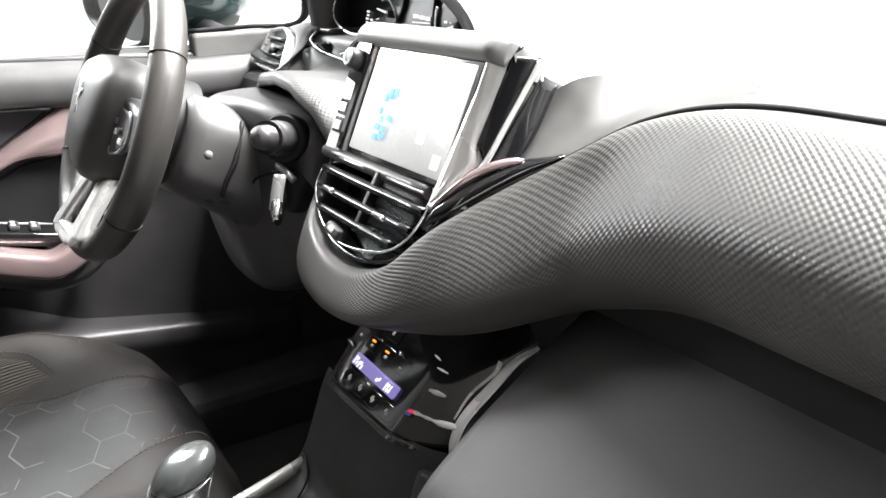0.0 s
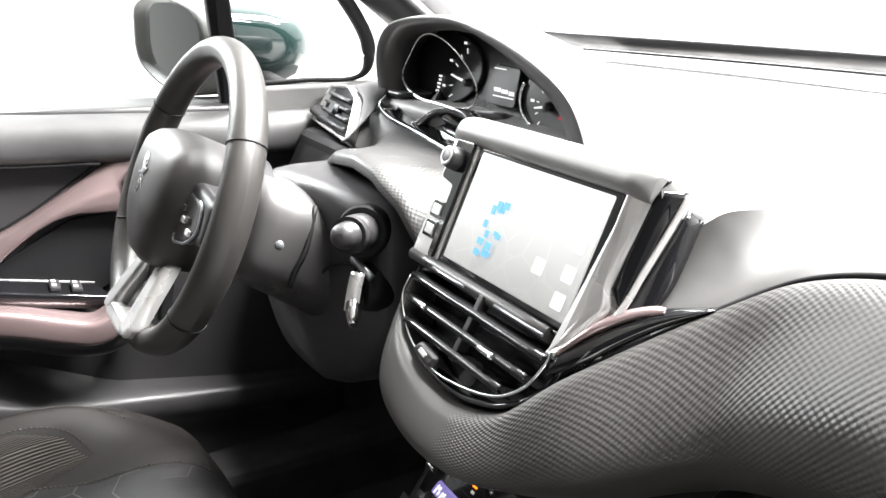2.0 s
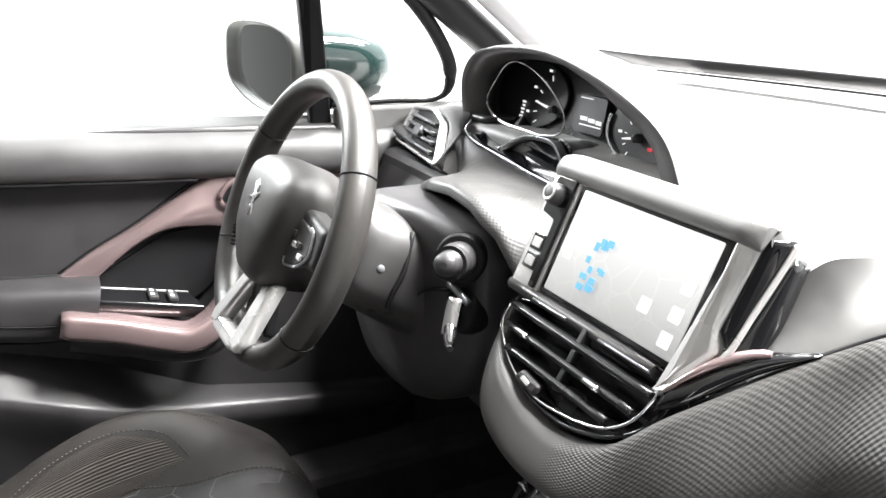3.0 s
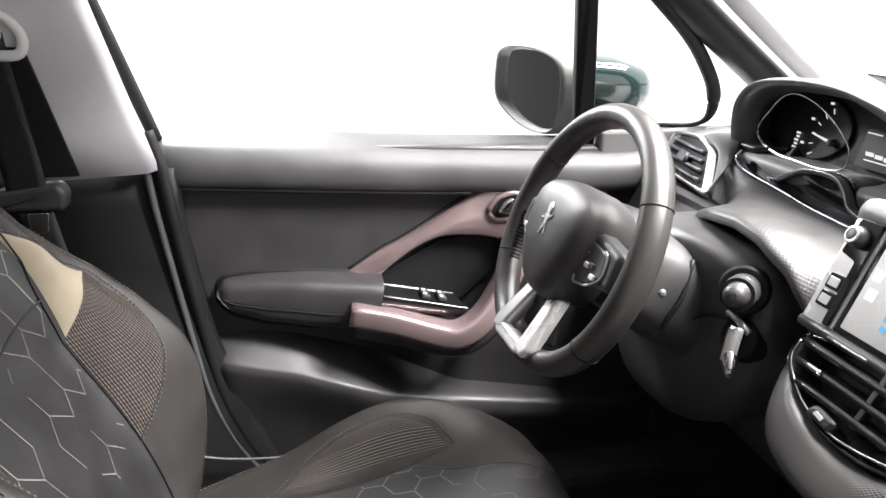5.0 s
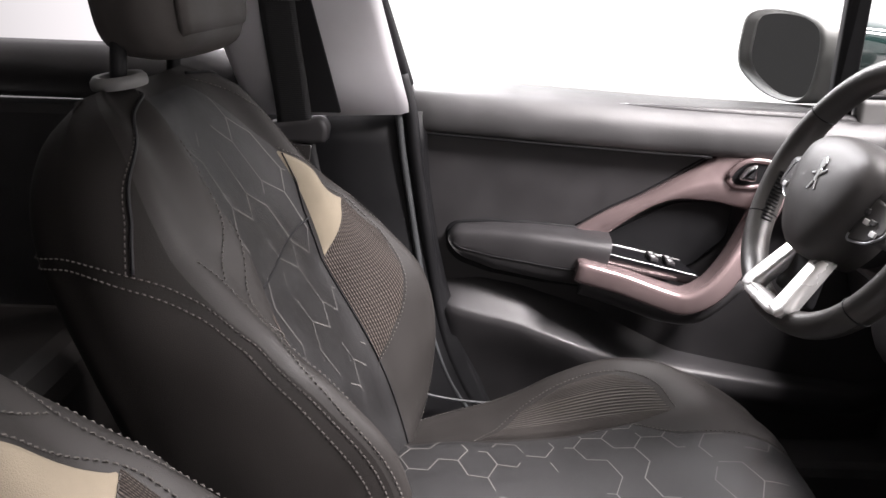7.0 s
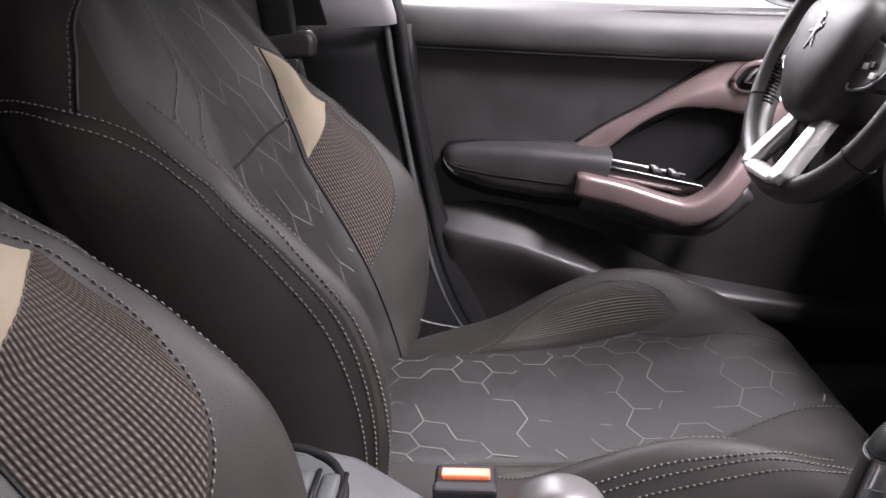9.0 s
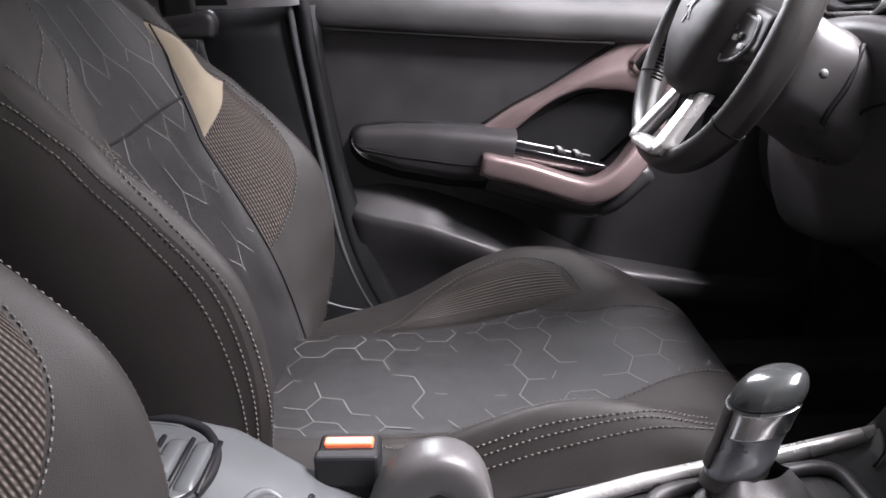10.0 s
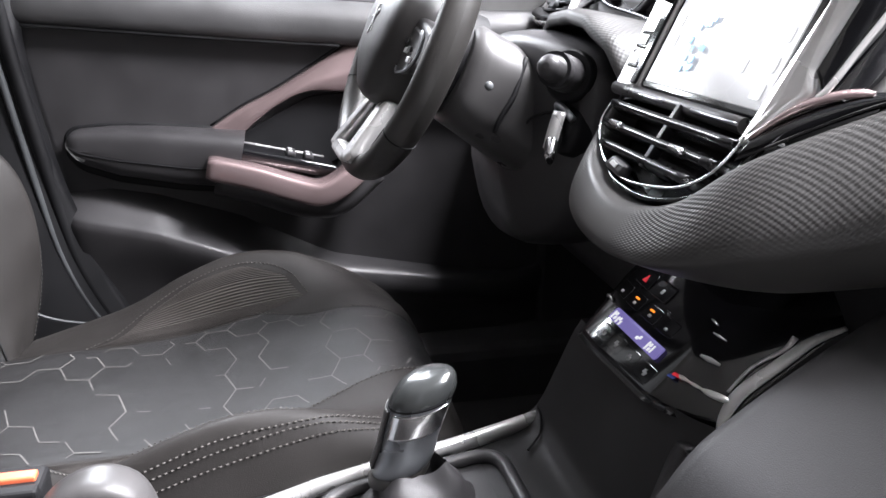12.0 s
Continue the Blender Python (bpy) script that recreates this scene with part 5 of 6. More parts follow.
def build_stack():
    s = thing("touch_screen_console", (0, 0.06, 0.87), "satin silver framed touch screen showing a washed-out map", "touch screen")
    body = rounded([(-0.132, -0.060), (0.084, -0.062), (0.092, 0.060), (-0.132, 0.060)], 0.010)
    part("housing", plate(body, 0.07, 0.006, lambda u, v, c: on_screen(u, v, c - 0.076)), M_HARD, s, "dark grey housing")
    # cap that rounds over the top
    rows = []
    for u in [-0.136, -0.136] + list(np.linspace(-0.1358, 0.1058, 44)) + [0.106, 0.106]:
        e = max(0.0, min(1, (u + 0.136) / 0.014, (0.106 - u) / 0.012)) ** 0.5
        back = 0.25 + 0.75 * e
        sec = [(0.050, -0.002), (0.052, 0.009 * e), (0.060, 0.013 * e), (0.068 + 0.004 * e, 0.006 * e), (0.068 + 0.009 * e, -0.012), (0.068 + 0.007 * e, -0.03 * back), (0.066, -0.045 * back), (0.05, -0.055 * back)]
        rows.append([on_screen(u, v, c) for v, c in spl(sec, 24)])
    mid_l, mid_r = (np.mean(rows[i], axis=0) for i in (1, -2))
    rows[0], rows[-1] = [mid_l] * 24, [mid_r] * 24
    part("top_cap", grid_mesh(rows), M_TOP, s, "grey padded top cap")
    part("screen_border", plate(rounded([(-0.089, -0.052), (0.0885, -0.052), (0.0885, 0.052), (-0.089, 0.052)], 0.004), 0.008, 0.002, lambda u, v, c: on_screen(u, v, c - 0.004)), M_PIANO, s, "gloss black screen border")
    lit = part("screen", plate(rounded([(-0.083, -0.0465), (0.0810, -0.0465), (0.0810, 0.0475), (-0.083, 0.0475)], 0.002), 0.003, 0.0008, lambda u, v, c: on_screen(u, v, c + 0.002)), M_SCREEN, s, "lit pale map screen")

    def on_face(name, pts, mat, lift, label=""):
        part(name, plate(pts, 0.0006, 0.0002, lambda u, v, c: on_screen(u, v, c + 0.005 + lift), seg=1), mat, lit, label)

    rnd = random.Random(3)
    for k in range(16):
        u, v = -0.052 + 0.030 * rnd.random(), -0.034 + 0.046 * rnd.random()
        w, h = 0.003 + 0.005 * rnd.random(), 0.003 + 0.005 * rnd.random()
        on_face("map_block", [(u, v), (u + w, v), (u + w, v + h), (u, v + h)], M_CYAN, 0.0005 + 0.0001 * k, "pale blue map block")
    for u, v in ((0.062, -0.040), (0.062, -0.020), (0.062, 0.002), (-0.080, 0.028), (-0.079, 0.004), (-0.076, -0.014), (0.030, -0.024)):
        on_face("map_icon", rounded([(u, v), (u + 0.012, v), (u + 0.012, v + 0.012), (u, v + 0.012)], 0.0015, 2), M_ICON, 0.0004, "white square map button")
    # left control strip
    part("control_strip", plate(rounded([(-0.131, -0.058), (-0.090, -0.054), (-0.090, 0.052), (-0.131, 0.052)], 0.004), 0.010, 0.003, lambda u, v, c: on_screen(u, v, c - 0.004)), M_SATIN, s, "satin silver control strip")
    part("strip_inlay", plate(rounded([(-0.101, -0.052), (-0.0925, -0.052), (-0.0925, 0.052), (-0.121, 0.052), (-0.124, 0.016), (-0.103, 0.012)], 0.003), 0.003, 0.001, lambda u, v, c: on_screen(u, v, c + 0.006)), M_PIANO, s, "gloss black inlay")
    frame = Matrix(((1, 0, 0, 0), (0, SV[1], SN[1], 0), (0, SV[2], SN[2], 0), (0, 0, 0, 1)))
    part("volume_knob", lathe([(0, 0.013), (0.0075, 0.013), (0.0090, 0.0120), (0.0098, 0.009), (0.0104, 0.003), (0.0104, 0)], 28), M_HARD, s, "black volume knob", move=Matrix.Translation(on_screen(-0.110, 0.034, 0.008)) @ frame)
    part("knob_ring", lathe([(0.0060, 0.0133), (0.0074, 0.0138), (0.0086, 0.0127)], 28), M_SATIN, s, "satin ring", move=Matrix.Translation(on_screen(-0.110, 0.034, 0.008)) @ frame)
    for v in (-0.012, -0.030):
        part("strip_button", plate(rounded([(-0.121, v - 0.008), (-0.102, v - 0.008), (-0.102, v + 0.008), (-0.121, v + 0.008)], 0.002), 0.004, 0.001, lambda u, v2, c: on_screen(u, v2, c + 0.005)), M_PIANO, s, "gloss black button")
        part("button_mark", plate(rounded([(-0.118, v - 0.005), (-0.105, v - 0.005), (-0.105, v + 0.004), (-0.118, v + 0.004)], 0.001), 0.001, 0.0003, lambda u, v2, c: on_screen(u, v2, c + 0.0088)), M_SATIN, s)
    # right flank: a silver face that runs down into a foot, a gloss black inset behind it and a chrome rim
    face = rounded([(0.0888, 0.054), (0.0900, 0.060), (0.1030, 0.060), (0.1032, 0.040), (0.1000, -0.010), (0.1045, -0.024), (0.0985, -0.044), (0.0900, -0.066), (0.0820, -0.072), (0.0740, -0.070), (0.0855, -0.052), (0.0888, -0.040)], 0.004, 3)
    part("silver_face", plate(face, 0.010, 0.003, lambda u, v, c: on_screen(u, v, c - 0.003 - 0.65 * max(0, u - 0.0875))), M_SATIN, s, "satin silver flank and foot")
    A, B, C, D = (np.array(q) for q in ((0.1032, 0.0600, -0.006), (0.1090, 0.0670, -0.029), (0.1078, -0.0220, -0.011), (0.1000, -0.0110, -0.004)))

    def flank(a, t, lift):
        p = (D * (1 - t) + A * t) * (1 - a) + (C * (1 - t) + B * t) * a
        return on_screen(*p) + np.array((0.82, -0.42, 0.18)) * lift
    part("flank_inset", grid_mesh([[flank(a, t, 0.0012 + 0.0016 * math.sin(a * math.pi)) for t in np.linspace(0, 1, 20)] for a in np.linspace(0, 1, 8)]), M_PIANO, s, "gloss black inset", solid=0.003)
    loop = [on_screen(0.0925, -0.062, 0.002), on_screen(0.1005, -0.043, -0.004), flank(1.0, 0.0, 0.003), flank(1.02, 0.35, 0.003), flank(1.03, 0.7, 0.003), flank(1.0, 0.97, 0.003)]
    part("flank_rim", tube(spl(loop, 40), 0.0024, 8), M_SATIN, s, "chrome rim")
    part("flank_back", grid_mesh([[flank(a, t, -0.004 - 0.03 * max(0, a - 1)) for t in np.linspace(-0.05, 1.0, 12)] for a in np.linspace(0, 1.05, 10)]), M_PIANO, s, "dark housing side")
    part("bottom_bar", tube([on_screen(u, -0.058, 0.002) for u in np.linspace(-0.131, 0.070, 8)], 0.006, 10), M_COL, s, "grey lower bar")

    v = thing("centre_air_vents", (0, 0.0, 0.83), "black centre air vents with chrome surround", "air vent")
    mouth = [(-0.114, -0.012), (-0.050, 0.002), (0.088, 0.002), (0.092, -0.020), (0.081, -0.0435), (0.053, -0.063), (0.018, -0.073), (-0.007, -0.075), (-0.045, -0.073), (-0.076, -0.064), (-0.100, -0.050), (-0.113, -0.036)]
    mo = rounded(mouth, 0.012)
    rows = [[on_vent(u * (1 + 0.07 * k), w * (1 + 0.10 * k) + 0.003 * k, d) for u, w in mo] for k, d in ((1.0, -0.052), (1.0, -0.008), (0.96, -0.004), (0.85, -0.002), (0.1, -0.002), (-0.05, -0.004), (-0.3, -0.008), (-0.5, -0.030))]
    part("vent_housing", grid_mesh(np.array(rows).transpose(1, 0, 2), closed=True), M_PIANO, v, "gloss black surround")
    part("vent_void", plate([(u * 0.97, w * 0.97) for u, w in mo], 0.002, 0.0005, lambda a, b, c: on_vent(a, b, c - 0.029)), M_SLAT, v)
    arc = spl([(-0.114, -0.018), (-0.110, -0.040), (-0.076, -0.063), (-0.045, -0.072), (-0.007, -0.0745), (0.051, -0.063), (0.080, -0.0435), (0.090, -0.020), (0.090, -0.008)], 44)
    part("chrome_surround", tube(np.array([on_vent(a * 0.955, b * 0.945, 0.004) for a, b in arc]), 0.0012, 8), M_CHROME, v, "chrome lower surround")
    for b, x0, x1 in ((-0.016, -0.104, 0.083), (-0.034, -0.100, 0.076), (-0.051, -0.084, 0.058)):
        rows = [[on_vent(u, b + dv, 0.002 + dc) for dv, dc in ((0.0055, -0.014), (0.0045, 0.0), (0.002, 0.0055), (-0.0025, 0.005), (-0.0045, -0.004), (-0.005, -0.012))] for u in np.linspace(x0, x1, 12)]
        slat = part("slat", grid_mesh(rows), M_SLAT, v, solid=0.001)
        part("slat_edge", tube([on_vent(u, b, 0.0068) for u in np.linspace(x0, x1, 6)], 0.0005, 6), M_KNOB, slat, "thin bright slat edge")
    for u in (-0.008,):
        part("divider", box(u - 0.003, u + 0.003, -0.004, 0.006, -0.056, 0.0, 0.001), M_HARD, v, move=Matrix.Translation(VO) @ Matrix(((1, 0, 0, 0), (0, -VN[1], VV[1], 0), (0, -VN[2], VV[2], 0), (0, 0, 0, 1))))
    for u, b in ((-0.072, -0.033), (0.030, -0.034)):
        part("vane_slider", plate(rounded([(u - 0.011, b - 0.002), (u + 0.011, b - 0.003), (u + 0.010, b + 0.003), (u - 0.009, b + 0.003)], 0.0025), 0.011, 0.003, on_vent), M_CHROME, v, "bright vane slider")
    part("thumb_wheel", plate(rounded([(-0.056, -0.068), (-0.022, -0.072), (-0.018, -0.060), (-0.048, -0.056)], 0.005), 0.008, 0.004, on_vent), M_HARD, v, "ribbed thumb wheel")
    part("wheel_mark", plate(rounded([(-0.044, -0.065), (-0.032, -0.067), (-0.031, -0.063), (-0.042, -0.061)], 0.001), 0.001, 0.0003, lambda a, b, c: on_vent(a, b, c + 0.008)), M_MARK, v)
    # glints along the top of the vents, modelled as thin bars
    for u0, u1 in ((-0.085, -0.035), (0.010, 0.070)):
        part("top_glint_bar", tube([on_vent(u, -0.002, 0.003) for u in np.linspace(u0, u1, 5)], 0.0013, 8), M_KNOB, v, "bar standing for a glint above the slats")

    # gloss black filler, its mauve reflection modelled as a strip, and black wedge beside the vents
    w = thing("stack_side_trim", (0.12, 0.04, 0.88), "gloss black filler with a modelled mauve reflection beside the screen", "trim")
    low = spl([(0.088, -0.016, 0.862), (0.106, 0.000, 0.876), (0.126, 0.040, 0.898), (0.146, 0.072, 0.914)], 24)
    high = spl([(0.086, -0.004, 0.879), (0.104, 0.020, 0.900), (0.120, 0.046, 0.911), (0.146, 0.075, 0.917)], 24)
    part("gloss_filler", grid_mesh([[a + (b - a) * f + np.array((0.003, -0.003, 0.001)) * math.sin(f * math.pi) for f in np.linspace(0, 1, 8)] for a, b in zip(low, high)]), M_PIANO, w, "gloss black filler strip", solid=0.003)
    rows = []
    for i, (a, b) in enumerate(zip(low[:18], high[:18])):
        g = math.sin(min(1.0, i / 17) * math.pi) ** 0.6 if i < 17 else 0.02
        p = a + (b - a) * 0.93
        rows.append([p + np.array((0.003, -0.004, -0.001)), p + np.array((0.004, -0.006, 0.003)) * (0.4 + 0.6 * g), p + np.array((0.002, -0.001, 0.0075)) * (0.2 + 0.8 * g), p + np.array((-0.003, 0.004, 0.006)) * (0.2 + 0.8 * g)])
    part("mauve_reflection", grid_mesh(rows), M_ROSE, w, "mauve strip standing for a reflection in the gloss filler", solid=0.002)
    # concave gloss side of the dash between the screen and the dimpled band
    front = spl([(0.118, 0.040, 0.905), (0.146, 0.078, 0.916), (0.190, 0.115, 0.942), (0.300, 0.126, 0.9595), (0.500, 0.124, 0.9595), (0.715, 0.104, 0.957)], 50)
    back = spl([(0.108, 0.092, 0.958), (0.114, 0.130, 0.967), (0.165, 0.200, 0.966), (0.320, 0.205, 0.972), (0.500, 0.160, 0.972), (0.715, 0.130, 0.968)], 50)
    side = []
    for i, (p, q) in enumerate(zip(front, back)):
        sag = 0.007 * max(0, 1 - i / 30)
        side.append([p + (q - p) * f + np.array((0.0, 0.0, -sag)) * math.sin(f * math.pi) for f in np.linspace(0, 1, 16)])
    part("concave_side", grid_mesh(side), M_SIDE, w, "glossy grey concave dash side")
    inner = spl([(0.109, 0.028, 0.908), (0.111, 0.052, 0.938), (0.111, 0.080, 0.972)], 12)
    outer = spl([(0.122, 0.040, 0.906), (0.120, 0.064, 0.925), (0.110, 0.096, 0.962)], 12)
    part("black_wedge", grid_mesh([[a + (b - a) * f + np.array((0.002, -0.002, 0)) * math.sin(f * math.pi) for f in np.linspace(0, 1, 6)] for a, b in zip(inner, outer)]), M_PIANO, w, "black filler", solid=0.003)


build_stack()


def build_climate():
    c = thing("climate_panel", (0.02, 0.0, 0.65), "gloss black climate controls with violet display", "climate panel")

    def face(x, z, lift=0.0):
        y = -0.022 + 9.0 * max(0, x - 0.05) ** 2 + 1.2 * min(0, x + 0.02) ** 2 + 1.0 * (z - 0.69)
        return np.array((x, y - lift, z))
    rows = []
    for x in np.linspace(-0.091, 0.150, 40):
        f = (x + 0.091) / 0.241
        lo = 0.664 + 0.004 * f
        hi = 0.765 + 0.015 * f
        edge = 0.03 if (x <= -0.090) else 0.0
        lean = [(x + 0.017 * (1 - f) * max(0, (0.715 - z) / 0.05), z) for z in np.linspace(lo, hi, 18)]
        rows.append([face(*lean[0]) + (0, 0.04, 0)] + [face(*q) + (0, edge, 0) for q in lean] + [face(x, hi) + (0, 0.05, 0)])
    part("panel", grid_mesh(rows), M_PIANO, c, "gloss black panel", solid=0.004)

    def tile(name, x0, x1, z0, z1, mat, slope=0.0, lift=0.003, label="", parent=None):
        pts = rounded([(x0, z0), (x1, z0), (x1, z1), (x0, z1)], min(x1 - x0, z1 - z0) * 0.2, 2)
        return part(name, plate(pts, 0.002, 0.0006, lambda x, z, d: face(x, z + slope * (x + 0.03), lift + d - 0.001), seg=2), mat, parent or c, label)
    disp = tile("display", -0.049, 0.038, 0.6888, 0.6972, M_VIOLET, 0.0, 0.003, "violet lit display")
    for x0, z0, w, h in ((-0.0445, 0.6930, 0.0020, 0.0058), (-0.0410, 0.6945, 0.0030, 0.0022), (-0.0395, 0.6918, 0.0022, 0.0024), (-0.0350, 0.6920, 0.0018, 0.0046), (-0.0318, 0.6936, 0.0024, 0.0020), (-0.0290, 0.6915, 0.0018, 0.0030),
                         (0.0030, 0.6922, 0.0036, 0.0020), (0.0065, 0.6936, 0.0026, 0.0022), (0.0195, 0.6930, 0.0020, 0.0058), (0.0230, 0.6945, 0.0030, 0.0022), (0.0238, 0.6916, 0.0028, 0.0022), (0.0275, 0.6932, 0.0018, 0.0052)):
        tile("digit_bar", x0 - w / 2, x0 + w / 2, z0 - h / 2, z0 + h / 2, M_WHITE, 0.0, 0.0042, parent=disp)
    for x in (-0.067, -0.039, -0.010, 0.018):
        b = tile("button", x - 0.012, x + 0.012, 0.7015, 0.7125, M_PIANO, 0, -0.0007, "gloss black button")
        tile("button_mark", x - 0.0022, x + 0.0022, 0.7044, 0.7062, M_MARK, 0, 0.0002, parent=b)
    for x in (-0.0400, -0.0118):
        tile("amber_lamp", x - 0.0032, x + 0.0032, 0.7082, 0.7093, M_AMBER, 0, 0.0004, "amber indicator lamp")
    for x in (-0.038, -0.014, 0.011, 0.038):
        b = tile("button", x - 0.011, x + 0.011, 0.6735, 0.6845, M_PIANO, 0, -0.0007, "gloss black button")
        for dx, dz, w, h in ((0.0, 0.0, 0.0008, 0.0022), (0.0, 0.0, 0.0030, 0.0006), (-0.0018, 0.0012, 0.0007, 0.0007), (0.0018, -0.0012, 0.0007, 0.0007)):
            tile("button_mark", x + dx - w, x + dx + w, 0.6790 + dz - h, 0.6790 + dz + h, M_MARK, 0, 0.0002, "pale symbol", parent=b)
    hz = tile("hazard_button", -0.066, -0.038, 0.7165, 0.7285, M_PIANO, 0, 0.0005, "hazard button with red mark")
    part("hazard_mark", plate([(-0.0555, 0.7200), (-0.0482, 0.7200), (-0.0518, 0.7252)], 0.0012, 0.0003, lambda x, z, d: face(x, z, 0.0012 + d), seg=1), M_REDL, hz, "red triangle mark")
    b = tile("lock_button", -0.034, -0.006, 0.7165, 0.7285, M_PIANO, 0, 0.0005)
    tile("button_mark", -0.0215, -0.0180, 0.7205, 0.7238, M_MARK, 0, 0.0012, parent=b)
    part("rocker", tube(spl([face(-0.080, 0.6960, 0.002), face(-0.072, 0.6985, 0.004), face(-0.064, 0.6965, 0.002)], 8), [0.0010, 0.0018, 0.0022, 0.0022, 0.0018, 0.0016, 0.0014, 0.0008], 10), M_CHROME, c, "chrome temperature rocker")
    part("rocker", tube([face(0.010, 0.7135, 0.002), face(0.004, 0.7155, 0.002)], [0.002, 0.0014], 8, flat=0.5), M_CHROME, c, "chrome rocker edge")
    tile("cold_mark", 0.0615, 0.0680, 0.6880, 0.6897, glow_blue, 0, 0.005, "blue mark")
    tile("warm_mark", 0.0640, 0.0715, 0.6900, 0.6917, M_REDL, 0, 0.005, "red mark")
    slash = spl([face(0.066, 0.6905, 0.003), face(0.076, 0.6905, 0.004), face(0.086, 0.689, 0.003), face(0.096, 0.6885, 0.005), face(0.1085, 0.687, 0.005)], 20)
    part("bright_slash", tube(slash, [0.0008, 0.0018, 0.0022, 0.0022, 0.0018, 0.0012, 0.0012, 0.0016, 0.0018, 0.0014, 0.0012, 0.0018, 0.0026, 0.0032, 0.0036, 0.0038, 0.0038, 0.0034, 0.0026, 0.0010], 10, flat=0.7), M_TRIM, c, "chrome slash")
    outer = spl([face(0.1130, 0.666, 0.002), face(0.1085, 0.680, 0.004), face(0.1065, 0.6955, 0.005), face(0.1097, 0.716, 0.005), face(0.1130, 0.7345, 0.005), face(0.1195, 0.7460, 0.004)], 26)
    part("side_moulding", tube(outer, [0.0060 * math.sin(0.25 + 2.6 * i / 25) ** 0.7 for i in range(26)], 12, flat=0.6), M_TRIM, c, "satin curved moulding")
    inner = spl([face(0.1000, 0.692, 0.003), face(0.0995, 0.7102, 0.003), face(0.1048, 0.7250, 0.003), face(0.1042, 0.7340, 0.003)], 20)
    part("inner_moulding", tube(inner, [0.0012 + 0.0016 * (i / 19) for i in range(20)], 10, flat=0.6), M_TRIM, c, "thin chrome inner moulding")
    # reflections in the gloss panel, modelled as pale bars
    for x0, x1, z, r in ((0.048, 0.058, 0.7264, 0.0012), (0.060, 0.073, 0.7205, 0.0014), (0.067, 0.083, 0.7060, 0.0030)):
        part("panel_reflection", tube([face(x0, z, 0.001), face((x0 + x1) / 2, z, 0.0018), face(x1, z - 0.001, 0.001)], [r * 0.5, r, r * 0.5], 10, flat=0.6), M_TRIM, c, "bright bar standing for a reflection in the panel")


glow_blue = material("blue_print", (0.05, 0.12, 0.6), 0.4)
build_climate()


# ---- steering wheel ----
def build_wheel():
    C = Vector((-0.348, -0.1565, 0.904))
    n = Vector((-0.033, 0.9226, -0.3844)).normalized()
    u = n.cross(Vector((0, 0, 1))).normalized()
    v = u.cross(n)
    m = Matrix((u, v, -n)).transposed().to_4x4()
    m.translation = C
    w = thing("steering_wheel", (0, 0, 0), "black leather steering wheel with satin silver lower spoke", "steering wheel")
    w.matrix_basis = m
    R = 0.1545

    def rim_at(a):
        r = R * (1 - 0.05 * max(0, -math.sin(a)) ** 6)
        return np.array((1.017 * r * math.cos(a), r * math.sin(a), 0.0))
    P = []
    for a in np.linspace(0, 2 * math.pi, 120, endpoint=False):
        p = rim_at(a)
        o = p / np.linalg.norm(p)
        grip = 0.0158 + 0.001 * abs(math.cos(a)) ** 4
        P.append([p + o * grip * 0.92 * math.cos(t) + np.array((0, 0, 1)) * grip * 1.1 * math.sin(t) for t in np.linspace(0, 2 * math.pi, 21)])
    part("rim", grid_mesh(np.array(P), closed=True), M_LEATHER, w, "black leather rim", world_space=False)
    for deg in (30, 150, 205, 325):
        a = math.radians(deg)
        p = rim_at(a)
        o = p / np.linalg.norm(p)
        part("rim_seam", tube(np.array([p + o * 0.0161 * math.cos(t) * 0.95 + np.array((0, 0, 0.0181)) * math.sin(t) for t in np.linspace(0, 2 * math.pi, 25)]), 0.0009, 6, caps=False), M_BLACK, w, world_space=False)
    # ridged grip inlay inside the left rim
    for k in range(14):
        a = math.radians(183 + k * 2.0)
        p = rim_at(a)
        o = p / np.linalg.norm(p)
        part("grip_rib", tube([p - o * 0.0146 + np.array((0, 0, z)) for z in (-0.006, 0.0, 0.008)], 0.0016, 6), M_BLACK, w, world_space=False)
    # airbag cover
    out = ring([(-0.078, 0.030), (-0.060, 0.056), (0, 0.066), (0.060, 0.056), (0.078, 0.030), (0.072, -0.012), (0.052, -0.050), (0.024, -0.074), (-0.024, -0.074), (-0.052, -0.050), (-0.072, -0.012)], 60)
    rows = []
    for f, h in ((0.96, -0.03), (1.0, 0.004), (0.985, 0.017), (0.94, 0.027), (0.85, 0.034), (0.65, 0.039), (0.4, 0.0415), (0.12, 0.042)):
        rows.append([(x * f, y * f, h - 0.10 * max(0, -y * f - 0.02)) for x, y in out])
    hub = grid_mesh(np.array(rows).transpose(1, 0, 2), closed=True, caps=True)
    cover = part("airbag_cover", hub, M_HUB, w, "dark grey airbag cover", world_space=False)
    bits = [[(-0.006, 0.016), (0.0, 0.020), (0.005, 0.014), (0.003, 0.006), (-0.003, 0.006)], [(-0.003, 0.008), (0.004, 0.007), (0.003, -0.008), (-0.002, -0.006)], [(-0.002, -0.006), (-0.006, -0.017), (-0.003, -0.018), (0.001, -0.009)],
            [(0.002, -0.006), (0.006, -0.014), (0.009, -0.015), (0.004, -0.004)], [(0.003, 0.004), (0.011, 0.009), (0.012, 0.006), (0.004, 0.0)], [(-0.003, 0.004), (-0.011, 0.001), (-0.010, -0.002), (-0.003, 0.0)]]
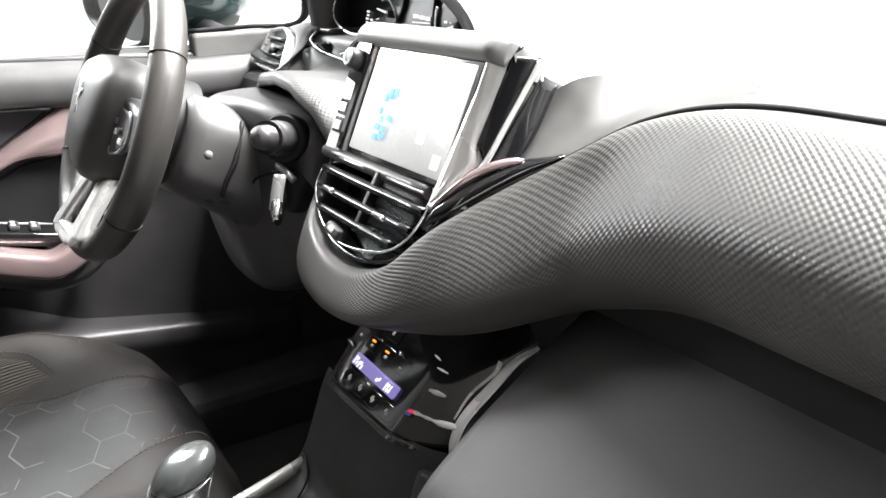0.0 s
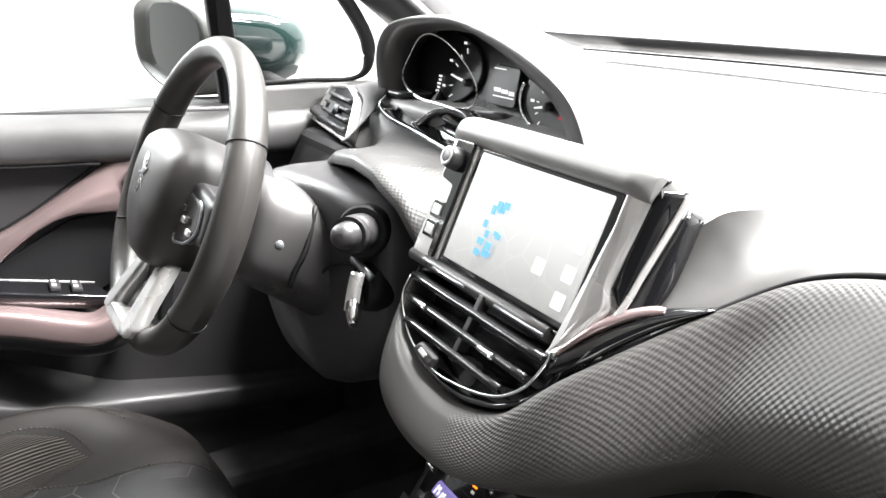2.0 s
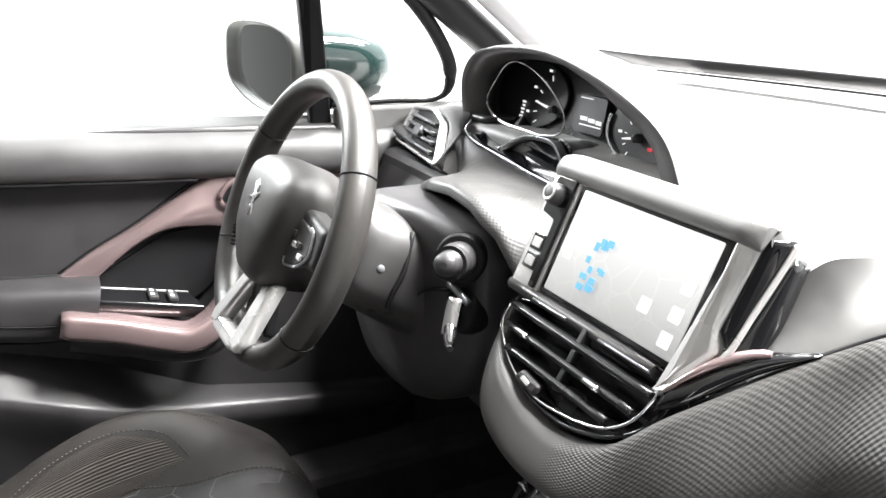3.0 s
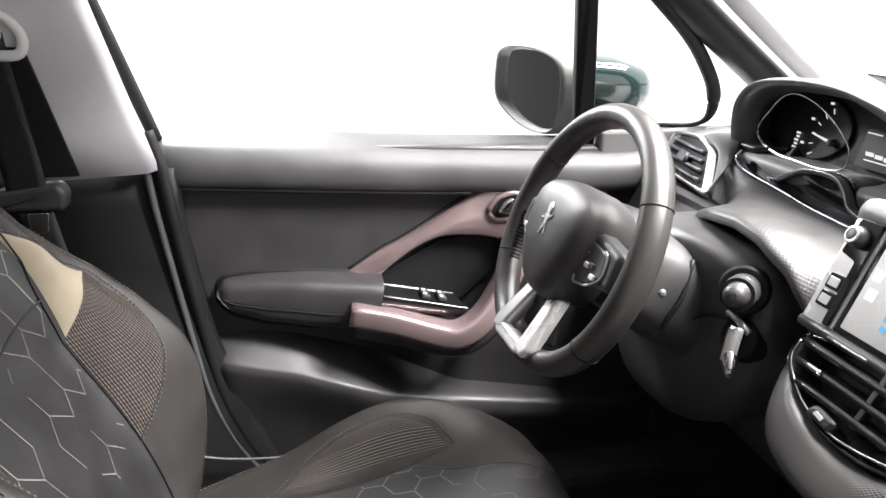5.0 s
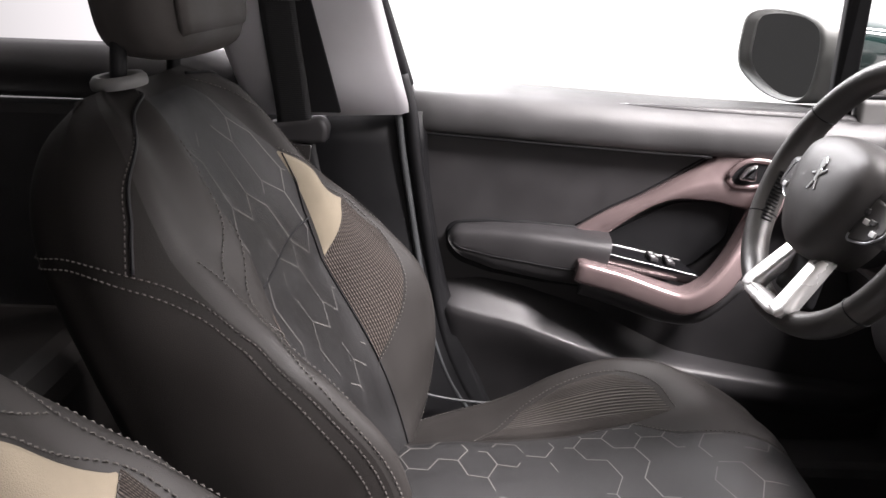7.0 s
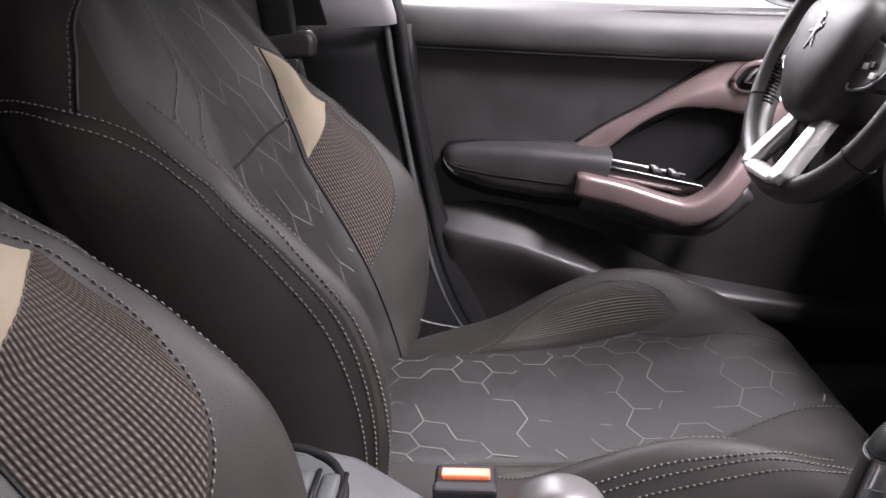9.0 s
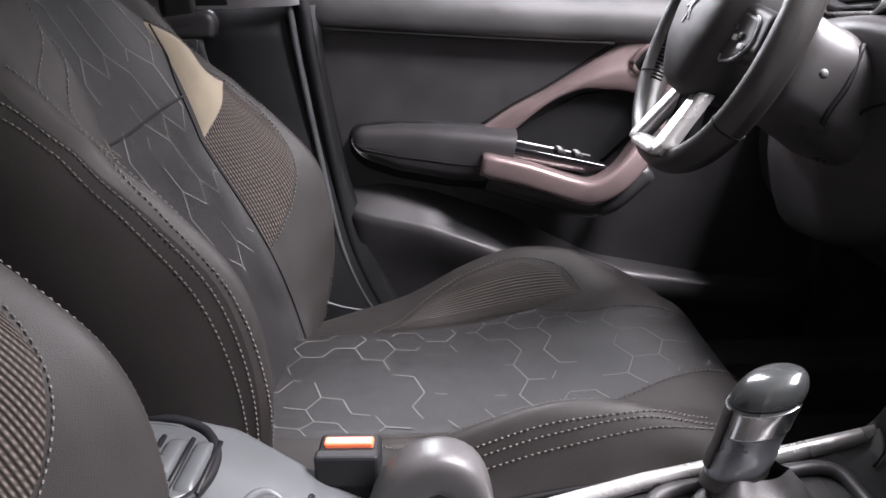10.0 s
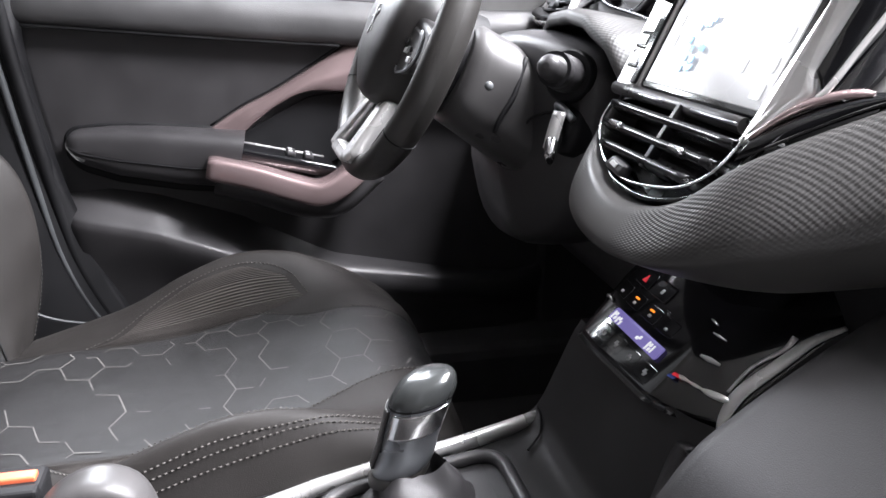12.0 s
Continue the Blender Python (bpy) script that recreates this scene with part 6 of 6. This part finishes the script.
    part("badge", joined([plate(rounded(b, 0.0008, 2), 0.003, 0.001, lambda x, y, c: (x * 1.1, y * 1.1 + 0.012, 0.0405 + c)) for b in bits]), M_CHROME, cover, "small chrome badge", world_space=False)
    # side spokes
    for s in (-1, 1):
        pts = rounded([(s * 0.050, 0.034), (s * 0.132, 0.020), (s * 0.134, -0.022), (s * 0.052, -0.030)], 0.010)
        part("side_spoke", plate(pts, 0.022, 0.008, lambda x, y, c: (x, y, c - 0.012 + 0.010 * (1 - abs(x) / 0.14))), M_HARD, w, "black side spoke", world_space=False)
        pod = rounded([(s * 0.070, 0.020), (s * 0.112, 0.014), (s * 0.118, -0.012), (s * 0.098, -0.028), (s * 0.066, -0.034)], 0.008)
        pd = part("button_pod", plate(pod, 0.008, 0.004, lambda x, y, c: (x, y, c + 0.008 - 0.05 * (abs(x) - 0.07))), M_COL, w, "grey button pod", world_space=False)
        part("pod_edge", tube(np.array([(x, y, 0.0150 - 0.05 * (abs(x) - 0.07)) for x, y in spl(pod[len(pod) // 5:], 40)]), 0.0014, 6), M_KNOB, pd, "pale satin edge", world_space=False)
        for k in range(4):
            part("pod_button", box(-0.005, 0.005, -0.003, 0.003, 0, 0.003, 0.001), M_MARK if k % 2 else M_HARD, pd, world_space=False, move=Matrix.Translation((s * (0.076 + 0.009 * k), 0.002 - 0.006 * (k % 2) - 0.004 * k, 0.0155 - 0.05 * 0.009 * k)))
    # forked lower spoke
    def dish(x, y, c):
        return (x, y, c - 0.010 + 0.30 * (-0.066 - y))
    for s in (-1, 1):
        arm = rounded([(s * 0.016, -0.066), (s * 0.042, -0.064), (s * 0.050, -0.10), (s * 0.057, -0.132), (s * 0.050, -0.144), (s * 0.026, -0.142), (s * 0.025, -0.122), (s * 0.021, -0.095)], 0.004)
        part("spoke_fork", plate(arm, 0.016, 0.006, dish), M_SATIN, w, "satin silver lower spoke", world_space=False)
    part("spoke_foot", plate(rounded([(-0.050, -0.130), (0.050, -0.130), (0.047, -0.141), (0.032, -0.147), (-0.032, -0.147), (-0.047, -0.141)], 0.005), 0.0155, 0.006, dish), M_SATIN, w, "satin silver spoke foot", world_space=False)
    part("spoke_backing", plate(rounded([(-0.034, -0.045), (0.034, -0.045), (0.040, -0.125), (-0.040, -0.125)], 0.008), 0.012, 0.004, lambda x, y, c: (x, y, c - 0.016 + 0.2 * max(0, y + 0.11))), M_BLACK, w, world_space=False)
    part("hub_boss", lathe([(0.055, -0.030), (0.062, -0.05), (0.062, -0.075)], 32), M_BLACK, w, world_space=False)

    col = thing("steering_column", (-0.33, 0.0, 0.84), "dark grey steering column shroud with stalk and ignition", "steering column")
    rows = []
    for t in np.linspace(0, 1, 14):
        cz = -0.055 - 0.135 * t
        wx, wy = 0.078 + 0.016 * t, 0.058 + 0.010 * t
        if t == 0:
            wx, wy = wx * 0.9, wy * 0.9
        rows.append([m @ Vector((wx * np.sign(math.cos(a)) * abs(math.cos(a)) ** 0.6, wy * np.sign(math.sin(a)) * abs(math.sin(a)) ** 0.6 - 0.006 - 0.02 * t, cz)) for a in np.linspace(0, 2 * math.pi, 48, endpoint=False)])
    part("shroud", grid_mesh(np.array(rows).transpose(1, 0, 2), closed=True, caps=True), M_COL, col, "dark grey shroud")
    a, b = np.array((-0.228, 0.004, 0.877)), np.array((-0.157, -0.060, 0.899))
    d = b - a
    along = [a + d * t for t in (0, 0.1, 0.25, 0.5, 0.62, 0.64, 0.66, 0.74, 0.76, 0.78, 0.92, 0.97, 1.0)]
    st = part("stalk", tube(along, [0.013, 0.018, 0.0185, 0.0185, 0.018, 0.0165, 0.0175, 0.017, 0.0165, 0.0125, 0.012, 0.009, 0.003], 24), M_HARD, col, "dark grey column stalk")
    part("stalk_recess", tube([a + d * 0.10, a + d * 0.30, a + d * 0.36], [0.027, 0.027, 0.024], 26), M_BLACK, col, "black stalk recess")
    part("stalk_ring", tube([a + d * 0.765, a + d * 0.775], 0.0172, 24), M_BLACK, st)
    part("shroud_screw", lathe([(0, 0.002), (0.004, 0.002), (0.005, 0)], 12), M_GREY, col, "small grey screw cover", move=Matrix.Translation((-0.250, -0.086, 0.868)) @ pose(0, 0, 0, 0, 80, 0))
    part("ignition_lip", tube(spl([(-0.232, -0.012, 0.842), (-0.220, -0.020, 0.852), (-0.200, -0.022, 0.852), (-0.186, -0.016, 0.842)], 14), 0.004, 8), M_KNOB, col, "pale lip over the ignition")
    part("ignition_barrel", lathe([(0.0, 0.010), (0.014, 0.010), (0.024, 0.006), (0.026, 0.0), (0.026, -0.02)], 28), M_BLACK, col, "black ignition barrel", move=Matrix.Translation((-0.205, -0.012, 0.828)) @ pose(0, 0, 0, 72, 0, 8))
    key = thing("car_key", (-0.20, -0.02, 0.825), "silver and chrome key in the ignition", "key")
    kp = spl([(-0.215, -0.010, 0.840), (-0.200, -0.026, 0.830), (-0.182, -0.038, 0.818), (-0.166, -0.046, 0.806)], 12)
    part("key_blade", tube(kp, [0.004, 0.006, 0.008, 0.009, 0.009, 0.009, 0.009, 0.008, 0.008, 0.007, 0.006, 0.004], 10, flat=1.4), M_CHROME, key, "chrome key head")
    part("key_fob", tube(spl([(-0.188, -0.030, 0.850), (-0.184, -0.036, 0.835), (-0.180, -0.042, 0.815)], 8), 0.008, 8, flat=0.6), M_SATIN, key)


build_wheel()


# ---- centre console ----
def strip_z(y):
    return float(np.interp(y, (-0.50, -0.43, -0.363, -0.286, -0.215, -0.165, -0.065), (0.485, 0.506, 0.525, 0.546, 0.557, 0.560, 0.571)))


def build_console():
    c = thing("centre_console", (0, -0.35, 0.40), "dark grey centre console with gear lever surround and silver edge strips", "centre console")
    # sloping front between climate panel and console
    rows = []
    for x in np.linspace(-0.1005, 0.125, 24):
        e = 0.03 * max(0.0, (x - 0.01) / 0.115) ** 4
        rows.append([(x + 0.19 * max(0, z - 0.575) * max(0, (0.02 - x) / 0.12), y + e, z) for y, z in spl([(-0.036, 0.672), (-0.043, 0.655), (-0.053, 0.618), (-0.064, 0.580), (-0.074, 0.566), (-0.092, 0.556), (-0.16, 0.543)], 22)])
    part("front_slope", grid_mesh(rows), M_SOFT, c, "black sloping stack front")
    side = rounded([(0.10, 0.66), (-0.032, 0.664), (-0.042, 0.645), (-0.060, 0.580), (-0.092, 0.548), (-0.20, 0.522), (-0.30, 0.502), (-0.42, 0.474), (-0.56, 0.47), (-0.70, 0.47), (-0.70, 0.30), (0.30, 0.30), (0.30, 0.70)], 0.01)
    for s, x0 in ((-1, -0.089), (1, 0.10)):
        edge = side if s < 0 else [(y, min(z, 0.655)) for y, z in side]
        part("side_panel", plate(edge, 0.012, 0.005, lambda y, z, d: (x0 + s * d + (0.17 * max(0, z - 0.575) if s < 0 else 0), y, z)), M_HARD, c, "black side panel")
    part("front_seam", tube(spl([(-0.094, -0.069, 0.5745), (-0.080, -0.071, 0.5720), (-0.062, -0.078, 0.5655), (-0.048, -0.094, 0.5580)], 14), 0.0014, 6), M_BLACK, c, "dark joint of the front panel")
    part("deck", grid_mesh([[(x, y, strip_z(y) - 0.016) for y in np.linspace(-0.50, -0.06, 12)] for x in np.linspace(-0.060, 0.060, 8)]), M_HARD, c, "black console deck", solid=0.01)
    for s in (-1, 1):
        p = [np.array((s * float(np.interp(y, (-0.46, -0.36, -0.28, -0.21, -0.16, -0.064), (0.054, 0.057, 0.060, 0.067, 0.076, 0.094))), y, strip_z(y) - 0.004)) for y in np.linspace(-0.47, -0.064, 30)]
        rows = [[q + np.array(o) for o in ((-0.006, 0, -0.008), (-0.006, 0, 0.000), (-0.003, 0, 0.0035), (0.003, 0, 0.003), (0.006, 0, -0.001), (0.006, 0, -0.010))] for q in p]
        part("silver_strip", grid_mesh(rows), M_SATIN, c, "satin mauve-silver edge strip", solid=0.002)
    # gear lever surround
    well = rounded([(-0.046, -0.29), (0.046, -0.29), (0.060, -0.12), (-0.060, -0.12)], 0.03, 6)
    part("gaiter_frame", tube(np.array([(x, y, strip_z(y) - 0.012) for x, y in list(well) + [well[0]]]), 0.007, 8, caps=False), M_HARD, c, "black gaiter frame")
    # rear part with tray
    rows = []
    for y in np.linspace(-0.86, -0.44, 34):
        z = float(np.interp(y, (-0.86, -0.75, -0.68, -0.64, -0.60, -0.565, -0.52, -0.44), (0.606, 0.607, 0.603, 0.584, 0.556, 0.532, 0.510, 0.50)))
        rows.append([(x, y, zz) for x, zz in spl([(-0.092, z - 0.12), (-0.090, z - 0.03), (-0.083, z - 0.006), (-0.064, z), (0, z + 0.002), (0.060, z), (0.080, z - 0.006), (0.088, z - 0.03), (0.09, z - 0.12)], 30)])
    part("rear_deck", grid_mesh(rows), M_GREY, c, "grey rear deck")
    tray = ring([(-0.060, -0.80), (-0.064, -0.735), (-0.055, -0.672), (-0.022, -0.646), (0.022, -0.643), (0.055, -0.662), (0.064, -0.735), (0.060, -0.80), (0, -0.82)], 60)
    part("tray_gap", tube(np.array([(x, y, 0.604 - 0.14 * max(0, y + 0.69) + 0.001) for x, y in list(tray) + [tray[0]]]), 0.0045, 8, caps=False), M_BLACK, c, "dark tray joint")
    part("tray_floor", plate([(x * 0.86, y * 0.98 - 0.014) for x, y in tray], 0.004, 0.002, lambda x, y, d: (x, y, 0.603 - 0.14 * max(0, y + 0.69) + d)), M_GREY, c, "grey tray insert")
    for y in (-0.700, -0.677, -0.655):
        rows = []
        for x in np.linspace(-0.030, 0.040, 14):
            e = min(1.0, (x + 0.0305) / 0.008, (0.0405 - x) / 0.008) ** 0.5
            rows.append([(x, y + dy, 0.602 - 0.14 * max(0, y + 0.69) + h * e) for dy, h in spl([(-0.0085, 0), (-0.0075, 0.006), (-0.004, 0.009), (0.004, 0.009), (0.0075, 0.006), (0.0085, 0)], 14)])
        part("tray_bar", grid_mesh(rows), M_GREY, c, "grey raised tray bar")
        part("tray_slot", tube([(x, y + 0.0112, 0.6075 - 0.14 * max(0, y + 0.70)) for x in (-0.030, 0.0, 0.040)], 0.0022, 8), M_BLACK, c, "dark slot")
    loop = [(0.020 + 0.040 * math.cos(a), -0.602 + 0.017 * math.sin(a)) for a in np.linspace(0, 2 * math.pi, 36)]
    part("recess_rim", tube(np.array([(x, y, 0.558 - 0.72 * (y + 0.602)) for x, y in loop]), 0.004, 8, caps=False), M_GREY, c, "raised rim of the recess")
    part("recess_floor", plate([(0.020 + (x - 0.02) * 0.9, -0.602 + (y + 0.602) * 0.9) for x, y in loop[:-1]], 0.002, 0.001, lambda x, y, d: (x, y, 0.5575 - 0.72 * (y + 0.602) + d)), M_HARD, c, "dark recess")
    part("recess_slot", tube(spl([(-0.040, -0.575, 0.541), (0.0, -0.578, 0.543), (0.050, -0.575, 0.541)], 12), 0.003, 8), M_BLACK, c, "dark slot")

    g = thing("gear_lever", (-0.03, -0.2, 0.545), "black and chrome gear lever on a leather gaiter", "gear lever")
    rows = []
    for t in np.linspace(0, 1, 14):
        h = 0.512 + 0.060 * t
        f = 1 - 0.74 * t ** 0.75
        fold = 0.06 * math.sin(t * 18) * (1 - t)
        rows.append([(-0.030 * t + 0.055 * (f + fold) * np.sign(math.cos(a)) * abs(math.cos(a)) ** 0.7, -0.205 + 0.005 * t + 0.085 * (f + fold) * np.sign(math.sin(a)) * abs(math.sin(a)) ** 0.7, h + 0.004 * math.sin(3 * a + 5 * t)) for a in np.linspace(0, 2 * math.pi, 40, endpoint=False)])
    part("gaiter", grid_mesh(np.array(rows).transpose(1, 0, 2), closed=True), M_HARD, g, "creased black leather gaiter")
    kp = [(0, 0.0), (0.0200, 0.0), (0.0245, 0.004), (0.0255, 0.014), (0.0245, 0.026), (0.0250, 0.038), (0.0256, 0.050), (0.0262, 0.060), (0.0262, 0.069), (0.0250, 0.078), (0.0205, 0.0865), (0.0120, 0.0915), (0.0, 0.0930)]

    def knob(z0, z1):
        return [(r, h) for r, h in spl(kp, 80) if z0 <= h <= z1]
    lean = Matrix(((1, 0, 0.02, 0), (0, 1, 0.26, 0), (0, 0.24, 1, 0), (0, 0, 0, 1)))
    at = pose(-0.036, -0.218, 0.566, 0, 0, 0) @ lean @ Matrix.Diagonal((0.92, 1.08, 1.0, 1))
    part("knob", lathe(knob(0, 1), 40), M_GEAR, g, "brushed metal knob", move=at)
    rows = []
    for a in np.linspace(math.radians(-62), math.radians(48), 26):
        rows.append([np.array(at @ Vector(((r + 0.0012) * math.cos(a), (r + 0.0012) * math.sin(a), h))) for r, h in knob(0.040, 0.0665)])
    part("knob_shield", grid_mesh(rows), M_CHROME, g, "chrome knob facet", solid=0.001)
    part("knob_crown", lathe([(r + 0.0008, h) for r, h in knob(0.0695, 0.1)], 40), M_CROWN, g, "dark glossy knob crown", move=at)
    part("knob_groove", lathe([(r + 0.0006, h) for r, h in knob(0.0670, 0.0695)], 40), M_BLACK, g, move=at)
    rows = []
    for a in np.linspace(math.radians(165), math.radians(282), 22):
        rows.append([np.array(at @ Vector(((r + 0.0022) * math.cos(a), (r + 0.0022) * math.sin(a), h))) for r, h in knob(0.010, 0.067)])
    part("knob_back", grid_mesh(rows), M_LEATHER, g, "black panel on the knob back", solid=0.002)
    part("collar", lathe([(0.0245, -0.008), (0.0255, -0.003), (0.0240, 0.003)], 30), M_LEATHER, g, "dark collar", move=at)

    h = thing("handbrake_lever", (-0.02, -0.5, 0.54), "dark grey handbrake lever with satin button", "handbrake")
    path = spl([(-0.522, 0.47), (-0.508, 0.53), (-0.492, 0.556), (-0.470, 0.568), (-0.450, 0.562), (-0.440, 0.540), (-0.436, 0.51)], 28)
    rows = []
    for i, (y, z) in enumerate(path):
        t = path[min(i + 1, 27)] - path[max(i - 1, 0)]
        t /= np.linalg.norm(t)
        up = np.array((0, -t[1], t[0]))
        w = float(np.interp(i, (0, 10, 18, 27), (0.020, 0.0225, 0.0225, 0.021)))
        d = float(np.interp(i, (0, 10, 18, 27), (0.018, 0.020, 0.020, 0.018)))
        rows.append([np.array((-0.043, y, z)) + np.array((w, 0, 0)) * np.sign(math.cos(a)) * abs(math.cos(a)) ** 0.55 + up * d * np.sign(math.sin(a)) * abs(math.sin(a)) ** 0.55 for a in np.linspace(0, 2 * math.pi, 40, endpoint=False)])
    part("grip", grid_mesh(np.array(rows).transpose(1, 0, 2), closed=True, caps=True), M_COL, h, "dark grey padded grip")
    face = rounded([(-0.062, 0.474), (-0.024, 0.474), (-0.022, 0.528), (-0.030, 0.538), (-0.056, 0.538), (-0.064, 0.528)], 0.012, 5)
    part("button", plate(face, 0.010, 0.004, lambda x, z, e: (x, -0.424 - 0.35 * (z - 0.51) + e, z)), M_KNOB, h, "satin metal front cap")

    b = thing("belt_buckle", (-0.092, -0.55, 0.50), "black belt buckle with red release button", "belt buckle")
    part("buckle_body", box(-0.118, -0.070, -0.577, -0.520, 0.44, 0.556, 0.006, 3), M_BLACK, b)
    part("release_button", box(-0.103, -0.090, -0.571, -0.526, 0.550, 0.5605, 0.002, 3), M_RED, b, "translucent red release button")
    part("buckle_lip", box(-0.081, -0.067, -0.577, -0.520, 0.530, 0.561, 0.003), M_BLACK, b)
    part("buckle_stalk", tube([(-0.10, -0.56, 0.36), (-0.097, -0.55, 0.45)], 0.014, 10), M_BLACK, b)


build_console()
